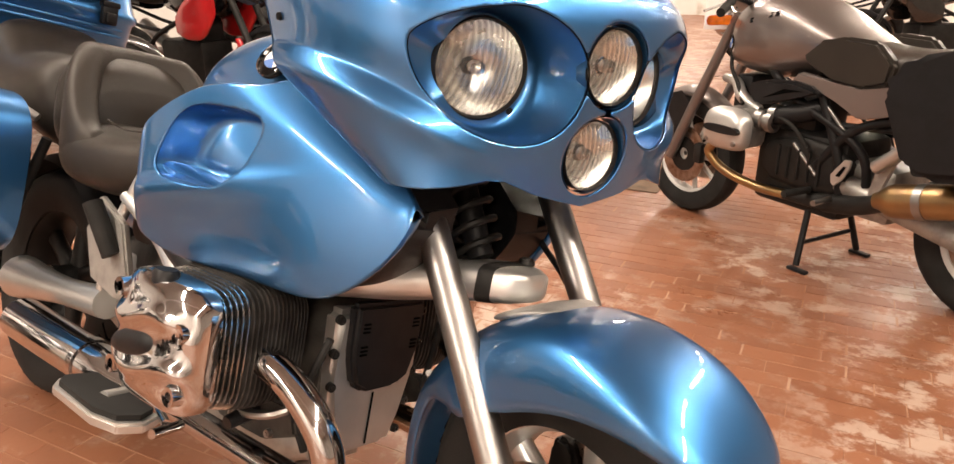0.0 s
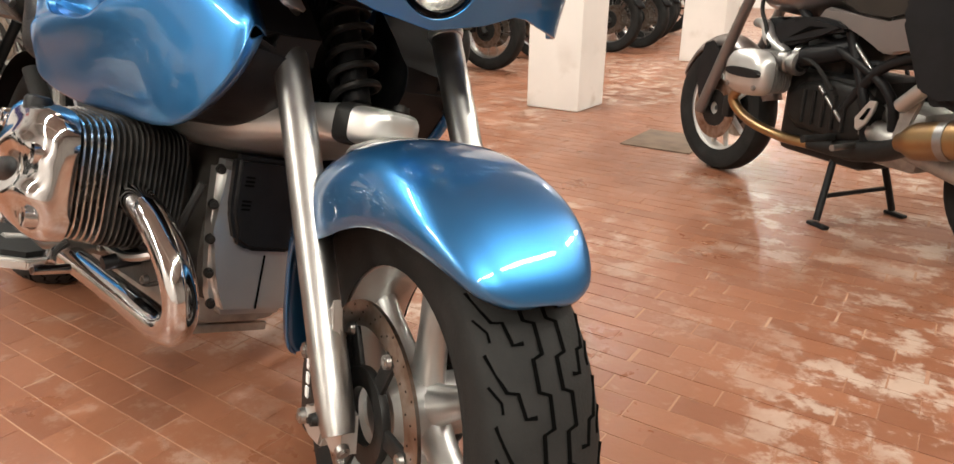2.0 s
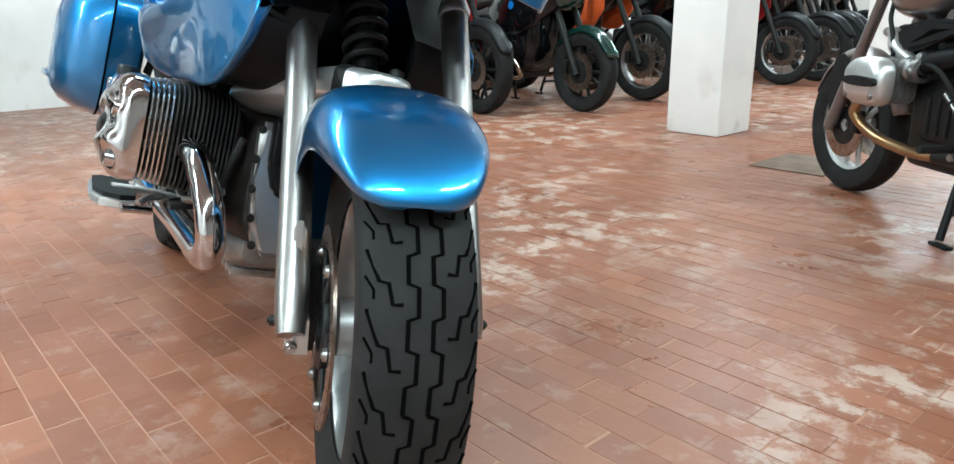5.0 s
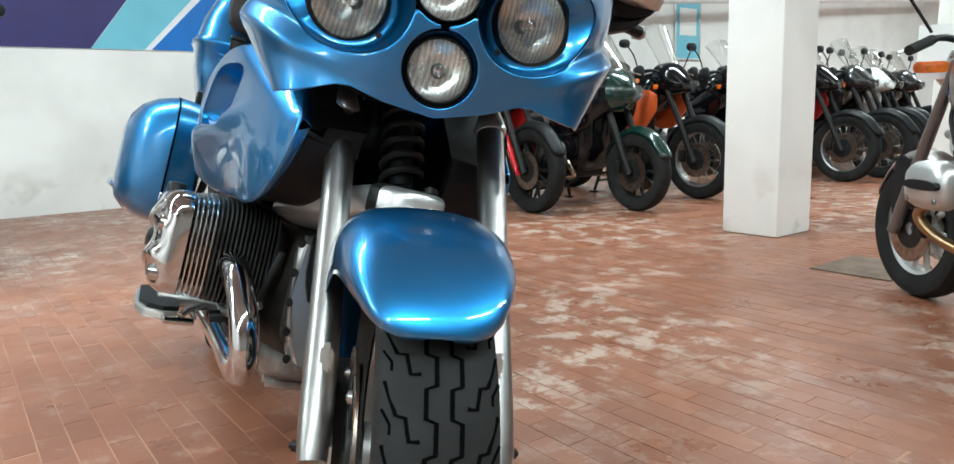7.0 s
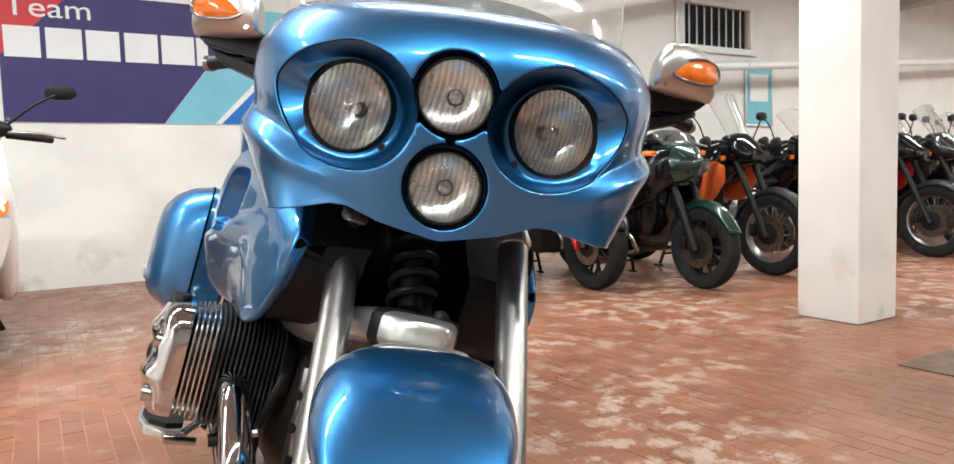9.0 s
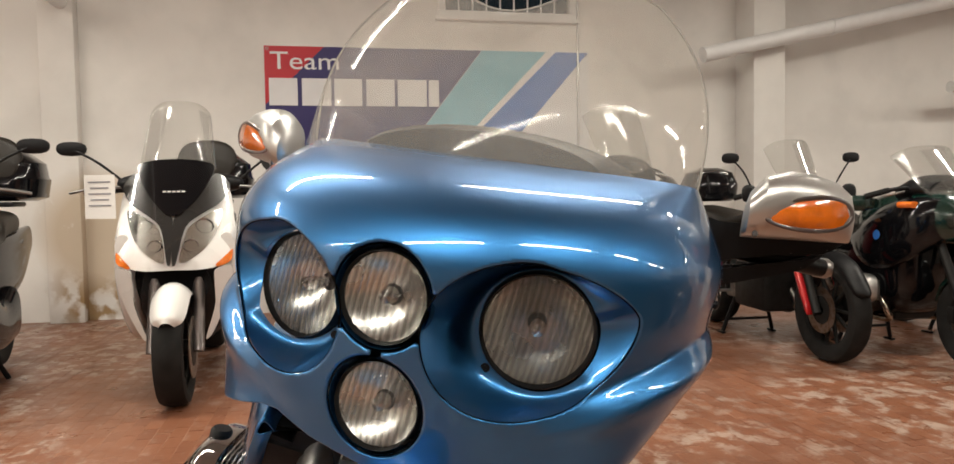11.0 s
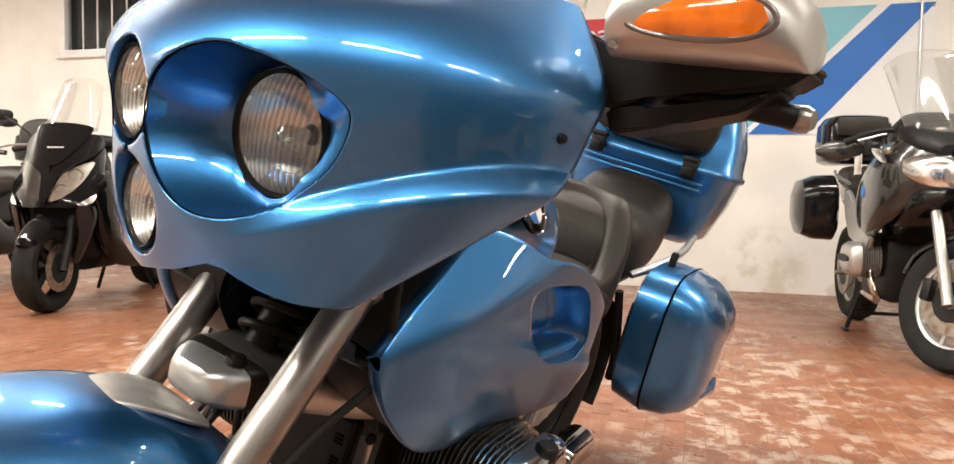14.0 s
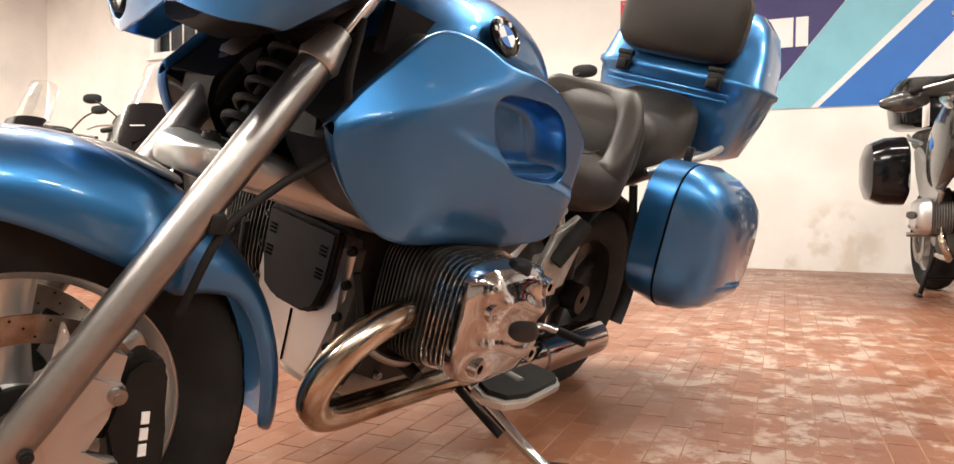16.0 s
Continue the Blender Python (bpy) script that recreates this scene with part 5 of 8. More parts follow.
def pod(s):
    rows = []
    n, M = len(POD), 96
    for i, (x, zt, zb, yo) in enumerate(POD):
        row = [(x, pod_y(x, zb) - d, zb + e) for d, e in ((0.020, 0.008), (0.009, 0.000), (0.003, -0.002))]
        row += [(x, pod_y(x, z), z) for z in np.linspace(zb, zt, M)]
        row += [(x, pod_y(x, zt) - d, zt + e) for d, e in ((0.003, 0.002), (0.009, 0.000), (0.020, -0.008))]
        rows.append(row)
    P = np.array(rows)
    cx, cz, hw, hh, sq = -0.766, 0.747, 0.090, 0.066, 3.4
    def hole(x, z):
        px, pz = x - cx, z - cz
        return (abs((px - 0.50 * pz) / hw) ** sq + abs(pz / hh) ** sq) ** (1 / sq)
    F = np.array([[hole(q[0], q[2]) if 3 <= j < M + 3 else 9.0 for j, q in enumerate(r_)] for r_ in rows]) - 1
    P[:, :, 1] *= s
    p = bp("intake_pod", cut_sheet(P, F), BLUE, "metallic-blue side pod with an open air intake", angle=50)
    md = p.modifiers.new("thickness", "SOLIDIFY")
    md.thickness, md.offset = 0.003, 0
    # duct of the intake, deep at its front end
    contour = []
    for a in np.linspace(0, 2 * math.pi, 72, endpoint=False):
        c, q = math.cos(a), math.sin(a)
        r_ = 1 / (abs(c) ** sq + abs(q) ** sq) ** (1 / sq)
        contour.append((hw * r_ * c, hh * r_ * q))
    bowl = []
    for t in (0, 0.03, 0.08, 0.16, 0.30, 0.50, 0.72, 0.88, 0.96, 1.0):
        ring = []
        for u_, pz in contour:
            k = 1 - 0.16 * t - 0.22 * max(0, (t - 0.72) / 0.28) ** 2
            x, z = cx + u_ * k + 0.010 * t + 0.50 * pz * k, cz + pz * k
            deep = 0.060 + 0.055 * (u_ / hw * 0.5 + 0.5)
            y_edge = pod_y(cx + u_ + 0.50 * pz, cz + pz)
            ring.append((x, s * (y_edge - 0.001 - deep * min(1, t * 1.08) - 0.004 * min(1, t * 20)), z))
        bowl.append(ring)
    bowl_bm = grid_bm(bowl, close_v=True)
    bowl_bm.verts.ensure_lookup_table()
    bowl_bm.faces.new(bowl_bm.verts[-72:])
    part("intake_bowl", bowl_bm, BLUE, p, "smooth blue duct wall", angle=60)
    ledge = loft([[(x, s * (pod_y(x, 0.70) - d), z0 + h) for d, h in ((0.012, -0.010), (0.010, 0.004), (0.020, 0.011), (0.060, 0.010), (0.062, -0.012))] for x, z0 in ((-0.872, 0.698), (-0.83, 0.690), (-0.78, 0.685), (-0.735, 0.683))])
    part("ledge", ledge, BLUE, p, "blue ledge low in the intake", angle=60)
    slot = flat([(-0.690, 0.715), (-0.680, 0.745), (-0.672, 0.765), (-0.690, 0.762), (-0.712, 0.735), (-0.716, 0.712)], 0.006, "xz", s * (pod_y(-0.69, 0.74) - 0.098))
    part("duct", slot, PLASTIC, p, "dark duct opening", smooth=False)
    lining = []
    for i, (x, zt, zb, yo) in enumerate(POD[::3]):
        mid = (zt + zb) / 2
        edge = 0.019 if i else 0.045
        x -= 0.0 if i else 0.022
        row = [(x, s * (pod_y(x, zb) - edge), zb + 0.009)]
        row += [(x - 0.01, s * (pod_y(x, z) - (0.12 if 2 < i < len(POD[::3]) - 3 else 0.05)), mid + (z - mid) * 0.93) for z in np.linspace(zb, zt, 24)]
        row += [(x, s * (pod_y(x, zt) - edge), zt - 0.009)]
        lining.append(row)
    part("lining", grid_bm(lining), PLASTIC, p, "matt black inner face")


both(pod)
# tank
rings = []
for x, w, zt, zb, pw in ((-0.62, 0.10, 0.93, 0.80, 2.5), (-0.66, 0.15, 0.965, 0.78, 2.6), (-0.75, 0.19, 0.995, 0.75, 2.7), (-0.88, 0.205, 1.015, 0.74, 2.7), (-1.0, 0.20, 1.008, 0.74, 2.6), (-1.10, 0.185, 0.975, 0.74, 2.5), (-1.17, 0.15, 0.92, 0.74, 2.5), (-1.21, 0.10, 0.86, 0.74, 2.5)):
    rings.append((-0.56 + (x + 0.62) * 0.88, w * 0.95, (zt + zb) / 2 - 0.04, (zt - zb) / 2, pw))
rr = spline(rings, 36)
bp("fuel_tank", loft([oval(x, 0, z, w, h, 40, p_) for x, w, z, h, p_ in rr]), BLUE, "metallic-blue fuel tank", angle=70)


def roundel(s):
    n_ = Vector((0.10, s * 0.86, 0.5)).normalized()
    at = Vector((-0.757, s * 0.1965, 0.900))
    m_ = aligned(at, at + n_)
    root = bp("tank_badge", moved(lathe([(0.0005, 0), (0.0365, 0), (0.0365, 0.004), (0.034, 0.006), (0.0005, 0.006)], 36, "z"), m_), GLOSSBLACK, "round badge with blue and white quarters")
    part("ring", moved(lathe([(0.0335, 0.005), (0.0355, 0.0075), (0.0365, 0.005)], 36, "z", closed=True), m_), CHROME, root)
    part("ring", moved(lathe([(0.0195, 0.005), (0.0208, 0.0075), (0.022, 0.005)], 36, "z", closed=True), m_), CHROME, root)
    for k in range(4):
        pts = [(0, 0)] + [(0.0195 * math.cos(a), 0.0195 * math.sin(a)) for a in np.linspace(k * math.pi / 2, (k + 1) * math.pi / 2, 8)]
        part("quarter", moved(flat(pts, 0.002, "xy", 0.0068), m_ @ pose(0, 0, 0, 0, 0, 20)), VINYL_WHITE if k % 2 else VINYL_BLUE, root)
    for k in (-1, 0, 1):
        a = math.pi / 2 + k * 0.9 + 0.35
        part("lettering_bar", moved(box(0.006, 0.008, 0.002, 0, (0.0278 * math.cos(a), 0.0278 * math.sin(a), 0.0068)), m_), WHITE, root)


both(roundel)

# ---- seat
def seat_x(x):
    return float(np.interp(-x, (1.10, 1.36, 1.50, 1.63, 1.71, 2.10), (1.01, 1.27, 1.44, 1.56, 1.64, 2.035))) * -1



def cushion(rows, n):
    rr = spline([(x, w, (a + b_) / 2, (a - b_) / 2) for x, w, a, b_ in rows], n)
    return loft([oval(x, 0, z, max(w, 0.01), max(h, 0.01), 40, 3.0) for x, w, z, h in rr])


seat = bp("rider_seat", cushion(((-1.01, 0.070, 0.765, 0.69), (-1.05, 0.105, 0.760, 0.66), (-1.14, 0.150, 0.735, 0.60), (-1.26, 0.186, 0.718, 0.57), (-1.36, 0.198, 0.716, 0.562), (-1.44, 0.198, 0.722, 0.565), (-1.50, 0.18, 0.72, 0.58)), 44), LEATHER, "padded dark brown leather rider seat", angle=80)
back_rows = []
for a in np.radians(np.linspace(-112, 112, 41)):
    k = abs(a) / radians(112)
    cx, cy = -1.425 - 0.155 * math.cos(a), 0.165 * math.sin(a)
    top = 0.905 - 0.19 * smoothstep(0.38, 1.0, k) - 0.01 * k
    n_ = np.array((-math.cos(a), math.sin(a)))
    row = []
    for q in np.linspace(0, 2 * math.pi, 20, endpoint=False):
        d = 0.040 * math.copysign(abs(math.cos(q)) ** 0.7, math.cos(q)) * (1 - 0.35 * k ** 3)
        h = math.copysign(abs(math.sin(q)) ** 0.55, math.sin(q))
        zc, hz = (top + 0.60) / 2, (top - 0.60) / 2
        row.append((cx + n_[0] * d - 0.10 * (top - zc - h * hz) * -0.35, cy + n_[1] * d, zc + hz * h))
    back_rows.append(row)
part("bolster", loft(back_rows), LEATHER, seat, "curved back bolster round the rider", angle=80)
part("bolster_core", cushion(((-1.47, 0.14, 0.80, 0.60), (-1.50, 0.16, 0.85, 0.60), (-1.56, 0.17, 0.88, 0.61), (-1.61, 0.15, 0.85, 0.63)), 16), LEATHER, seat, angle=80)
rings = [(seat_x(x), w * 0.95, (zt + zb) / 2 - 0.035, (zt - zb) / 2) for x, w, zt, zb in ((-1.68, 0.15, 0.875, 0.66), (-1.72, 0.18, 0.90, 0.66), (-1.80, 0.19, 0.90, 0.68), (-1.92, 0.185, 0.905, 0.70), (-2.02, 0.175, 0.95, 0.74), (-2.07, 0.16, 0.98, 0.78), (-2.10, 0.13, 0.975, 0.82))]
rr = spline(rings, 30)
bp("passenger_seat", loft([oval(x, 0, z, w, h, 36, 3.0) for x, w, z, h in rr]), LEATHER, "padded dark brown leather passenger seat", angle=80)
for s in (1, -1):
    st = [(seat_x(x), s * (w * 0.76), z - 0.036) for x, w, z in ((-1.30, 0.18, 0.763), (-1.38, 0.19, 0.757), (-1.46, 0.175, 0.768))]
    part("stitched_seam", tube(st, 0.0022, 20, 6), LEATHER, seat)
    bp("grab_rail", tube([(-1.62, s * 0.18, 0.70), (-1.68, s * 0.225, 0.735), (-1.85, s * 0.25, 0.775), (-2.02, s * 0.24, 0.81)], 0.011, 20, 12), ALU, "silver grab rail")

# ---- top case
CASE = Matrix.Translation((0.10, 0, -0.035)) @ Matrix.Diagonal((1, 0.95, 1, 1))
rings = []
for z, hx, hy, cx in ((0.80, 0.10, 0.20, -2.29), (0.83, 0.14, 0.25, -2.30), (0.95, 0.165, 0.285, -2.31), (1.03, 0.175, 0.30, -2.315), (1.04, 0.185, 0.31, -2.315), (1.055, 0.185, 0.31, -2.315), (1.065, 0.175, 0.30, -2.315), (1.15, 0.165, 0.285, -2.33), (1.24, 0.14, 0.25, -2.35), (1.29, 0.10, 0.20, -2.37), (1.305, 0.05, 0.12, -2.37)):
    rings.append(oval(cx, 0, z, hx, hy, 48, 4.5, "xy"))
top_case = bp("top_case", loft(rings), BLUE, "metallic-blue top case with a backrest pad", m2=CASE, angle=50)
pad = loft([oval(x, 0, z, w, h, 40, 4) for x, z, w, h in ((-2.165, 1.205, 0.205, 0.11), (-2.135, 1.21, 0.222, 0.125), (-2.105, 1.215, 0.217, 0.12), (-2.09, 1.215, 0.195, 0.10))])
part("backrest", pad, LEATHER, top_case, "dark brown leather backrest pad", m=CASE)
for s in (1, -1):
    lt = joined(box(0.022, 0.05, 0.06, 0.006, (-2.118, s * 0.165, 1.045)), box(0.03, 0.056, 0.018, 0.005, (-2.118, s * 0.165, 1.075)), box(0.012, 0.034, 0.03, 0.004, (-2.102, s * 0.165, 1.035)))
    part("latch", lt, PLASTIC, top_case, "black plastic latch", m=CASE)
for z in (0.985, 1.005):
    part("moulding", box(0.006, 0.44, 0.008, 0.002, (-2.132, 0, z)), BLUE, top_case, m=CASE)

# ---- panniers
def pannier(s):
    fit = Matrix.Translation((0.115, s * 0.014, 0.071)) @ Matrix.Diagonal((0.98, 0.86, 0.89, 1))
    rings = []
    for y, cx, cz, hx, hz in ((0.255, -1.86, 0.555, 0.20, 0.19), (0.27, -1.86, 0.555, 0.225, 0.215), (0.36, -1.86, 0.55, 0.235, 0.225), (0.364, -1.86, 0.55, 0.231, 0.221), (0.368, -1.86, 0.55, 0.235, 0.225), (0.43, -1.87, 0.545, 0.225, 0.21), (0.475, -1.885, 0.54, 0.20, 0.185), (0.505, -1.90, 0.535, 0.165, 0.15), (0.518, -1.91, 0.53, 0.12, 0.11)):
        rings.append([(x + 0.10 * (z - cz), s * y, z) for x, _, z in oval(cx, 0, cz, hx, hz, 44, 3.6, "xz")])
    root = bp("pannier", loft(rings), BLUE, "metallic-blue hard pannier case", m2=fit, angle=50)
    part("seam", tube([(x + 0.10 * (z - 0.55), s * 0.364, z) for x, _, z in oval(-1.86, 0, 0.55, 0.2335, 0.2235, 44, 3.6, "xz")] + [(-1.86 + 0.2335, s * 0.364, 0.55)], 0.003, 90, 6), GAP_SHADE, root, "dark lid seam", m=fit)
    part("bumper", loft([oval(x, s * y, 0.43, 0.012, 0.012, 12, 3) for x, y in ((-1.74, 0.478), (-1.80, 0.505), (-1.90, 0.523), (-2.0, 0.51))]), BLUE, root, "blue moulded bumper strip", m=fit)
    part("hinge_strap", box(0.03, 0.02, 0.06, 0.005, (-1.80, s * 0.30, 0.785)), PLASTIC, root, "black strap", m=fit)
    part("lock", box(0.03, 0.012, 0.012, 0.004, (-2.05, s * 0.49, 0.64)), CHROME, root, m=fit)
    bp("pannier_carrier", tube([(-1.56, s * 0.18, 0.66), (-1.60, s * 0.21, 0.50), (-1.64, s * 0.21, 0.40)], 0.012, 14, 10), DARKMETAL, "black pannier carrier")


both(pannier)
rear = cast_wheel("rear_wheel", 0.308, 0.165, 0.195, (-1.70, 0, 0.272), 6, False, metal=DARKMETAL)
bp("rear_fender", grid_bm([[(-1.70 + (r_ - 0.03 * abs(u_) ** 2) * math.cos(a), 0.11 * u_, 0.272 + (r_ - 0.03 * abs(u_) ** 2) * math.sin(a)) for u_ in np.linspace(-1, 1, 9)] for a, r_ in zip(np.radians(np.linspace(30, 200, 30)), [0.35] * 30)]), PLASTIC, "black rear mudguard")
bp("tail_frame", box(0.50, 0.22, 0.10, 0.03, (-1.92, 0, 0.715)), PLASTIC, "black tail frame")

# ---------------------------------------------------------------- other machines in the hall
WHEELWHITE = material("pale_silver_lacquer", (0.72, 0.71, 0.69), 0.38, 0.35, vary=0.1, scale=9)
# own axes: x ahead, y to its left, z up from the floor, origin between the wheels
def wheel_set(root, x, r, w, rim, mat_rim, spokes=10, disc=True, thin=False, name="front_wheel"):
    at = (x, 0, r)
    wh = part(name, tyre_bm(r, w, rim, at, 40), RUBBER, root, "black tyre on a cast wheel")
    part("rim", lathe([(rim + 0.008, -w * 0.40), (rim + 0.008, -w * 0.35), (rim - 0.016, -w * 0.25), (rim - 0.02, 0), (rim - 0.016, w * 0.25), (rim + 0.008, w * 0.35), (rim + 0.008, w * 0.40)], 44, "y", at), mat_rim, wh)
    part("hub", lathe([(0.012, -w * 0.5), (0.04, -w * 0.5), (0.035, 0), (0.04, w * 0.5), (0.012, w * 0.5)], 20, "y", at), mat_rim, wh)
    for k in range(spokes):
        a = 2 * math.pi * k / spokes + (0.12 if k % 2 else 0)
        c, s_ = math.cos(a), math.sin(a)
        sw = 0.0025 if thin else 0.012
        y0 = (w * 0.3 if k % 2 else -w * 0.3) if thin else 0
        part("spoke", tube([(at[0] + 0.03 * c, y0, at[2] + 0.03 * s_), (at[0] + (rim - 0.012) * c, 0, at[2] + (rim - 0.012) * s_)], [sw * 1.2, sw], seg=6 if thin else 8), mat_rim, wh)
    if disc:
        for y in ((-w * 0.5 - 0.012), (w * 0.5 + 0.012)):
            part("brake_disc", lathe([(0.09, y - 0.002), (0.145, y - 0.002), (0.145, y + 0.002), (0.09, y + 0.002)], 36, "y", at, True), DISC, wh)
            part("disc_carrier", lathe([(0.03, y - 0.004), (0.088, y - 0.003), (0.088, y + 0.003), (0.03, y + 0.004)], 24, "y", at, True), DARKMETAL, wh)
    return wh


def skin(rows, n=26, sub=18):
    """A lofted body from rows of (x, half width, z top, z bottom, squareness)."""
    rr = spline([(x, w, (a + b_) / 2, (a - b_) / 2, p_) for x, w, a, b_, p_ in rows], sub)
    return loft([oval(x, 0, z, max(w, 0.004), max(h, 0.004), n, max(p_, 2)) for x, w, z, h, p_ in rr])


def mirrors(root, x, y, z, up=0.22, out=0.18, mat=None):
    for s in (1, -1):
        st = part("mirror", loft([oval(x - 0.02 * k, s * (y + out), z + up, 0.06 * q, 0.036 * q, 16, 2.6) for k, q in ((0, 0.5), (0.4, 0.95), (1.2, 1.0), (1.6, 0.9))]), mat or PLASTIC, root, "black mirror on a thin stalk")
        part("stalk", tube([(x, s * y, z), (x + 0.01, s * (y + out * 0.5), z + up * 0.6), (x - 0.01, s * (y + out), z + up)], 0.006, 10, 8), PLASTIC, st)


def price_tag(root, at, ry=0, rz=0):
    t = part("price_tag", moved(box(0.15, 0.002, 0.21, 0), pose(*at, 0, ry, rz)), PAPER, root, "white paper price tag")
    for k in range(5):
        part("print_line", moved(box(0.11 - 0.02 * (k % 2), 0.001, 0.008, 0, (0, -0.0018, 0.07 - 0.028 * k)), pose(*at, 0, ry, rz)), PRINT, t)


def lamp_unit(root, at, ry, rz, name="headlight"):
    m_ = pose(*at, 0, 0, rz)
    h = part(name, moved(grid_bm([oval(x, 0, 0, a * ry, b_ * ry, 20, 2.6) for x, a, b_ in ((-0.042, 0.004, 0.003), (-0.040, 0.03, 0.022), (-0.025, 0.058, 0.040), (0.004, 0.076, 0.051), (0.010, 0.079, 0.053))], close_v=True), m_), CHROME, root, "chrome headlight reflector")
    g = part("lens", moved(grid_bm([[(0.012 + 0.012 * (1 - u * u) * (1 - w * w), 0.078 * ry * u * math.sqrt(1 - 0.35 * w * w), 0.052 * ry * w * math.sqrt(1 - 0.35 * u * u)) for w in np.linspace(-1, 1, 9)] for u in np.linspace(-1, 1, 11)]), m_), LENS_S, h, "clear glass")
    g.visible_shadow = False
    part("bulb", moved(lathe([(0.0005, 0.0), (0.012 * ry, -0.004), (0.014 * ry, -0.02), (0.010 * ry, -0.04)], 12, "x"), m_), DARKMETAL, h)


def screen_part(root, x0, z0, x1, z1, w0, w1, mat=None, label="clear windscreen"):
    rows = []
    for v in np.linspace(0, 1, 12):
        row = []
        for u in np.linspace(-1, 1, 17):
            w = w0 + (w1 - w0) * v
            z = z0 + (z1 - z0) * v - 0.06 * abs(u) ** 4 * v
            row.append((x0 + (x1 - x0) * v - 0.45 * w * u * u, w * u, z))
        rows.append(row)
    g = part("windscreen", grid_bm(rows), mat or SCREEN_ROW, root, label)
    g.visible_shadow = False
    md = g.modifiers.new("thickness", "SOLIDIFY")
    md.thickness = 0.004


def chassis(root, wb, r, rim_mat, spokes, thin, fork_mat, fender_mat, y_fork=0.10, r_front=None, fork_x=0.0, stand_x=0.0):
    """Wheels, fork, engine, exhaust and stand that most machines share."""
    xf, xr = wb / 2, -wb / 2
    rf = r_front or r
    wheel_set(root, xf, rf, 0.115, rf - 0.095, rim_mat, spokes, True, thin, "front_wheel")
    wheel_set(root, xr, r, 0.165, r - 0.105, rim_mat, spokes, True, thin, "rear_wheel")
    for s in (1, -1):
        part("fork_leg", tube([(xf + 0.01 + fork_x, s * y_fork, rf - 0.02), (xf - 0.12 + fork_x, s * y_fork, rf + 0.26), (xf - 0.33 + fork_x, s * y_fork, rf + 0.70)], [0.027, 0.026, 0.022], seg=14, smooth_path=False), fork_mat, root, "fork leg")
        cal_ = box(0.05, 0.04, 0.10, 0.01, (xf - 0.12, s * 0.085, rf + 0.03))
        part("brake_caliper", cal_, DARKMETAL, root)
    rows = []
    for a, rr_, hw in ((20, 0.05, 0.03), (28, 0.04, 0.06), (60, 0.04, 0.068), (95, 0.04, 0.068), (140, 0.045, 0.066), (165, 0.05, 0.05)):
        aa = math.radians(a)
        rows.append([(xf + (rf + rr_ - 0.05 * abs(u_) ** 2.5) * math.cos(aa), hw * u_, rf + (rf + rr_ - 0.05 * abs(u_) ** 2.5) * math.sin(aa)) for u_ in np.linspace(-1, 1, 11)])
    rows = [list(map(tuple, r_)) for r_ in np.stack([spline(np.array(rows)[:, j], 22) for j in range(11)], 1)]
    fe = part("front_fender", grid_bm(rows), fender_mat, root, "front mudguard")
    md = fe.modifiers.new("thickness", "SOLIDIFY")
    md.thickness = 0.006
    part("engine", box(0.44, 0.30, 0.34, 0.04, (0.02, 0, 0.40)), DARKMETAL, root, "dark engine block")
    part("gearbox", box(0.30, 0.24, 0.22, 0.03, (-0.24, 0, 0.38)), CASTING, root, "grey gearbox")
    part("airbox", box(0.22, 0.22, 0.20, 0.04, (0.10, 0, 0.62)), DARKMETAL, root)
    for s in (1, -1):
        part("frame_tube", tube([(xf - 0.33, s * 0.06, 0.92), (0.1, s * 0.16, 0.72), (-0.25, s * 0.16, 0.55), (-0.30, s * 0.14, 0.33)], 0.018, 18, 10), PLASTIC, root, "black frame tube")
        part("frame_tube", tube([(-0.1, s * 0.15, 0.62), (-0.45, s * 0.14, 0.66), (-0.85, s * 0.10, 0.78)], 0.014, 14, 8), PLASTIC, root, "black rear frame tube")
        part("foot_peg", tube([(-0.18, s * 0.18, 0.34), (-0.19, s * 0.30, 0.34)], 0.012, seg=8), BRUSHED, root)
    part("swing_arm", tube([(-0.25, 0.11, 0.38), (-0.5, 0.12, 0.34), (xr, 0.12, r)], 0.035, 10, 12), DARKMETAL, root, "swing arm")
    part("handlebar", tube([(xf - 0.45, 0.38, 1.04), (xf - 0.36, 0.22, 1.08), (xf - 0.33, 0, 1.04), (xf - 0.36, -0.22, 1.08), (xf - 0.45, -0.38, 1.04)], 0.013, 24, 10), PLASTIC, root, "black handlebar")
    for s in (1, -1):
        part("grip", tube([(xf - 0.40, s * 0.29, 1.07), (xf - 0.46, s * 0.41, 1.03)], 0.019, seg=10), RUBBER, root)
        part("lever", tube([(xf - 0.33, s * 0.24, 1.06), (xf - 0.34, s * 0.38, 1.03)], 0.006, seg=6), BRUSHED, root)
        sp_ = part("stand_leg", tube([(-0.22 + stand_x, s * 0.12, 0.28), (-0.26 + stand_x, s * 0.20, 0.02)], 0.014, seg=10), PLASTIC, root, "black centre stand leg")
        part("foot", box(0.09, 0.03, 0.014, 0.004, (-0.275 + stand_x, s * 0.205, 0.007)), PLASTIC, sp_)
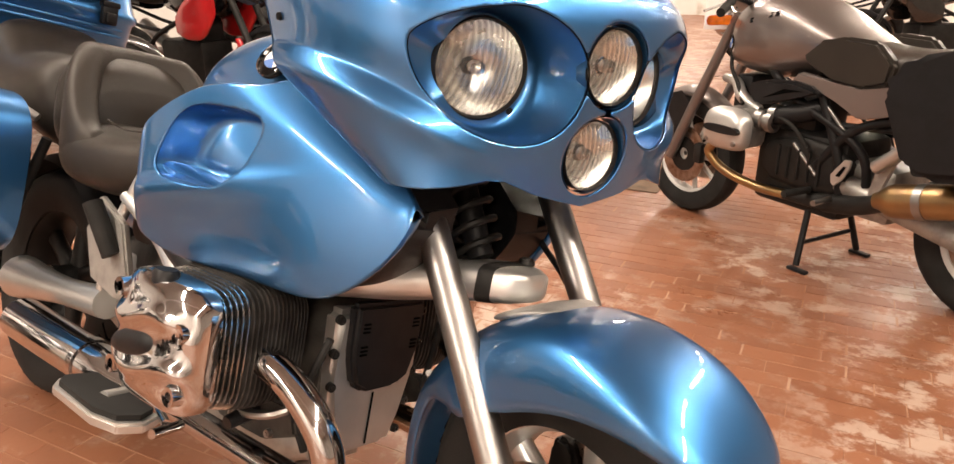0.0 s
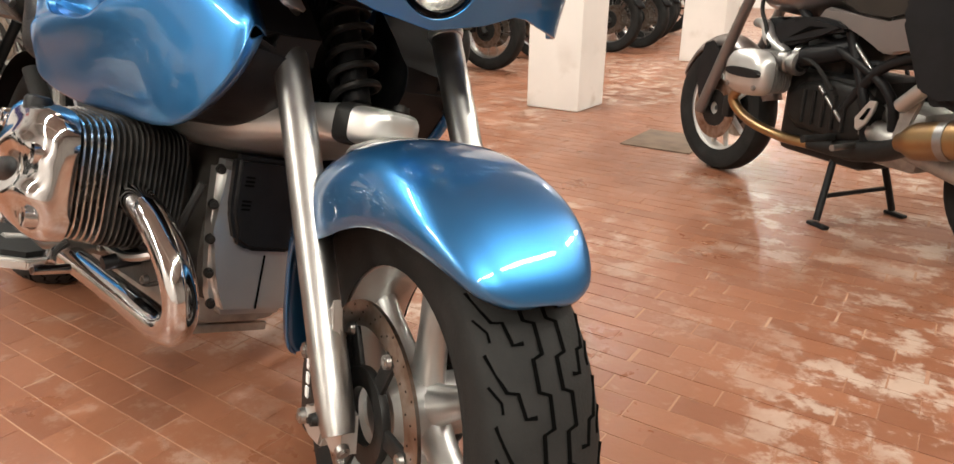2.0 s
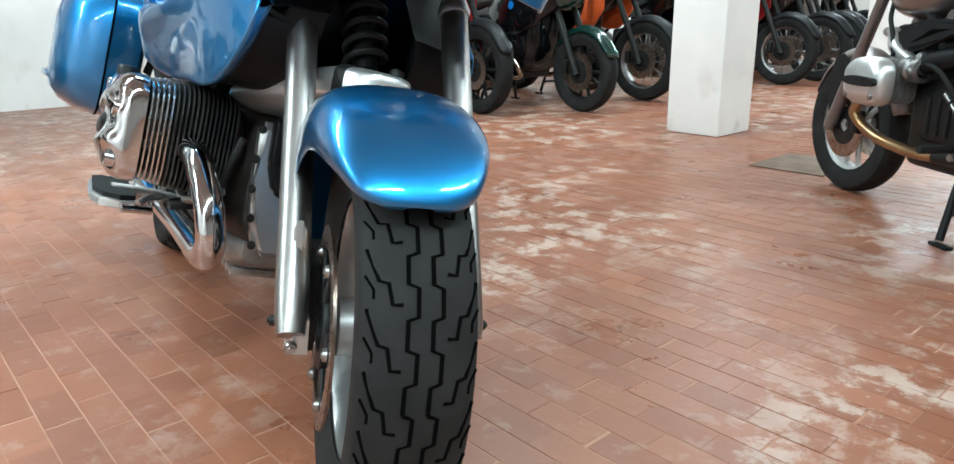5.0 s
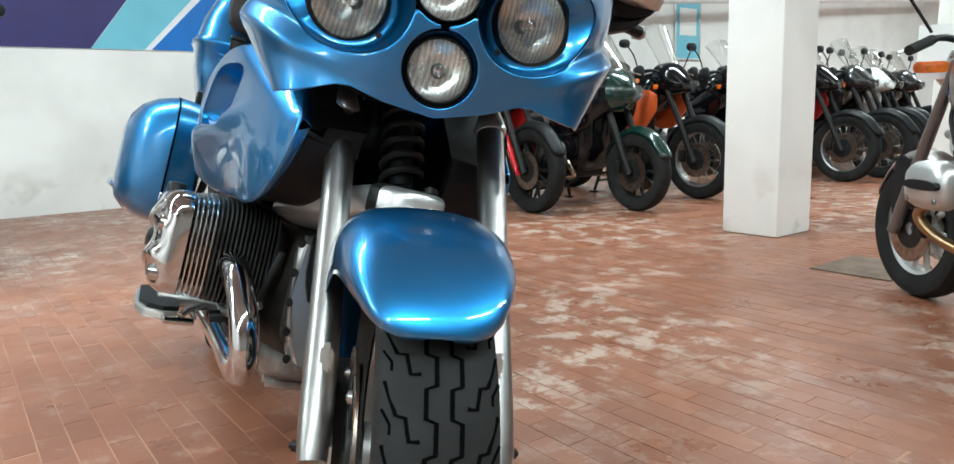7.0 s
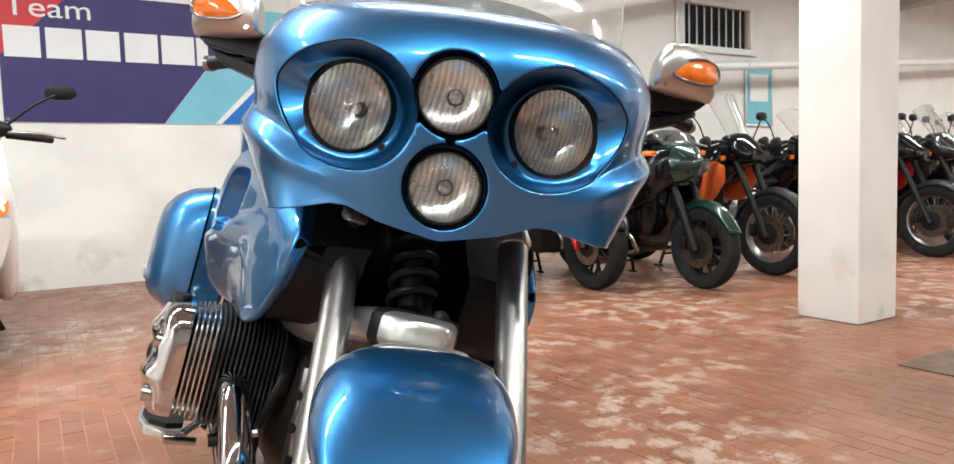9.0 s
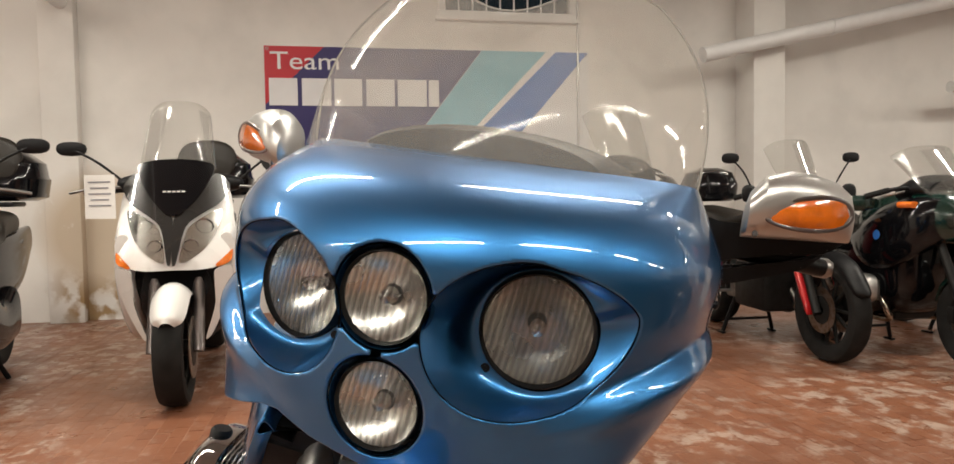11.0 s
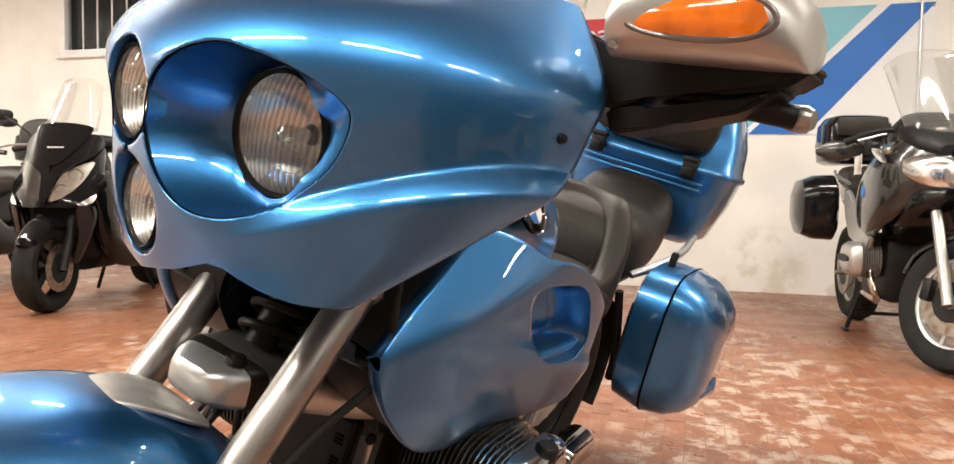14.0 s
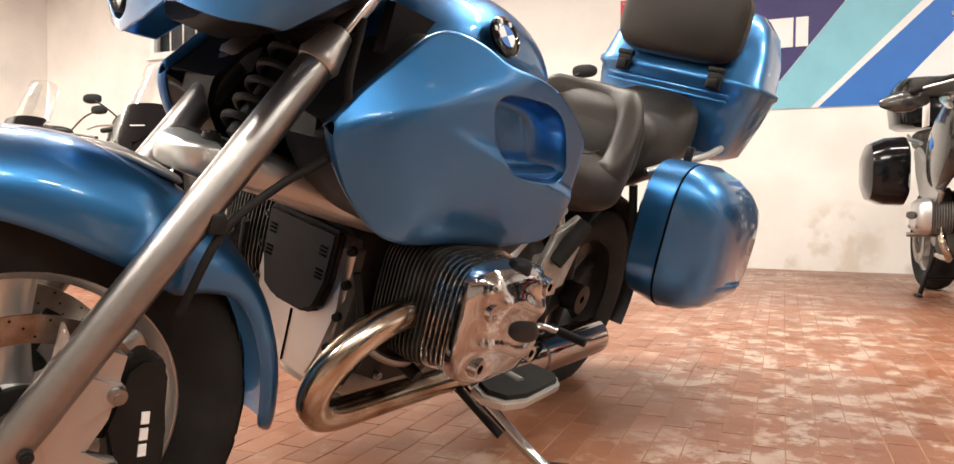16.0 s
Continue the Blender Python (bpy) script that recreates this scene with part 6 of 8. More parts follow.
    part("stand_bar", tube([(-0.24 + stand_x, 0.17, 0.11), (-0.24 + stand_x, -0.17, 0.11)], 0.010, seg=8), PLASTIC, root)
    return xf, xr


def at_floor(x, y, ang, back=0.75, size=(1, 1, 1)):
    """A machine whose front tyre stands at x, y and that points along ang degrees."""
    a = radians(ang)
    back = back * size[0]
    return pose(x - back * math.cos(a), y - back * math.sin(a), FLOOR_Z, 0, 0, ang) @ Matrix.Diagonal((*size, 1))


def boxer(root, head_mat, x=0.05, z=0.42):
    for s in (1, -1):
        c = part("cylinder", lathe([(0.07, s * 0.14), (0.085, s * 0.16), (0.085, s * 0.26), (0.07, s * 0.27)], 20, "y", (x, 0, z)), FINS, root, "boxer cylinder")
        for k in range(8):
            y = s * (0.17 + 0.013 * k)
            part("fin", loft([oval(x, y - 0.002, z, 0.10, 0.085, 18, 4, "xz"), oval(x, y + 0.002, z, 0.10, 0.085, 18, 4, "xz")]), CASTING, c)
        hd = part("head_cover", loft([oval(x, s * y, z, a, b_, 22, 3.4, "xz") for y, a, b_ in ((0.275, 0.118, 0.092), (0.31, 0.115, 0.088), (0.335, 0.098, 0.072), (0.345, 0.07, 0.045))]), head_mat, c, "silver head cover")
        part("plug_cover", loft([oval(x - 0.01, s * y, z + 0.005, a, b_, 16, 2.6, "xz") for y, a, b_ in ((0.335, 0.10, 0.022), (0.352, 0.095, 0.018))]), PLASTIC, hd, "black plug cover")
        for dx in (0.07, -0.08):
            part("bolt", bolt_bm((x + dx, s * 0.335, z - 0.05), (0, s, 0), 0.012, 0.008), BRUSHED, hd)
        part("intake", tube([(x - 0.10, s * 0.19, z + 0.06), (x - 0.22, s * 0.18, z + 0.09), (x - 0.34, s * 0.12, z + 0.13)], [0.035, 0.04, 0.045], 12, 14), PLASTIC, c, "black intake hose")
        part("clamp", lathe([(0.042, x - 0.17), (0.046, x - 0.17), (0.046, x - 0.14), (0.042, x - 0.14)], 18, "x", (0, s * 0.185, z + 0.075), True), BRUSHED, c)


def plate(outline, thick, y, bevel, s=1):
    """A bevelled panel lying at y on one side."""
    return plate_xz(outline, thick, s * y, bevel)


ROAD_TANK = [(0.515, 0.040, 0.93, 0.83, 2.3), (0.49, 0.10, 1.00, 0.79, 2.4), (0.44, 0.155, 1.055, 0.772, 2.5), (0.34, 0.190, 1.09, 0.762, 2.6), (0.20, 0.200, 1.10, 0.758, 2.6), (0.06, 0.190, 1.065, 0.79, 2.6), (-0.08, 0.160, 0.99, 0.84, 2.5), (-0.20, 0.11, 0.93, 0.86, 2.4)]


def road_tank_y(x, z):
    """Half width of the grey tank at x, z."""
    c = [float(np.interp(-x, [-r_[0] for r_ in ROAD_TANK], [r_[k] for r_ in ROAD_TANK])) for k in (1, 2, 3, 4)]
    mid, h = (c[1] + c[2]) / 2, (c[1] - c[2]) / 2
    return c[0] * max(0.02, 1 - min(0.98, abs((z - mid) / h)) ** c[3]) ** (1 / c[3])


def roadster():
    """The grey naked boxer with black cases, on its centre stand."""
    root = empty("naked_motorcycle", at_floor(-0.097, 3.558, 145.0, 0.75, (0.9, 0.9, 0.9)), "matt grey naked boxer motorcycle with black cases on its centre stand", "motorcycle")
    chassis(root, 1.50, 0.305, WHEELWHITE, 10, False, GREYMET, GREYMET, y_fork=0.10, fork_x=0.055, stand_x=0.17)
    boxer(root, ALU, 0.285, 0.545)
    part("fuel_tank", skin(ROAD_TANK, 40, 34), GREYMET, root, "matt grey fuel tank")
    for s in (1, -1):
        at = Vector((0.452, s * (road_tank_y(0.452, 0.885) + 0.001), 0.885))
        m_ = aligned(at, at + Vector((0.55, s * 0.83, 0.0)))
        b_ = part("tank_badge", moved(lathe([(0.0005, 0.004), (0.034, 0.004), (0.037, -0.004)], 28, "z"), m_), WHITE, root, "round blue and white badge")
        part("badge_ring", moved(lathe([(0.022, 0.0055), (0.037, 0.0055), (0.037, 0.002), (0.022, 0.002)], 28, "z", closed=True), m_), GLOSSBLACK, b_)
        for k in range(2):
            pts = [(0, 0)] + [(0.021 * math.cos(a), 0.021 * math.sin(a)) for a in np.linspace(k * math.pi, k * math.pi + math.pi / 2, 7)]
            part("badge_quarter", moved(flat(pts, 0.002, "xy", 0.0055), m_), VINYL_BLUE, b_)
        for k in range(7):
            if k == 1:
                continue
            x, z = 0.385 - 0.031 * k, 0.975 + 0.0085 * k
            y = road_tank_y(x, z)
            lean = math.atan2(road_tank_y(x, z - 0.015) - road_tank_y(x, z + 0.015), 0.03)
            part("lettering_bar", moved(box(0.020, 0.004, 0.022, 0.001), pose(x, s * y, z, s * math.degrees(lean), 12, 0)), GLOSSBLACK, root, "black lettering on the tank")
        part("knee_panel", plate([(0.055, 0.875), (-0.015, 0.938), (-0.13, 0.962), (-0.26, 0.955), (-0.335, 0.885), (-0.325, 0.805), (-0.23, 0.776), (-0.10, 0.800), (0.0, 0.832)], 0.05, 0.165, 0.014, s), LEATHER, root, "dark brown knee panel and seat side")
        part("side_cover", plate([(0.08, 0.768), (0.045, 0.812), (-0.10, 0.792), (-0.23, 0.768), (-0.33, 0.800), (-0.55, 0.845), (-0.60, 0.80), (-0.45, 0.740), (-0.345, 0.695), (-0.27, 0.672), (-0.215, 0.672), (-0.145, 0.728), (-0.04, 0.768)], 0.04, 0.178, 0.010, s), GREYMET, root, "matt grey side cover")
        part("air_duct", plate([(0.275, 0.735), (0.255, 0.680), (0.215, 0.655), (0.14, 0.668), (0.02, 0.712), (-0.085, 0.735), (-0.05, 0.762), (0.05, 0.776), (0.18, 0.765)], 0.05, 0.200, 0.014, s), PLASTIC, root, "black air duct")
        part("duct_mouth", plate([(0.18, 0.690), (0.06, 0.728), (-0.01, 0.742), (0.08, 0.740)], 0.006, 0.226, 0.002, s), GAP_SHADE, root, "dark duct mouth")
        part("telelever_arm", tube([(0.52, s * 0.08, 0.72), (0.42, s * 0.12, 0.715), (0.33, s * 0.17, 0.665), (0.24, s * 0.16, 0.62)], [0.020, 0.024, 0.026, 0.022], 16, 12), ALU, root, "cast silver suspension arm")
        part("header_pipe", tube([(0.37, s * 0.25, 0.475), (0.415, s * 0.25, 0.41), (0.335, s * 0.22, 0.335), (0.188, s * 0.18, 0.295), (0.04, s * 0.16, 0.292)], 0.021, 30, 14), BRONZE, root, "gold-tinted exhaust pipe")
        part("collector", tube([(0.05, s * 0.16, 0.292), (-0.06, s * 0.155, 0.30), (-0.155, s * 0.15, 0.31), (-0.30, s * 0.18, 0.345), (-0.42, s * 0.22, 0.395)], [0.022, 0.030, 0.040, 0.038, 0.034], 24, 14), DARKMETAL, root, "dark exhaust collector")
        part("trellis_tube", tube([(-0.06, s * 0.165, 0.715), (-0.205, s * 0.165, 0.585)], 0.008, seg=10), BRUSHED, root, "thin steel strut")
        part("trellis_tube", tube([(0.035, s * 0.17, 0.52), (-0.09, s * 0.17, 0.41)], 0.008, seg=10), BRUSHED, root, "thin steel strut")
        part("trellis_tube", tube([(-0.05, s * 0.16, 0.74), (-0.17, s * 0.165, 0.50), (-0.20, s * 0.16, 0.36)], 0.019, 12, 12), PLASTIC, root, "black trellis tube")
        part("trellis_tube", tube([(-0.08, s * 0.16, 0.45), (-0.22, s * 0.165, 0.62), (-0.42, s * 0.16, 0.70)], 0.019, 12, 12), PLASTIC, root, "black trellis tube")
        part("crankcase", loft([oval(x, s * 0.14, z, 0.03, h, 20, 3.5) for x, z, h in ((0.18, 0.43, 0.05), (0.14, 0.43, 0.09), (0.0, 0.44, 0.11), (-0.16, 0.44, 0.10), (-0.22, 0.44, 0.05))]), DARKMETAL, root, "dark ribbed crankcase")
        for k in range(5):
            part("case_rib", tube([(0.10 - 0.05 * k, s * 0.172, 0.37), (0.10 - 0.05 * k, s * 0.174, 0.50)], 0.007, seg=8), DARKMETAL, root, "cast rib")
        part("throttle_body", lathe([(0.030, 0.20), (0.045, 0.20), (0.045, 0.165), (0.036, 0.16), (0.036, 0.145), (0.046, 0.14), (0.046, 0.115), (0.030, 0.11)], 24, "x", (0, s * 0.205, 0.595), True), BRUSHED, root, "steel throttle body with clamps")
        part("hose", tube([(0.30, s * 0.20, 0.64), (0.38, s * 0.16, 0.72), (0.46, s * 0.12, 0.78), (0.50, s * 0.08, 0.86)], 0.009, 18, 8), RUBBER, root, "black hose")
        part("hose", tube([(0.14, s * 0.21, 0.63), (0.02, s * 0.22, 0.60), (-0.05, s * 0.20, 0.52)], 0.008, 16, 8), RUBBER, root, "black hose")
        hp = part("heel_plate", plate([(-0.180, 0.405), (-0.172, 0.440), (-0.222, 0.510), (-0.252, 0.512), (-0.250, 0.480), (-0.225, 0.430), (-0.195, 0.398)], 0.012, 0.195, 0.003, s), ALU, root, "silver heel plate")
        part("cutout", plate([(-0.196, 0.440), (-0.224, 0.485), (-0.236, 0.485), (-0.215, 0.440)], 0.003, 0.2025, 0.001, s), GAP_SHADE, hp)
        part("foot_peg", tube([(-0.07, s * 0.17, 0.345), (-0.06, s * 0.31, 0.345)], 0.015, seg=12), RUBBER, root, "rubber foot peg")
        part("passenger_peg", tube([(-0.365, s * 0.22, 0.518), (-0.480, s * 0.25, 0.612)], 0.026, seg=14), ALU, root, "silver folded peg")
        part("peg_bracket", plate([(-0.34, 0.40), (-0.38, 0.39), (-0.43, 0.55), (-0.37, 0.57)], 0.014, 0.20, 0.004, s), CASTING, root, "cast peg bracket")
        part("swing_arm_casting", tube([(-0.18, s * 0.13, 0.40), (-0.40, s * 0.14, 0.36), (-0.70, s * 0.13, 0.31)], [0.045, 0.042, 0.05], 14, 14), CASTING, root, "grey swing arm casting")
        part("indicator", loft([oval(x, s * y, 0.98, 0.028, 0.022, 12, 2.4) for x, y in ((0.50, 0.14), (0.52, 0.19), (0.52, 0.22))]), ORANGE, root, "amber indicator")
        part("pannier", plate([(-0.440, 0.820), (-0.465, 0.895), (-0.53, 0.945), (-0.66, 0.975), (-0.95, 1.00), (-1.02, 0.95), (-1.01, 0.68), (-0.93, 0.605), (-0.64, 0.556), (-0.56, 0.580)], 0.21, 0.325, 0.035, s), PLASTIC, root, "matt black side case")
        part("mud_skirt", plate([(0.86, 0.60), (0.80, 0.62), (0.72, 0.56), (0.80, 0.36), (0.86, 0.33), (0.90, 0.45)], 0.006, 0.078, 0.002, s), PLASTIC, root, "black inner mudguard")
    part("seat", skin([(-0.18, 0.10, 0.94, 0.80, 2.6), (-0.30, 0.155, 0.925, 0.78, 2.8), (-0.48, 0.17, 0.945, 0.79, 2.8), (-0.62, 0.16, 1.00, 0.82, 2.8), (-0.88, 0.13, 1.03, 0.88, 2.6)], 30, 26), LEATHER, root, "black seat")
    part("tail", skin([(-0.40, 0.14, 0.84, 0.74, 2.6), (-0.70, 0.13, 0.90, 0.78, 2.6), (-1.02, 0.07, 0.96, 0.86, 2.4)]), GREYMET, root, "grey tail")
    m_ = Matrix.Translation((-0.42, 0.24, 0.408)) @ Matrix.Rotation(radians(14), 4, "Y")
    mu_ = part("muffler", lathe([(0.030, 0.02), (0.036, 0.0), (0.058, -0.035), (0.062, -0.06), (0.062, -0.52), (0.050, -0.56), (0.035, -0.555)], 30, "x"), BRONZE, root, "brushed bronze silencer", m=m_)
    part("band", lathe([(0.0625, -0.175), (0.065, -0.175), (0.065, -0.145), (0.0625, -0.145)], 30, "x", closed=True), BRUSHED, mu_, m=m_)
    part("headlight", skin([(0.48, 0.06, 1.06, 0.92, 2.2), (0.54, 0.095, 1.09, 0.89, 2.2), (0.62, 0.10, 1.09, 0.89, 2.2), (0.64, 0.09, 1.07, 0.91, 2.2)]), CHROME, root, "round chrome headlight")
    part("front_cover", box(0.10, 0.20, 0.26, 0.02, (0.40, 0, 0.62)), PLASTIC, root, "black engine cover")
    mirrors(root, 0.40, 0.26, 1.10, 0.20, 0.16)
    part("price_tag", moved(box(0.15, 0.002, 0.21), pose(0.56, 0.12, 1.04, 0, 0, 65)), PAPER, root, "white paper price tag")
    return root


def tourer(m, paint, label, cat_screen=0.40, cases=True, lamp_mat=None, tag=True, box_top=True, black_lower=False):
    root = empty("touring_motorcycle", m, label, "motorcycle", "machines along the wall")
    chassis(root, 1.50, 0.300, DARKMETAL if black_lower else WHEELWHITE, 10, False, DARKMETAL if black_lower else ALU, paint, y_fork=0.095)
    if black_lower:
        part("belly_fairing", skin([(0.40, 0.12, 0.80, 0.46, 2.8), (0.30, 0.24, 0.86, 0.30, 3.0), (0.0, 0.25, 0.84, 0.22, 3.2), (-0.35, 0.23, 0.80, 0.26, 3.0), (-0.60, 0.16, 0.82, 0.50, 2.8)], 30, 20), GLOSSBLACK, root, "gloss black-green full fairing")
    else:
        # the bars are turned to full lock
        axis = Vector((-0.34, 0, 0.72)).normalized()
        pivot = Matrix.Translation((0.71, 0, 0.30))
        turn = pivot @ Matrix.Rotation(radians(36), 4, axis) @ pivot.inverted()
        for ob in list(root.children):
            if ob.name.split(".")[0] in ("front_wheel", "fork_leg", "brake_caliper", "front_fender"):
                for piece in [ob, *ob.children]:
                    piece.data.transform(turn)
    boxer(root, ALU, 0.12, 0.44)
    # fairing halves and nose
    for s in (1, -1):
        rows = []
        for x, yt, zt, zb in ((0.62, 0.10, 0.98, 0.80), (0.55, 0.20, 1.02, 0.72), (0.44, 0.27, 1.02, 0.64), (0.28, 0.29, 0.98, 0.56), (0.12, 0.28, 0.92, 0.54), (-0.02, 0.25, 0.86, 0.56), (-0.14, 0.21, 0.82, 0.62)):
            rows.append([(x, s * (yt - 0.05 * abs(2 * q - 1) ** 3), zb + (zt - zb) * q) for q in np.linspace(0, 1, 12)])
        rows = [list(map(tuple, r_)) for r_ in np.stack([spline(np.array(rows)[:, j], 24) for j in range(12)], 1)]
        f_ = part("side_fairing", grid_bm(rows), GLOSSBLACK if black_lower else paint, root, "glossy side fairing")
        md = f_.modifiers.new("thickness", "SOLIDIFY")
        md.thickness = 0.008
        part("badge", moved(lathe([(0.0005, 0.004), (0.028, 0.004), (0.032, 0)], 20, "z"), aligned((0.24, s * 0.290, 0.79), (0.24, s * 1.0, 0.87))), VINYL_BLUE, root, "small round badge")
        if black_lower:
            lamp_unit(root, (0.655, s * 0.060, 0.885), 1.15, s * 9)
        part("indicator", loft([oval(x, s * y, 0.98, 0.03, 0.02, 12, 2.4) for x, y in ((0.50, 0.24), (0.48, 0.265), (0.44, 0.28))]), LENS_S if lamp_mat is None else lamp_mat, root, "indicator lens")
        part("lower_panel", skin([(0.20, 0.02, 0.58, 0.42, 2.6), (0.05, 0.03, 0.56, 0.34, 2.8), (-0.20, 0.03, 0.52, 0.34, 2.8), (-0.30, 0.01, 0.46, 0.38, 2.6)]), PLASTIC, root, "black lower panel", m=Matrix.Translation((0, s * 0.19, 0)))
        part("header_pipe", tube([(0.20, s * 0.22, 0.38), (0.25, s * 0.22, 0.31), (0.20, s * 0.18, 0.24), (-0.25, s * 0.12, 0.23)], 0.02, 20, 10), HEAT, root, "exhaust pipe")
        if cases:
            part("pannier", loft([oval(-0.66, s * y, 0.695, a, b_, 24, 3.4, "xz") for y, a, b_ in ((0.22, 0.20, 0.17), (0.24, 0.23, 0.20), (0.36, 0.225, 0.195), (0.44, 0.19, 0.165), (0.47, 0.12, 0.10))]), GLOSSBLACK, root, "gloss black pannier")
            part("rail", tube([(-0.40, s * 0.18, 0.84), (-0.60, s * 0.20, 0.88), (-0.85, s * 0.15, 0.92)], 0.012, 12, 8), ALU, root, "silver grab rail")
    if not black_lower:
        for s in (1, -1):
            part("side_blade", plate([(0.10, 0.60), (0.02, 0.70), (-0.16, 0.80), (-0.24, 0.80), (-0.20, 0.66), (-0.10, 0.54), (0.08, 0.50), (0.24, 0.50), (0.30, 0.56)], 0.03, 0.245, 0.010, s), ALU, root, "silver lower side panel")
            part("side_indicator", plate([(0.30, 1.00), (0.44, 0.985), (0.52, 0.92), (0.44, 0.93), (0.34, 0.965)], 0.02, 0.27, 0.006, s), BRIGHT, root, "clear side indicator")
            part("tag", moved(box(0.085, 0.003, 0.11, 0.0), pose(0.18, s * 0.305, 0.93, 0, 0, 8)), PAPER, root, "small white paper tag")
    if not black_lower:
        h = part("head_lamp", skin([(0.47, 0.225, 0.985, 0.86, 3.0), (0.56, 0.195, 0.975, 0.82, 3.0), (0.645, 0.135, 0.955, 0.795, 2.8), (0.70, 0.05, 0.925, 0.80, 2.4)], 40, 20), BRIGHT, root, "large clear twin headlight")
        part("divider", skin([(0.60, 0.018, 1.00, 0.78, 3.0), (0.68, 0.016, 0.965, 0.775, 3.0), (0.715, 0.010, 0.935, 0.79, 3.0)], 18, 10), GLOSSBLACK, h, "black strip between the lamps")
        for s in (1, -1):
            part("reflector", moved(lathe([(0.012, -0.03), (0.035, -0.018), (0.046, 0.0), (0.042, 0.002)], 24, "x"), pose(0.655, s * 0.085, 0.88, 0, 0, s * 28)), CHROME, h, "round chrome reflector")
        part("screen_cowl", skin([(0.66, 0.07, 0.995, 0.94, 2.6), (0.58, 0.15, 1.06, 0.95, 2.8), (0.46, 0.19, 1.14, 0.97, 2.8), (0.34, 0.17, 1.17, 1.0, 2.8)], 34, 18), PLASTIC, root, "black cowl below the screen")
        part("air_duct", skin([(0.70, 0.05, 0.80, 0.75, 2.8), (0.60, 0.15, 0.81, 0.68, 3.0), (0.40, 0.19, 0.80, 0.58, 3.0), (0.22, 0.16, 0.78, 0.52, 3.0)], 34, 18), GLOSSBLACK, root, "gloss black air duct under the lamps")
    part("nose", skin([(0.42, 0.22, 1.08, 0.80, 2.6), (0.54, 0.19, 1.06, 0.74, 2.6), (0.63, 0.12, 0.99, 0.76, 2.4), (0.68, 0.05, 0.92, 0.80, 2.2)], 30, 18), paint, root, "glossy nose fairing")
    part("cockpit", skin([(0.52, 0.15, 1.12, 1.02, 2.4), (0.40, 0.20, 1.16, 1.0, 2.4), (0.26, 0.18, 1.12, 0.98, 2.4)]), PLASTIC, root, "black cockpit")
    part("fuel_tank", skin([(0.24, 0.12, 1.0, 0.76, 2.5), (0.12, 0.18, 1.05, 0.74, 2.6), (-0.06, 0.18, 1.02, 0.74, 2.6), (-0.20, 0.12, 0.90, 0.74, 2.5)]), paint, root, "fuel tank")
    part("seat", skin([(-0.14, 0.10, 0.86, 0.76, 2.6), (-0.32, 0.16, 0.85, 0.74, 2.8), (-0.50, 0.16, 0.88, 0.76, 2.8), (-0.58, 0.15, 0.94, 0.78, 2.8), (-0.86, 0.13, 0.96, 0.82, 2.6)], 26, 22), LEATHER, root, "black double seat")
    part("tail", skin([(-0.40, 0.14, 0.80, 0.68, 2.6), (-0.75, 0.13, 0.84, 0.70, 2.6), (-1.0, 0.08, 0.88, 0.78, 2.4)]), paint, root, "tail unit")
    if box_top:
        tb = part("top_case", loft([oval(-0.98, 0, z, a, b_, 30, 4, "xy") for z, a, b_ in ((0.97, 0.16, 0.19), (0.99, 0.20, 0.23), (1.10, 0.21, 0.245), (1.115, 0.205, 0.24), (1.22, 0.20, 0.23), (1.27, 0.15, 0.19), (1.285, 0.08, 0.12))]), GLOSSBLACK, root, "gloss black top case")
        part("pad", box(0.05, 0.34, 0.12, 0.02, (-0.775, 0, 1.20)), LEATHER, tb)
    screen_part(root, 0.60, 1.04, 0.36, 1.04 + cat_screen, 0.17, 0.22)
    for s in (1, -1):
        part("mirror", loft([oval(0.30 - 0.03 * k, s * (0.36 + 0.05 * k), 0.99, 0.03 + 0.02 * q, 0.05 * q, 14, 2.6) for k, q in ((0, 0.6), (1, 1.0), (2, 1.0), (3, 0.5))]), paint, root, "body-coloured mirror")
    if tag:
        price_tag(root, (0.26, 0.34, 0.94), 0, 70)
    return root


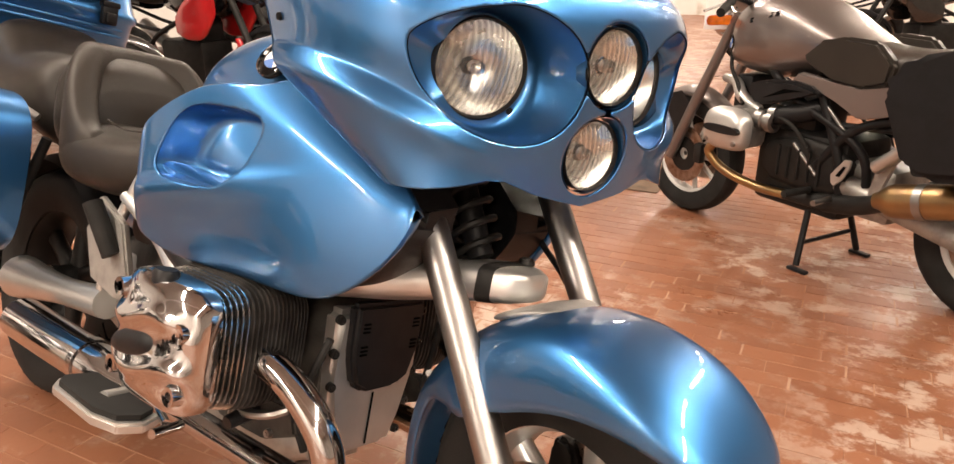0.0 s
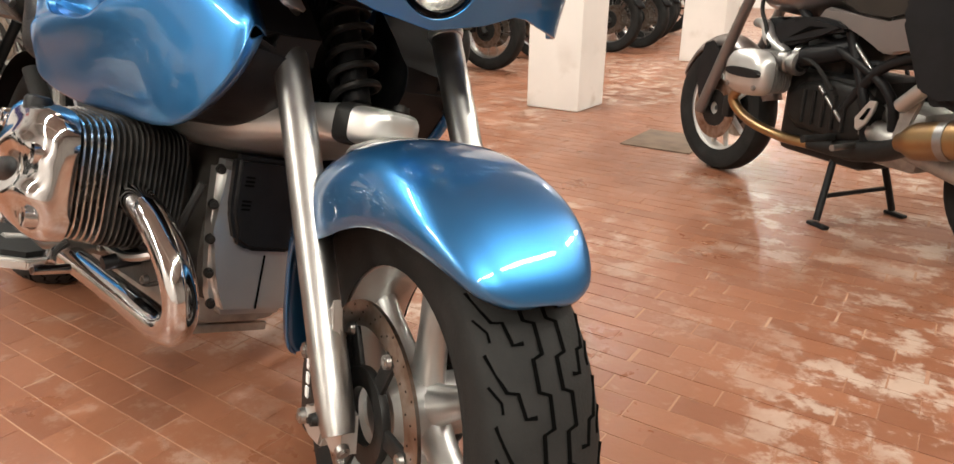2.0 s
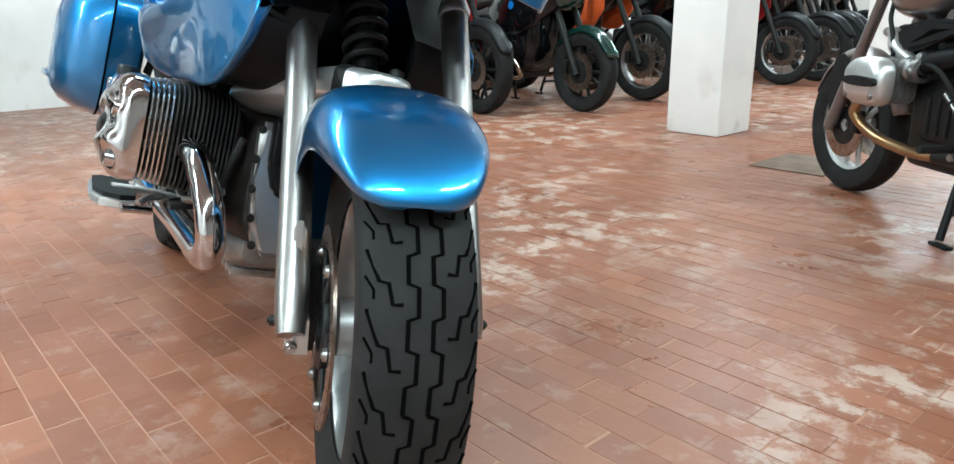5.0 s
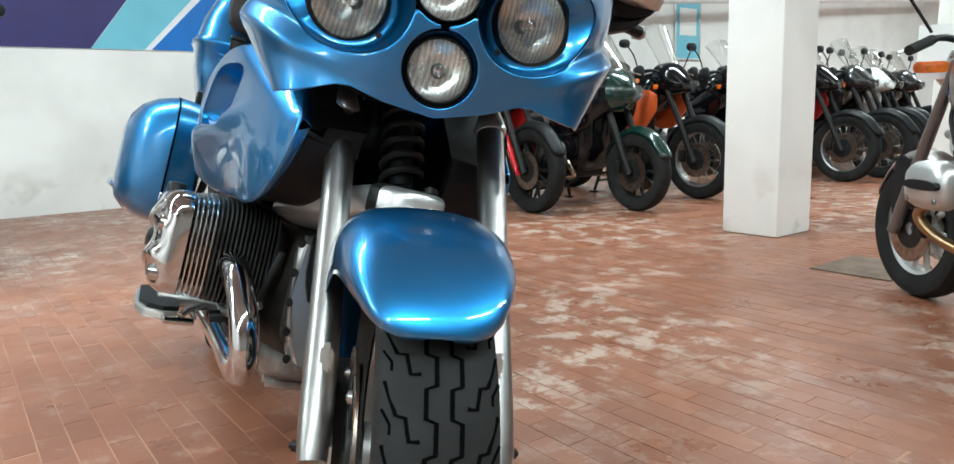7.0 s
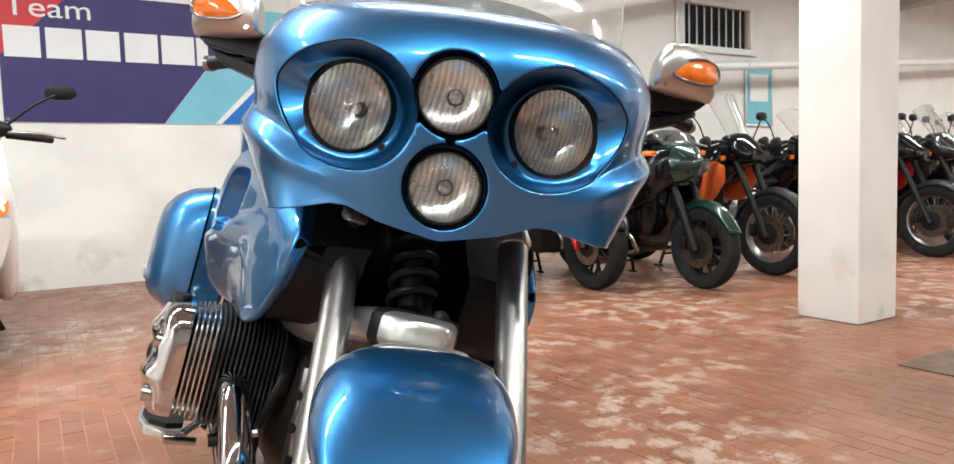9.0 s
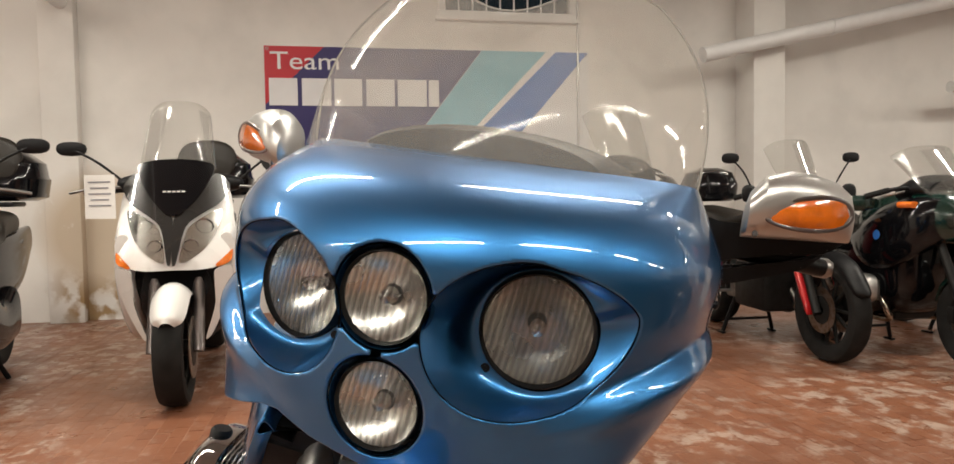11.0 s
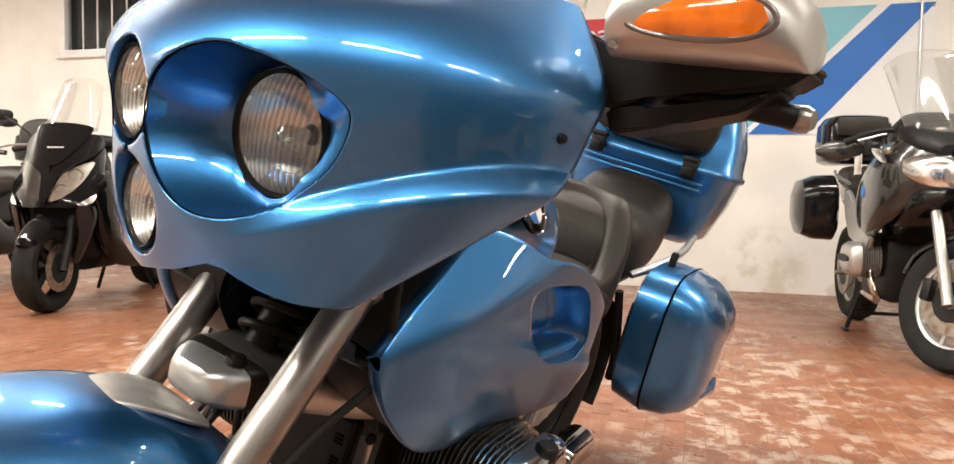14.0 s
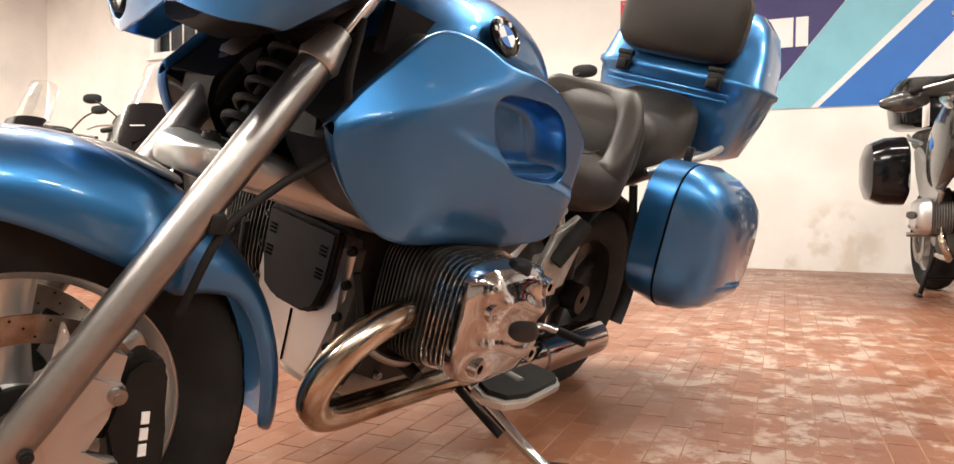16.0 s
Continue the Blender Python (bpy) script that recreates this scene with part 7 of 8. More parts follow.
def adventure(m, paint, label, screen=0.36, thin=True, tag=False, fender=None, topbox=False, lamp2=True, base=None, guard=None):
    root = empty("adventure_motorcycle", m, label, "motorcycle", "machines along the wall")
    chassis(root, 1.54, 0.315, DARKMETAL if not thin else BRUSHED, 24 if thin else 10, thin, DARKMETAL, fender or PLASTIC, y_fork=0.10, r_front=0.33)
    part("fuel_tank", skin([(0.42, 0.08, 0.98, 0.82, 2.3), (0.36, 0.18, 1.06, 0.74, 2.5), (0.20, 0.22, 1.10, 0.70, 2.6), (0.02, 0.18, 1.02, 0.72, 2.6), (-0.16, 0.10, 0.92, 0.76, 2.4)], 30, 22), base or paint, root, "fuel tank")
    part("nose", skin([(0.36, 0.14, 1.14, 0.90, 2.4), (0.48, 0.15, 1.14, 0.86, 2.4), (0.60, 0.10, 1.04, 0.88, 2.2), (0.68, 0.03, 0.96, 0.90, 2.1)], 26, 16), base or paint, root, "pointed nose fairing")
    part("seat", skin([(-0.10, 0.09, 0.94, 0.84, 2.6), (-0.30, 0.14, 0.90, 0.80, 2.8), (-0.52, 0.15, 0.93, 0.82, 2.8), (-0.90, 0.11, 0.97, 0.88, 2.6)], 26, 20), LEATHER, root, "black seat")
    part("tail", skin([(-0.40, 0.12, 0.88, 0.76, 2.6), (-0.75, 0.10, 0.92, 0.80, 2.6), (-1.0, 0.06, 0.94, 0.86, 2.4)]), base or paint, root, "tail")
    for s in (1, -1):
        part("radiator_shroud", skin([(0.46, 0.015, 0.88, 0.74, 2.4), (0.34, 0.03, 0.92, 0.60, 2.6), (0.18, 0.03, 0.84, 0.58, 2.6), (0.08, 0.012, 0.74, 0.62, 2.4)]), paint, root, "side shroud", m=Matrix.Translation((0, s * 0.20, 0)))
        part("hand_guard", skin([(0.36, 0.02, 1.10, 1.02, 2.6), (0.42, 0.05, 1.12, 1.0, 2.6), (0.44, 0.03, 1.10, 1.02, 2.6)], 18, 8), PLASTIC, root, "black hand guard", m=Matrix.Translation((0, s * 0.36, 0)))
        part("indicator", loft([oval(x, s * y, 0.94, 0.026, 0.02, 12, 2.4) for x, y in ((0.46, 0.20), (0.48, 0.24), (0.48, 0.27))]), ORANGE, root, "amber indicator")
        if guard:
            part("fork_guard", loft([oval(x, s * 0.125, z, 0.022, a, 14, 2.6) for x, z, a in ((0.74, 0.30, 0.004), (0.725, 0.33, 0.035), (0.66, 0.45, 0.055), (0.60, 0.56, 0.050), (0.575, 0.60, 0.004))]), guard, root, "glossy red fork guard")
        if lamp2:
            lamp_unit(root, (0.655, s * 0.055, 0.95), 0.75, s * 10)
    part("exhaust", tube([(0.18, 0.05, 0.45), (0.26, 0.08, 0.30), (0.05, 0.12, 0.22), (-0.30, 0.16, 0.30), (-0.50, 0.20, 0.45), (-0.85, 0.24, 0.62)], [0.022, 0.022, 0.022, 0.03, 0.05, 0.052], 36, 12), BRUSHED, root, "steel exhaust")
    screen_part(root, 0.52, 1.08, 0.34, 1.08 + screen, 0.13, 0.17)
    mirrors(root, 0.34, 0.28, 1.06, 0.24, 0.16)
    if topbox:
        part("top_case", loft([oval(-0.92, 0, z, a, b_, 26, 3.2, "xy") for z, a, b_ in ((1.0, 0.14, 0.17), (1.02, 0.18, 0.21), (1.14, 0.19, 0.22), (1.24, 0.15, 0.18), (1.28, 0.06, 0.08))]), GLOSSBLACK, root, "round black top case")
    if tag:
        price_tag(root, (0.42, -0.16, 1.05), 0, 80)
    return root


def patch(name, half, f, off, thick, mat, parent, label="", s=0):
    """A panel with an outline in y, z laid on the surface x = f(y, z); s: its side, or 0 for both halves in one."""
    p = [tuple(q) for q in half]
    if s == 0:
        p = p + [(-y, z) for y, z in reversed(p) if y > 1e-6]
    else:
        p = [(s * y, z) for y, z in p]
    for _ in range(2):
        p = [q for a, b in zip(p, p[1:] + p[:1]) for q in ((0.8 * a[0] + 0.2 * b[0], 0.8 * a[1] + 0.2 * b[1]), (0.2 * a[0] + 0.8 * b[0], 0.2 * a[1] + 0.8 * b[1]))]
    bm = bmesh.new()
    bm.faces.new([bm.verts.new((0, y, z)) for y, z in p])
    bmesh.ops.triangulate(bm, faces=bm.faces[:])
    for _ in range(3):
        long = [e for e in bm.edges if e.calc_length() > 0.035]
        if long:
            bmesh.ops.subdivide_edges(bm, edges=long, cuts=1)
            bmesh.ops.triangulate(bm, faces=[q for q in bm.faces if len(q.verts) > 3])
    for v in bm.verts:
        v.co.x = f(v.co.y, v.co.z) + off
    low = bmesh.ops.extrude_face_region(bm, geom=bm.faces[:])
    for v in low["geom"]:
        if isinstance(v, bmesh.types.BMVert):
            v.co.x += thick
    return part(name, bm, mat, parent, label, angle=45)


def scooter(m, paint, hood, label, box_top=True, tag=False, screen=0.42):
    root = empty("maxi_scooter", m, label, "scooter", "scooters along the wall")
    wheel_set(root, 0.72, 0.27, 0.11, 0.185, DARKMETAL, 6, True, False, "front_wheel")
    wheel_set(root, -0.72, 0.27, 0.14, 0.175, DARKMETAL, 6, False, False, "rear_wheel")
    for s in (1, -1):
        part("fork_leg", tube([(0.73, s * 0.085, 0.25), (0.60, s * 0.085, 0.58)], [0.026, 0.024], seg=12), DARKMETAL if paint is not WHITEP else GREYMET, root, "fork leg")
        part("side_fairing", skin([(0.62, 0.03, 0.80, 0.66, 2.4), (0.52, 0.05, 0.86, 0.42, 2.6), (0.34, 0.05, 0.82, 0.26, 2.6), (0.0, 0.05, 0.46, 0.22, 2.8), (-0.25, 0.05, 0.52, 0.24, 2.8)], 22, 18), paint, root, "glossy side fairing", m=Matrix.Translation((0, s * 0.20, 0)))
        part("tail_panel", skin([(0.02, 0.03, 0.66, 0.44, 2.6), (-0.25, 0.05, 0.76, 0.40, 2.6), (-0.60, 0.05, 0.80, 0.48, 2.6), (-0.92, 0.02, 0.82, 0.66, 2.4)], 22, 16), paint if paint is WHITEP else GLOSSBLACK, root, "rear side panel", m=Matrix.Translation((0, s * 0.15, 0)))
        part("brake_lever", tube([(0.36, s * 0.22, 1.03), (0.42, s * 0.34, 1.02), (0.38, s * 0.44, 1.0)], 0.007, 10, 8), BRUSHED, root, "brake lever")
        part("grip", tube([(0.33, s * 0.24, 1.02), (0.28, s * 0.40, 1.0)], 0.019, seg=10), RUBBER, root)
        part("stand_leg", tube([(-0.22, s * 0.10, 0.24), (-0.28, s * 0.18, 0.02)], 0.012, seg=8), PLASTIC, root, "black stand leg")
    part("front_core", skin([(0.34, 0.19, 1.06, 0.40, 3.0), (0.46, 0.215, 1.00, 0.40, 2.8), (0.56, 0.18, 0.90, 0.44, 2.6), (0.62, 0.12, 0.80, 0.50, 2.5)], 26, 16), PLASTIC, root, "black inner body")
    def face(y, z):
        return 0.745 - 0.50 * max(0, z - 0.66) - 0.25 * max(0, 0.66 - z) - 2.1 * y * y
    patch("front_shield", [(0, 0.635), (0.10, 0.630), (0.165, 0.640), (0.218, 0.665), (0.236, 0.77), (0.226, 0.88), (0.215, 1.0), (0.17, 1.07), (0, 1.09)], face, -0.02, 0.02, paint, root, "glossy front shield")
    for s in (1, -1):
        patch("lower_cheek", [(0.150, 0.632), (0.222, 0.655), (0.225, 0.58), (0.19, 0.45), (0.135, 0.31), (0.105, 0.285), (0.150, 0.44), (0.165, 0.55)], face, 0.004, 0.03, paint, root, "glossy lower side blade", s)
        patch("hood_wing", [(0.218, 1.025), (0.185, 1.080), (0.150, 1.095), (0.105, 1.00), (0.050, 0.915), (0.0, 0.895), (0.0, 0.658), (0.016, 0.655), (0.030, 0.76), (0.050, 0.845), (0.110, 0.895), (0.180, 0.945)], face, 0.012, 0.012, hood, root, "matt dark hood blade", s)
        h = patch("headlight", [(0.192, 0.925), (0.125, 0.890), (0.058, 0.835), (0.036, 0.760), (0.024, 0.668), (0.060, 0.675), (0.120, 0.725), (0.160, 0.800)], face, 0.002, 0.004, BRIGHT, root, "large clear headlight", s)
        for y, z, r in ((0.118, 0.835, 0.036), (0.068, 0.745, 0.030)):
            m_ = pose(face(y, z) + 0.008, s * y, z, 0, -20, s * 24)
            part("reflector", moved(lathe([(0.005, -0.028), (r * 0.6, -0.020), (r * 0.95, 0.0), (r * 1.02, 0.003), (r * 1.06, -0.004)], 20, "x"), m_), CHROME, h)
            part("bulb", moved(lathe([(0.0005, -0.002), (0.008, -0.004), (0.009, -0.026)], 12, "x"), m_), DARKMETAL, h)
        g = patch("lens", [(0.194, 0.927), (0.125, 0.893), (0.058, 0.838), (0.034, 0.760), (0.022, 0.664), (0.062, 0.671), (0.122, 0.722), (0.163, 0.798)], face, 0.018, 0.002, LENS_S, h, "clear lamp glass", s)
        g.visible_shadow = False
        patch("indicator", [(0.226, 0.725), (0.205, 0.700), (0.155, 0.648), (0.175, 0.642), (0.222, 0.665)], face, 0.012, 0.006, ORANGE if paint is WHITEP else BRIGHT, root, "indicator lens", s)
    patch("visor", [(0, 0.885), (0.030, 0.893), (0.085, 0.960), (0.130, 1.040), (0.160, 1.135), (0.08, 1.155), (0, 1.16)], face, 0.022, 0.010, GLOSSBLACK, root, "gloss black nose visor")
    for k in range(5):
        part("lettering_bar", box(0.003, 0.013, 0.008, 0, (face(0, 1.0) + 0.036, 0.018 * (k - 2), 1.0)), WHITE, root, "small pale lettering")
    part("under_cowl", skin([(0.62, 0.13, 0.66, 0.46, 2.6), (0.50, 0.16, 0.62, 0.34, 2.6), (0.35, 0.14, 0.5, 0.26, 2.6)]), PLASTIC, root, "black lower cowl")
    rows = []
    for a, hw in ((30, 0.03), (40, 0.062), (80, 0.072), (130, 0.07), (150, 0.05)):
        aa = math.radians(a)
        rows.append([(0.72 + (0.315 - 0.06 * abs(u_) ** 2.4) * math.cos(aa), hw * u_, 0.27 + (0.315 - 0.06 * abs(u_) ** 2.4) * math.sin(aa)) for u_ in np.linspace(-1, 1, 11)])
    rows = [list(map(tuple, r_)) for r_ in np.stack([spline(np.array(rows)[:, j], 18) for j in range(11)], 1)]
    part("front_fender", grid_bm(rows), paint, root, "front mudguard")
    part("handlebar_cover", skin([(0.26, 0.20, 1.06, 0.98, 2.6), (0.36, 0.26, 1.10, 0.99, 2.6), (0.44, 0.16, 1.08, 1.0, 2.6)]), PLASTIC, root, "black handlebar cover")
    part("floor_tunnel", skin([(0.36, 0.14, 0.60, 0.22, 2.8), (0.10, 0.16, 0.52, 0.22, 2.8), (-0.15, 0.17, 0.62, 0.24, 2.8), (-0.7, 0.14, 0.72, 0.40, 2.8)]), PLASTIC, root, "black centre tunnel")
    part("seat", skin([(0.04, 0.10, 0.76, 0.64, 2.6), (-0.15, 0.17, 0.80, 0.66, 2.8), (-0.32, 0.18, 0.82, 0.68, 2.8), (-0.42, 0.17, 0.92, 0.70, 2.8), (-0.75, 0.15, 0.92, 0.76, 2.8), (-0.90, 0.10, 0.90, 0.80, 2.6)], 28, 24), LEATHER, root, "black double seat")
    part("rear_rack", box(0.30, 0.24, 0.03, 0.01, (-0.92, 0, 0.95)), PLASTIC, root, "black rack")
    part("engine", box(0.50, 0.16, 0.18, 0.05, (-0.55, 0.0, 0.30)), DARKMETAL, root, "engine and drive case")
    part("muffler", tube([(-0.40, -0.17, 0.26), (-0.60, -0.18, 0.30), (-1.0, -0.19, 0.40)], [0.03, 0.06, 0.055], 14, 14), DARKMETAL, root, "dark silencer")
    screen_part(root, 0.52, 1.11, 0.34, 1.04 + screen, 0.155, 0.125)
    mirrors(root, 0.34, 0.24, 1.06, 0.16, 0.20)
    if box_top:
        tb = part("top_case", loft([oval(-1.0, 0, z, a, b_, 30, 3.6, "xy") for z, a, b_ in ((0.97, 0.15, 0.18), (0.99, 0.20, 0.23), (1.10, 0.21, 0.245), (1.115, 0.20, 0.235), (1.20, 0.195, 0.225), (1.26, 0.14, 0.16), (1.28, 0.06, 0.08))]), GLOSSBLACK, root, "black top case")
        part("pad", skin([(-0.80, 0.13, 1.22, 1.10, 2.6), (-0.84, 0.16, 1.34, 1.08, 2.6), (-0.90, 0.13, 1.36, 1.16, 2.6)]), LEATHER, tb, "black backrest pad")
    if tag:
        price_tag(root, (0.50, -0.30, 0.98), 0, 60)
    return root


roadster()
tourer(at_floor(-3.22, 2.97, 4.0, 0.75, (1.10, 0.98, 1.14)), DKGREY, "dark grey touring motorcycle with black cases on its stand", 0.42)
adventure(at_floor(-3.05, 4.10, -3.0, 0.77), RED, "red and black adventure motorcycle with a small clear screen", 0.34, False, True, topbox=True, base=GLOSSBLACK, guard=RED)
tourer(at_floor(-2.55, 4.70, -3.0, 0.75), DARKGREEN, "dark green sport tourer with a clear screen and price tag", 0.30, False, ORANGE, True, False, True)
adventure(at_floor(-2.66, 5.61, 0.0, 0.77), ORANGEP, "orange and black adventure motorcycle with a tall screen", 0.40, True, base=GLOSSBLACK)
adventure(at_floor(-2.70, 6.55, 0.0, 0.77), GLOSSBLACK, "black adventure motorcycle in the row", 0.30, True)
adventure(at_floor(-2.43, 7.57, -1.0, 0.77), RED, "red and black adventure motorcycle standing in the row", 0.36, True, base=GLOSSBLACK)
adventure(at_floor(-2.36, 8.15, -1.0, 0.77), DKGREY, "dark grey adventure motorcycle standing in the row", 0.34, True)
adventure(at_floor(-2.55, 8.95, -1.0, 0.77), WHITEP, "white and black motorcycle standing in the row", 0.30, True)
adventure(at_floor(-2.75, 9.60, -1.0, 0.77), GLOSSBLACK, "black motorcycle standing in the row", 0.30, False)
adventure(at_floor(-2.80, 10.3, -1.0, 0.77), DKGREY, "dark motorcycle standing far in the row", 0.30, False)
adventure(at_floor(-0.55, 9.4, -150.0, 0.77), GLOSSBLACK, "black motorcycle standing by the pillar", 0.30, False)
adventure(at_floor(0.55, 8.4, -150.0, 0.77), DKGREY, "dark grey motorcycle in the far row", 0.30, False)
adventure(at_floor(1.2, 5.0, 143.0, 0.77), DARKGREEN, "dark green motorcycle beside the grey one", 0.2, False)
BIG = (1.08, 1.30, 1.12)
scooter(at_floor(-3.03, 0.235, 3.0, 0.72, BIG), WHITEP, DKGREY, "white and dark grey maxi scooter with a clear screen", True, True)
scooter(at_floor(-2.70, -0.98, 7.0, 0.72, BIG), GLOSSBLACK, DKGREY, "black maxi scooter with a top case", True)
scooter(at_floor(-3.00, -2.45, 16.0, 0.72, BIG), GLOSSBLACK, GLOSSBLACK, "black maxi scooter with a clear screen and top case", True)
scooter(at_floor(-3.2, -4.1, 14.0, 0.72, BIG), GLOSSBLACK, DKGREY, "black scooter at the end of the row", True)

# ---------------------------------------------------------------- wall fittings
def banner():
    """The vinyl banner on the west wall: y along the wall, z up."""
    y0, y1, z0, z1 = 0.44, 3.615, 1.395, 2.49
    root = empty("banner", pose(WALL_X + 0.006, 0, 0), "navy, aqua and blue vinyl banner with white lettering on the wall", "banner")
    H = z1 - z0
    def poly(name, pts, mat, lay, label=""):
        return part(name, flat(pts, 0.004, "yz", 0.002 + 0.003 * lay), mat, root, label, smooth=False)
    poly("sheet", [(y0, z0), (y1, z0), (y1, z1), (y0, z1)], VINYL_WHITE, 0, "white vinyl sheet")
    poly("navy_field", [(y0 + 0.004, z0 + 0.004), (1.67, z0 + 0.004), (2.51, z1 - 0.004), (y0 + 0.004, z1 - 0.004)], VINYL_NAVY, 1, "navy field")
    poly("red_corner", [(y0 + 0.004, 1.94), (y0 + 0.55, z1 - 0.004), (y0 + 0.004, z1 - 0.004)], VINYL_RED, 2, "red corner")
    poly("aqua_stripe", [(1.675, z0 + 0.004), (2.11, z0 + 0.004), (3.17, z1 - 0.004), (2.515, z1 - 0.004)], VINYL_AQUA, 1, "aqua stripe")
    poly("blue_stripe", [(2.17, z0 + 0.004), (2.65, z0 + 0.004), (3.609, z1 - 0.004), (3.27, z1 - 0.004)], VINYL_BLUE, 1, "blue stripe")
    c = bpy.data.curves.new("word", "FONT")
    c.body, c.size, c.extrude, c.align_x = "Team", 0.235, 0.0015, "LEFT"
    ob = new("word", c)
    me = bpy.data.meshes.new_from_object(ob)
    bpy.data.objects.remove(ob)
    bm = bmesh.new()
    bm.from_mesh(me)
    bm.transform(Matrix.Translation((0.012, y0 + 0.05, 2.272)) @ pose(0, 0, 0, 90, 0, 90) @ Matrix.Diagonal((1.22, 1, 1, 1)))
    part("lettering", bm, VINYL_WHITE, root, "white word", smooth=False)
    # bold blocks where the maker's name stands
    for i, w in enumerate((0.26, 0.27, 0.26, 0.27, 0.28, 0.10)):
        ya = y0 + 0.04 + 0.300 * i
        part("lettering_bar", box(0.004, w, 0.255, 0.0, (0.012, ya + w / 2, 2.06)), VINYL_WHITE, root, "bold white block of lettering", smooth=False)
    for y, z in ((y0 + 0.03, z1 - 0.03), (y1 - 0.03, z1 - 0.03), (y0 + 0.03, z0 + 0.03), (y1 - 0.03, z0 + 0.03)):
        part("eyelet", lathe([(0.008, 0.012), (0.014, 0.014), (0.016, 0.010)], 14, "x", (0, y, z), True), BRUSHED, root)


banner()


def pipe(name, pts, r, label, mat=None, brackets=()):
    root = empty(name, Matrix.Translation(pts[0]), label, "pipe", kind="structure")
    o = Vector(pts[0])
    part("run", tube([Vector(q) - o for q in pts], r, seg=14, smooth_path=False), mat or WHITE, root)
    for q in brackets:
        part("clip", lathe([(r, -0.015), (r + 0.008, -0.015), (r + 0.008, 0.015), (r, 0.015)], 16, "y", tuple(Vector(q) - o), True), WHITE, root)


pipe("conduit", [(WALL_X + 0.02, 3.50, 1.45), (WALL_X + 0.02, 3.50, CEIL_Z)], 0.012, "thin grey conduit down the wall", ALU)
pipe("conduit", [(WALL_X + 0.02, 8.2, 0.2), (WALL_X + 0.02, 8.2, CEIL_Z)], 0.012, "thin grey conduit down the wall", ALU)
pipe("water_pipe", [(WALL_X + 0.52, 4.6, 2.39), (WALL_X + 0.52, 11.0, 3.80)], 0.075, "thick white painted pipe rising under the ceiling", WHITE, [(WALL_X + 0.52, y, 2.39 + 0.2203 * (y - 4.6)) for y in (6.0, 8.5)])
pipe("water_pipe", [(WALL_X + 0.52, 7.4, 2.12), (WALL_X + 0.52, 17.6, 2.80)], 0.06, "white painted pipe along the wall", WHITE, [(WALL_X + 0.52, y, 2.12 + 0.0667 * (y - 7.4)) for y in (9.0, 12.0, 15.0)])
pipe("water_pipe", [(WALL_X + 0.12, -1.25, 2.80), (X_EAST - 0.2, -1.25, 2.86)], 0.06, "white painted pipe under the ceiling", WHITE)

# red sign far off
sg = empty("wall_sign", pose(-3.2, 13.0, 1.75, 0, 0, -150), "red sign with a round white emblem and black lettering", "sign")
sg.matrix_world = pose(WALL_X + 0.02, 12.3, 2.0, 0, 0, 90)
part("panel", box(0.95, 0.02, 0.55, 0.004), REDFLAT, sg, "red panel")
part("ring", moved(lathe([(0.17, -0.02), (0.22, -0.02), (0.22, 0.0), (0.17, 0.0)], 36, "y", closed=True), Matrix.Translation((0, 0, 0))), WHITE, sg, "white ring")
part("lettering_bar", box(0.42, 0.012, 0.14, 0, (0, -0.024, 0)), GLOSSBLACK, sg, "black block of lettering")
fr_ = empty("poster_frame", pose(WALL_X + 0.02, 9.9, 1.9, 0, 0, 90), "framed poster in pale blue and white on the wall", "poster")
part("frame", joined(*[box(a, 0.03, b_, 0.004, at) for a, b_, at in ((0.62, 0.03, (0, 0, 0.435)), (0.62, 0.03, (0, 0, -0.435)), (0.03, 0.84, (0.295, 0, 0)), (0.03, 0.84, (-0.295, 0, 0)))]), ALU, fr_)
part("print", box(0.56, 0.01, 0.84, 0), VINYL_AQUA, fr_, "pale blue print")
part("print_panel", box(0.40, 0.004, 0.40, 0, (0, -0.009, 0.12)), PAPER, fr_)
ut = empty("socket_box", pose(WALL_X + 0.02, -0.70, 0.95, 0, 0, 90), "small white socket box on the wall", "socket")
part("body", box(0.12, 0.04, 0.12, 0.008), WHITE, ut)
part("lid", box(0.09, 0.012, 0.09, 0.004, (0, -0.024, 0)), WHITE, ut)

# drain mat by the grey machine
tagged(part("floor_plate", box(0.36, 0.42, 0.006, 0.002, (-0.46, 3.92, FLOOR_Z + 0.004)), material("worn_brown_plate", (0.13, 0.085, 0.055), 0.7, vary=0.4, scale=12, bump=0.3)), "flat worn brown metal plate on the tiles", "floor plate", kind="structure")

# ceiling beams
for y in (4.5, 9.0, 13.5):
    tagged(part("beam", box(X_EAST - WALL_X, 0.36, 0.42, 0.01, ((X_EAST + WALL_X) / 2, y, CEIL_Z - 0.21)), CEILING), "painted concrete beam under the ceiling", "beam", kind="structure")

# ---------------------------------------------------------------- floor tiles, laid in courses along x
TL, TW, JOINT = 0.1435, 0.0705, 0.0020
floor_ob = bpy.data.objects["floor"]


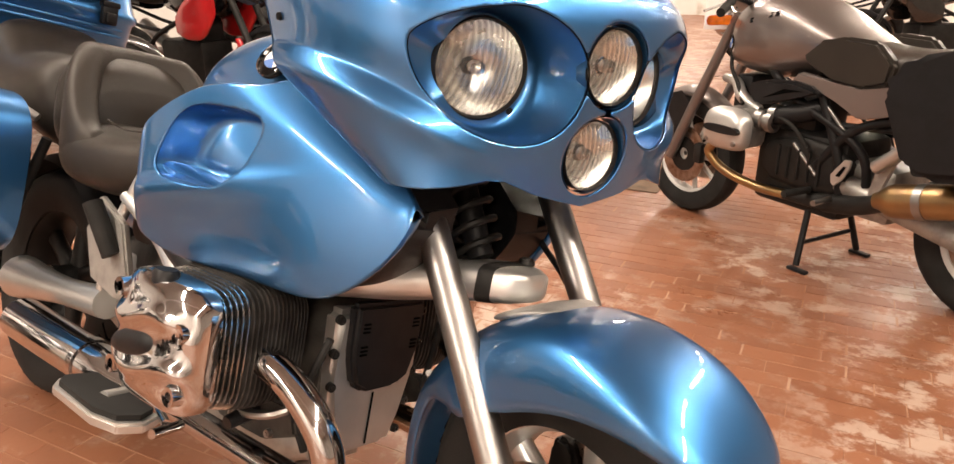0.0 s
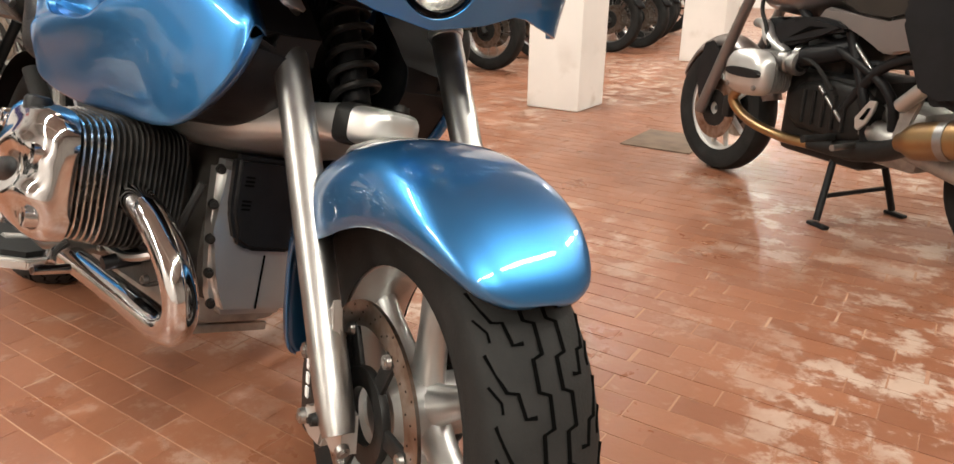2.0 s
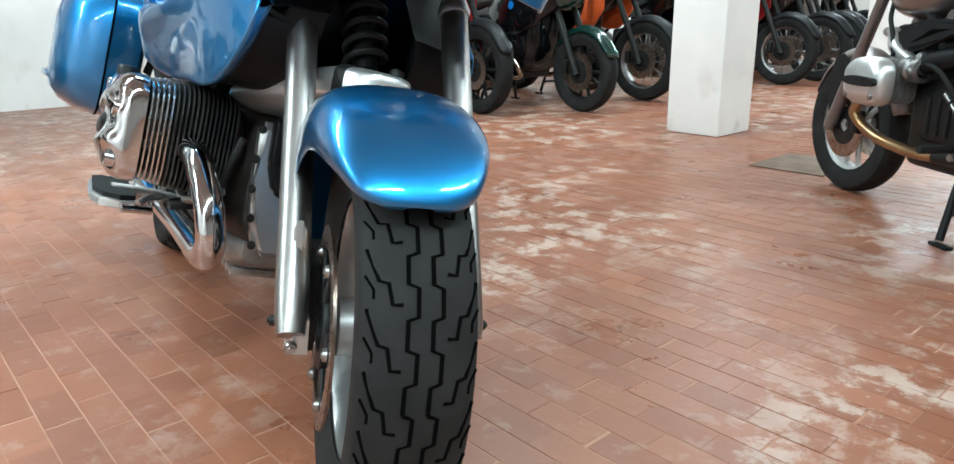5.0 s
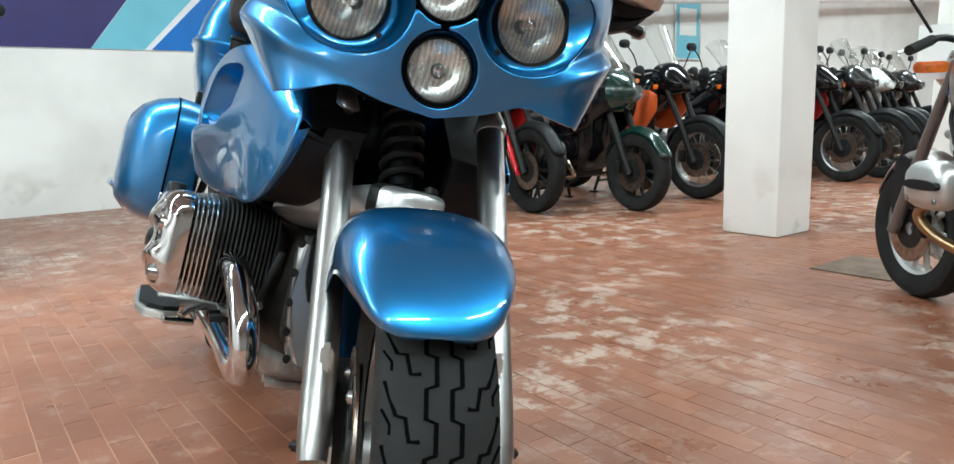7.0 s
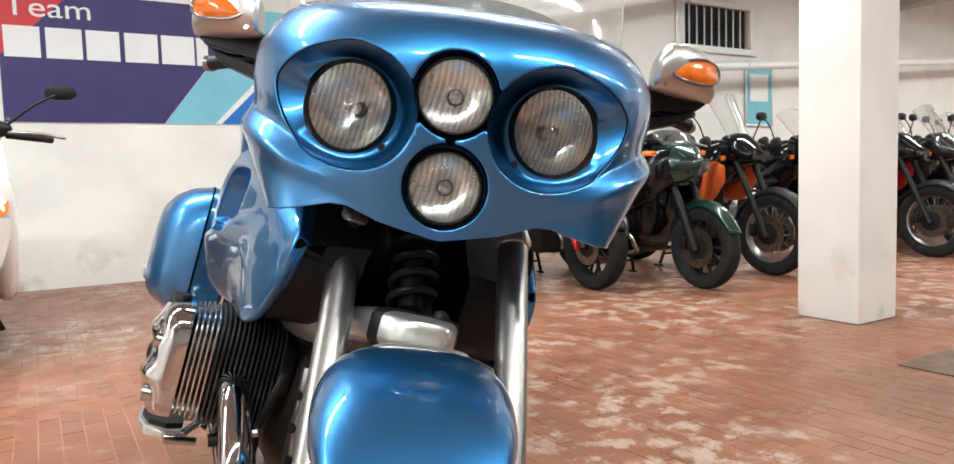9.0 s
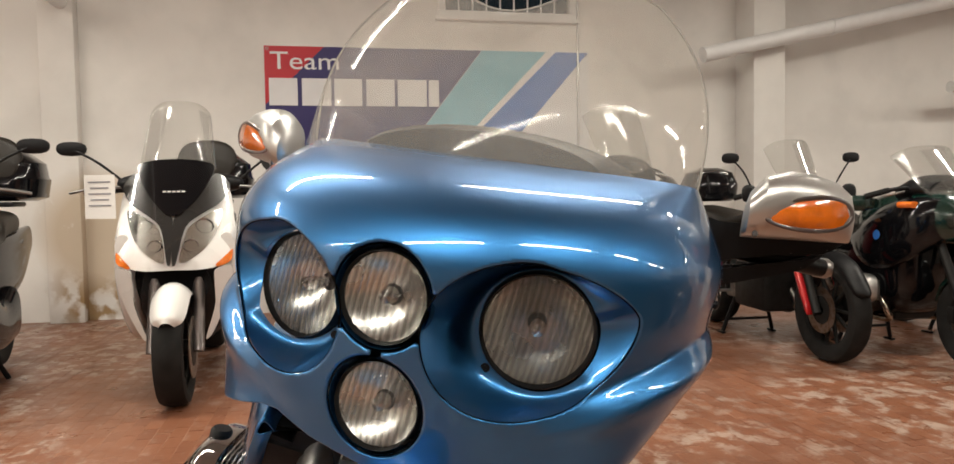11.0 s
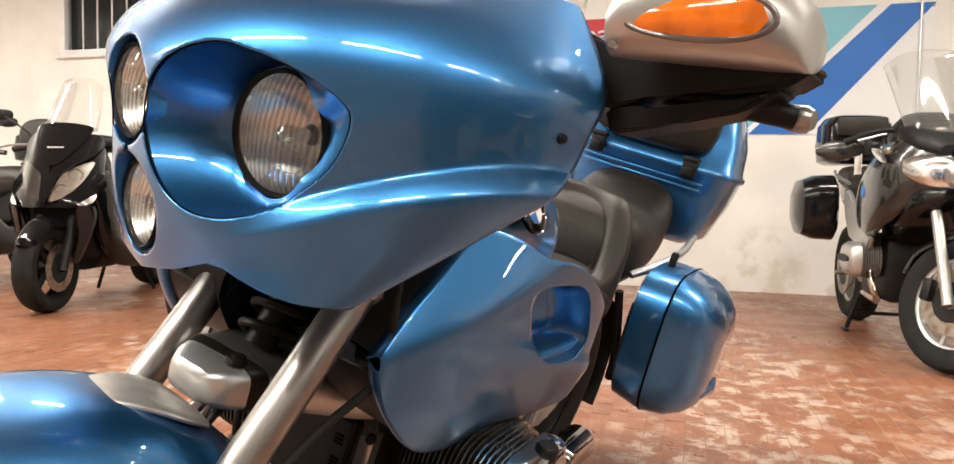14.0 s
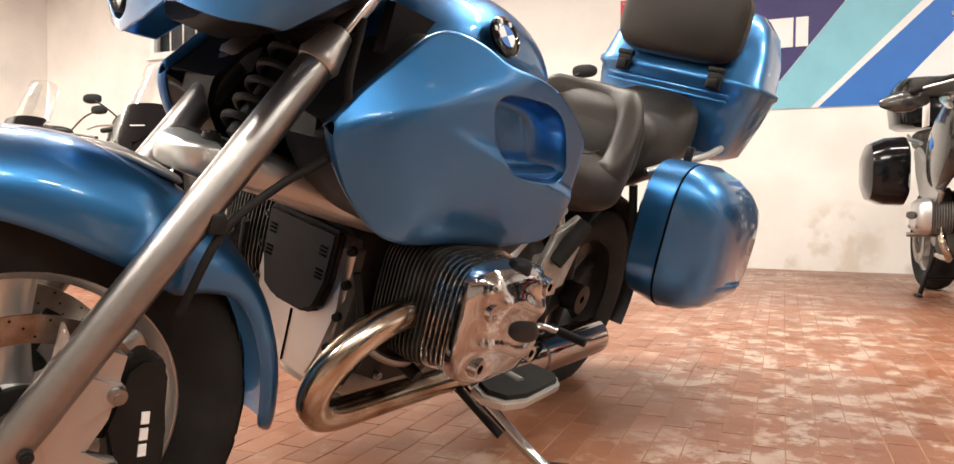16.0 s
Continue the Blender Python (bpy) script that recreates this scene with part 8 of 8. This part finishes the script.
def tile_mesh():
    a, b_, c = (TL - 0.0011) / 2, (TW - JOINT) / 2, 0.0006
    v = [(-a, -b_, -0.006), (a, -b_, -0.006), (a, b_, -0.006), (-a, b_, -0.006), (-a + c, -b_ + c, 0), (a - c, -b_ + c, 0), (a - c, b_ - c, 0), (-a + c, b_ - c, 0)]
    f = [(4, 5, 6, 7), (0, 1, 5, 4), (1, 2, 6, 5), (2, 3, 7, 6), (3, 0, 4, 7)]
    return v, f


tv, tf = tile_mesh()
one = bpy.data.meshes.new("tile")
one.from_pydata(tv, [], tf)
one.materials.append(TILE)
rng = random.Random(4)
verts, faces = [], []
NEAR = (-1.0, 0.45, 0.15, 0.95)
X0, X1, Y0, Y1 = 0.678 - 48 * TL, 6.4, 0.872 + TW / 2 - 118 * TW, 17.9
tv_np = np.array(tv)
for j in range(int((Y1 - Y0) / TW)):
    y = Y0 + j * TW
    for i in range(int((X1 - X0) / TL) + 1):
        x = X0 + (i + (1.0 if j % 2 else 0.5)) * TL + rng.uniform(-0.004, 0.004)
        z = FLOOR_Z + rng.uniform(-0.0005, 0.0005)
        if NEAR[0] < x < NEAR[1] and NEAR[2] < y < NEAR[3]:
            ob = new("tile", one)
            ob.matrix_world = pose(x, y, z, rng.uniform(-0.25, 0.25), rng.uniform(-0.15, 0.15), rng.uniform(-0.4, 0.4))
            ob.parent = floor_ob
            continue
        t = rng.uniform(-0.006, 0.006)
        p = tv_np.copy()
        p[:, 2] += rng.uniform(-0.002, 0.002) * p[:, 0] * 2 + rng.uniform(-0.003, 0.003) * p[:, 1] * 4
        p[:, 0], p[:, 1] = p[:, 0] - t * p[:, 1], p[:, 1] + t * p[:, 0]
        b0 = 8 * (len(verts))
        verts.append(p + (x, y, z))
        faces.extend([[k + b0 for k in q] for q in tf])
me = bpy.data.meshes.new("tile_field")
me.from_pydata(np.concatenate(verts).tolist(), [], faces)
me.materials.append(TILE)
tagged(new("tile_field", me), "worn terracotta tiles laid in a running bond", kind="stuff").parent = floor_ob
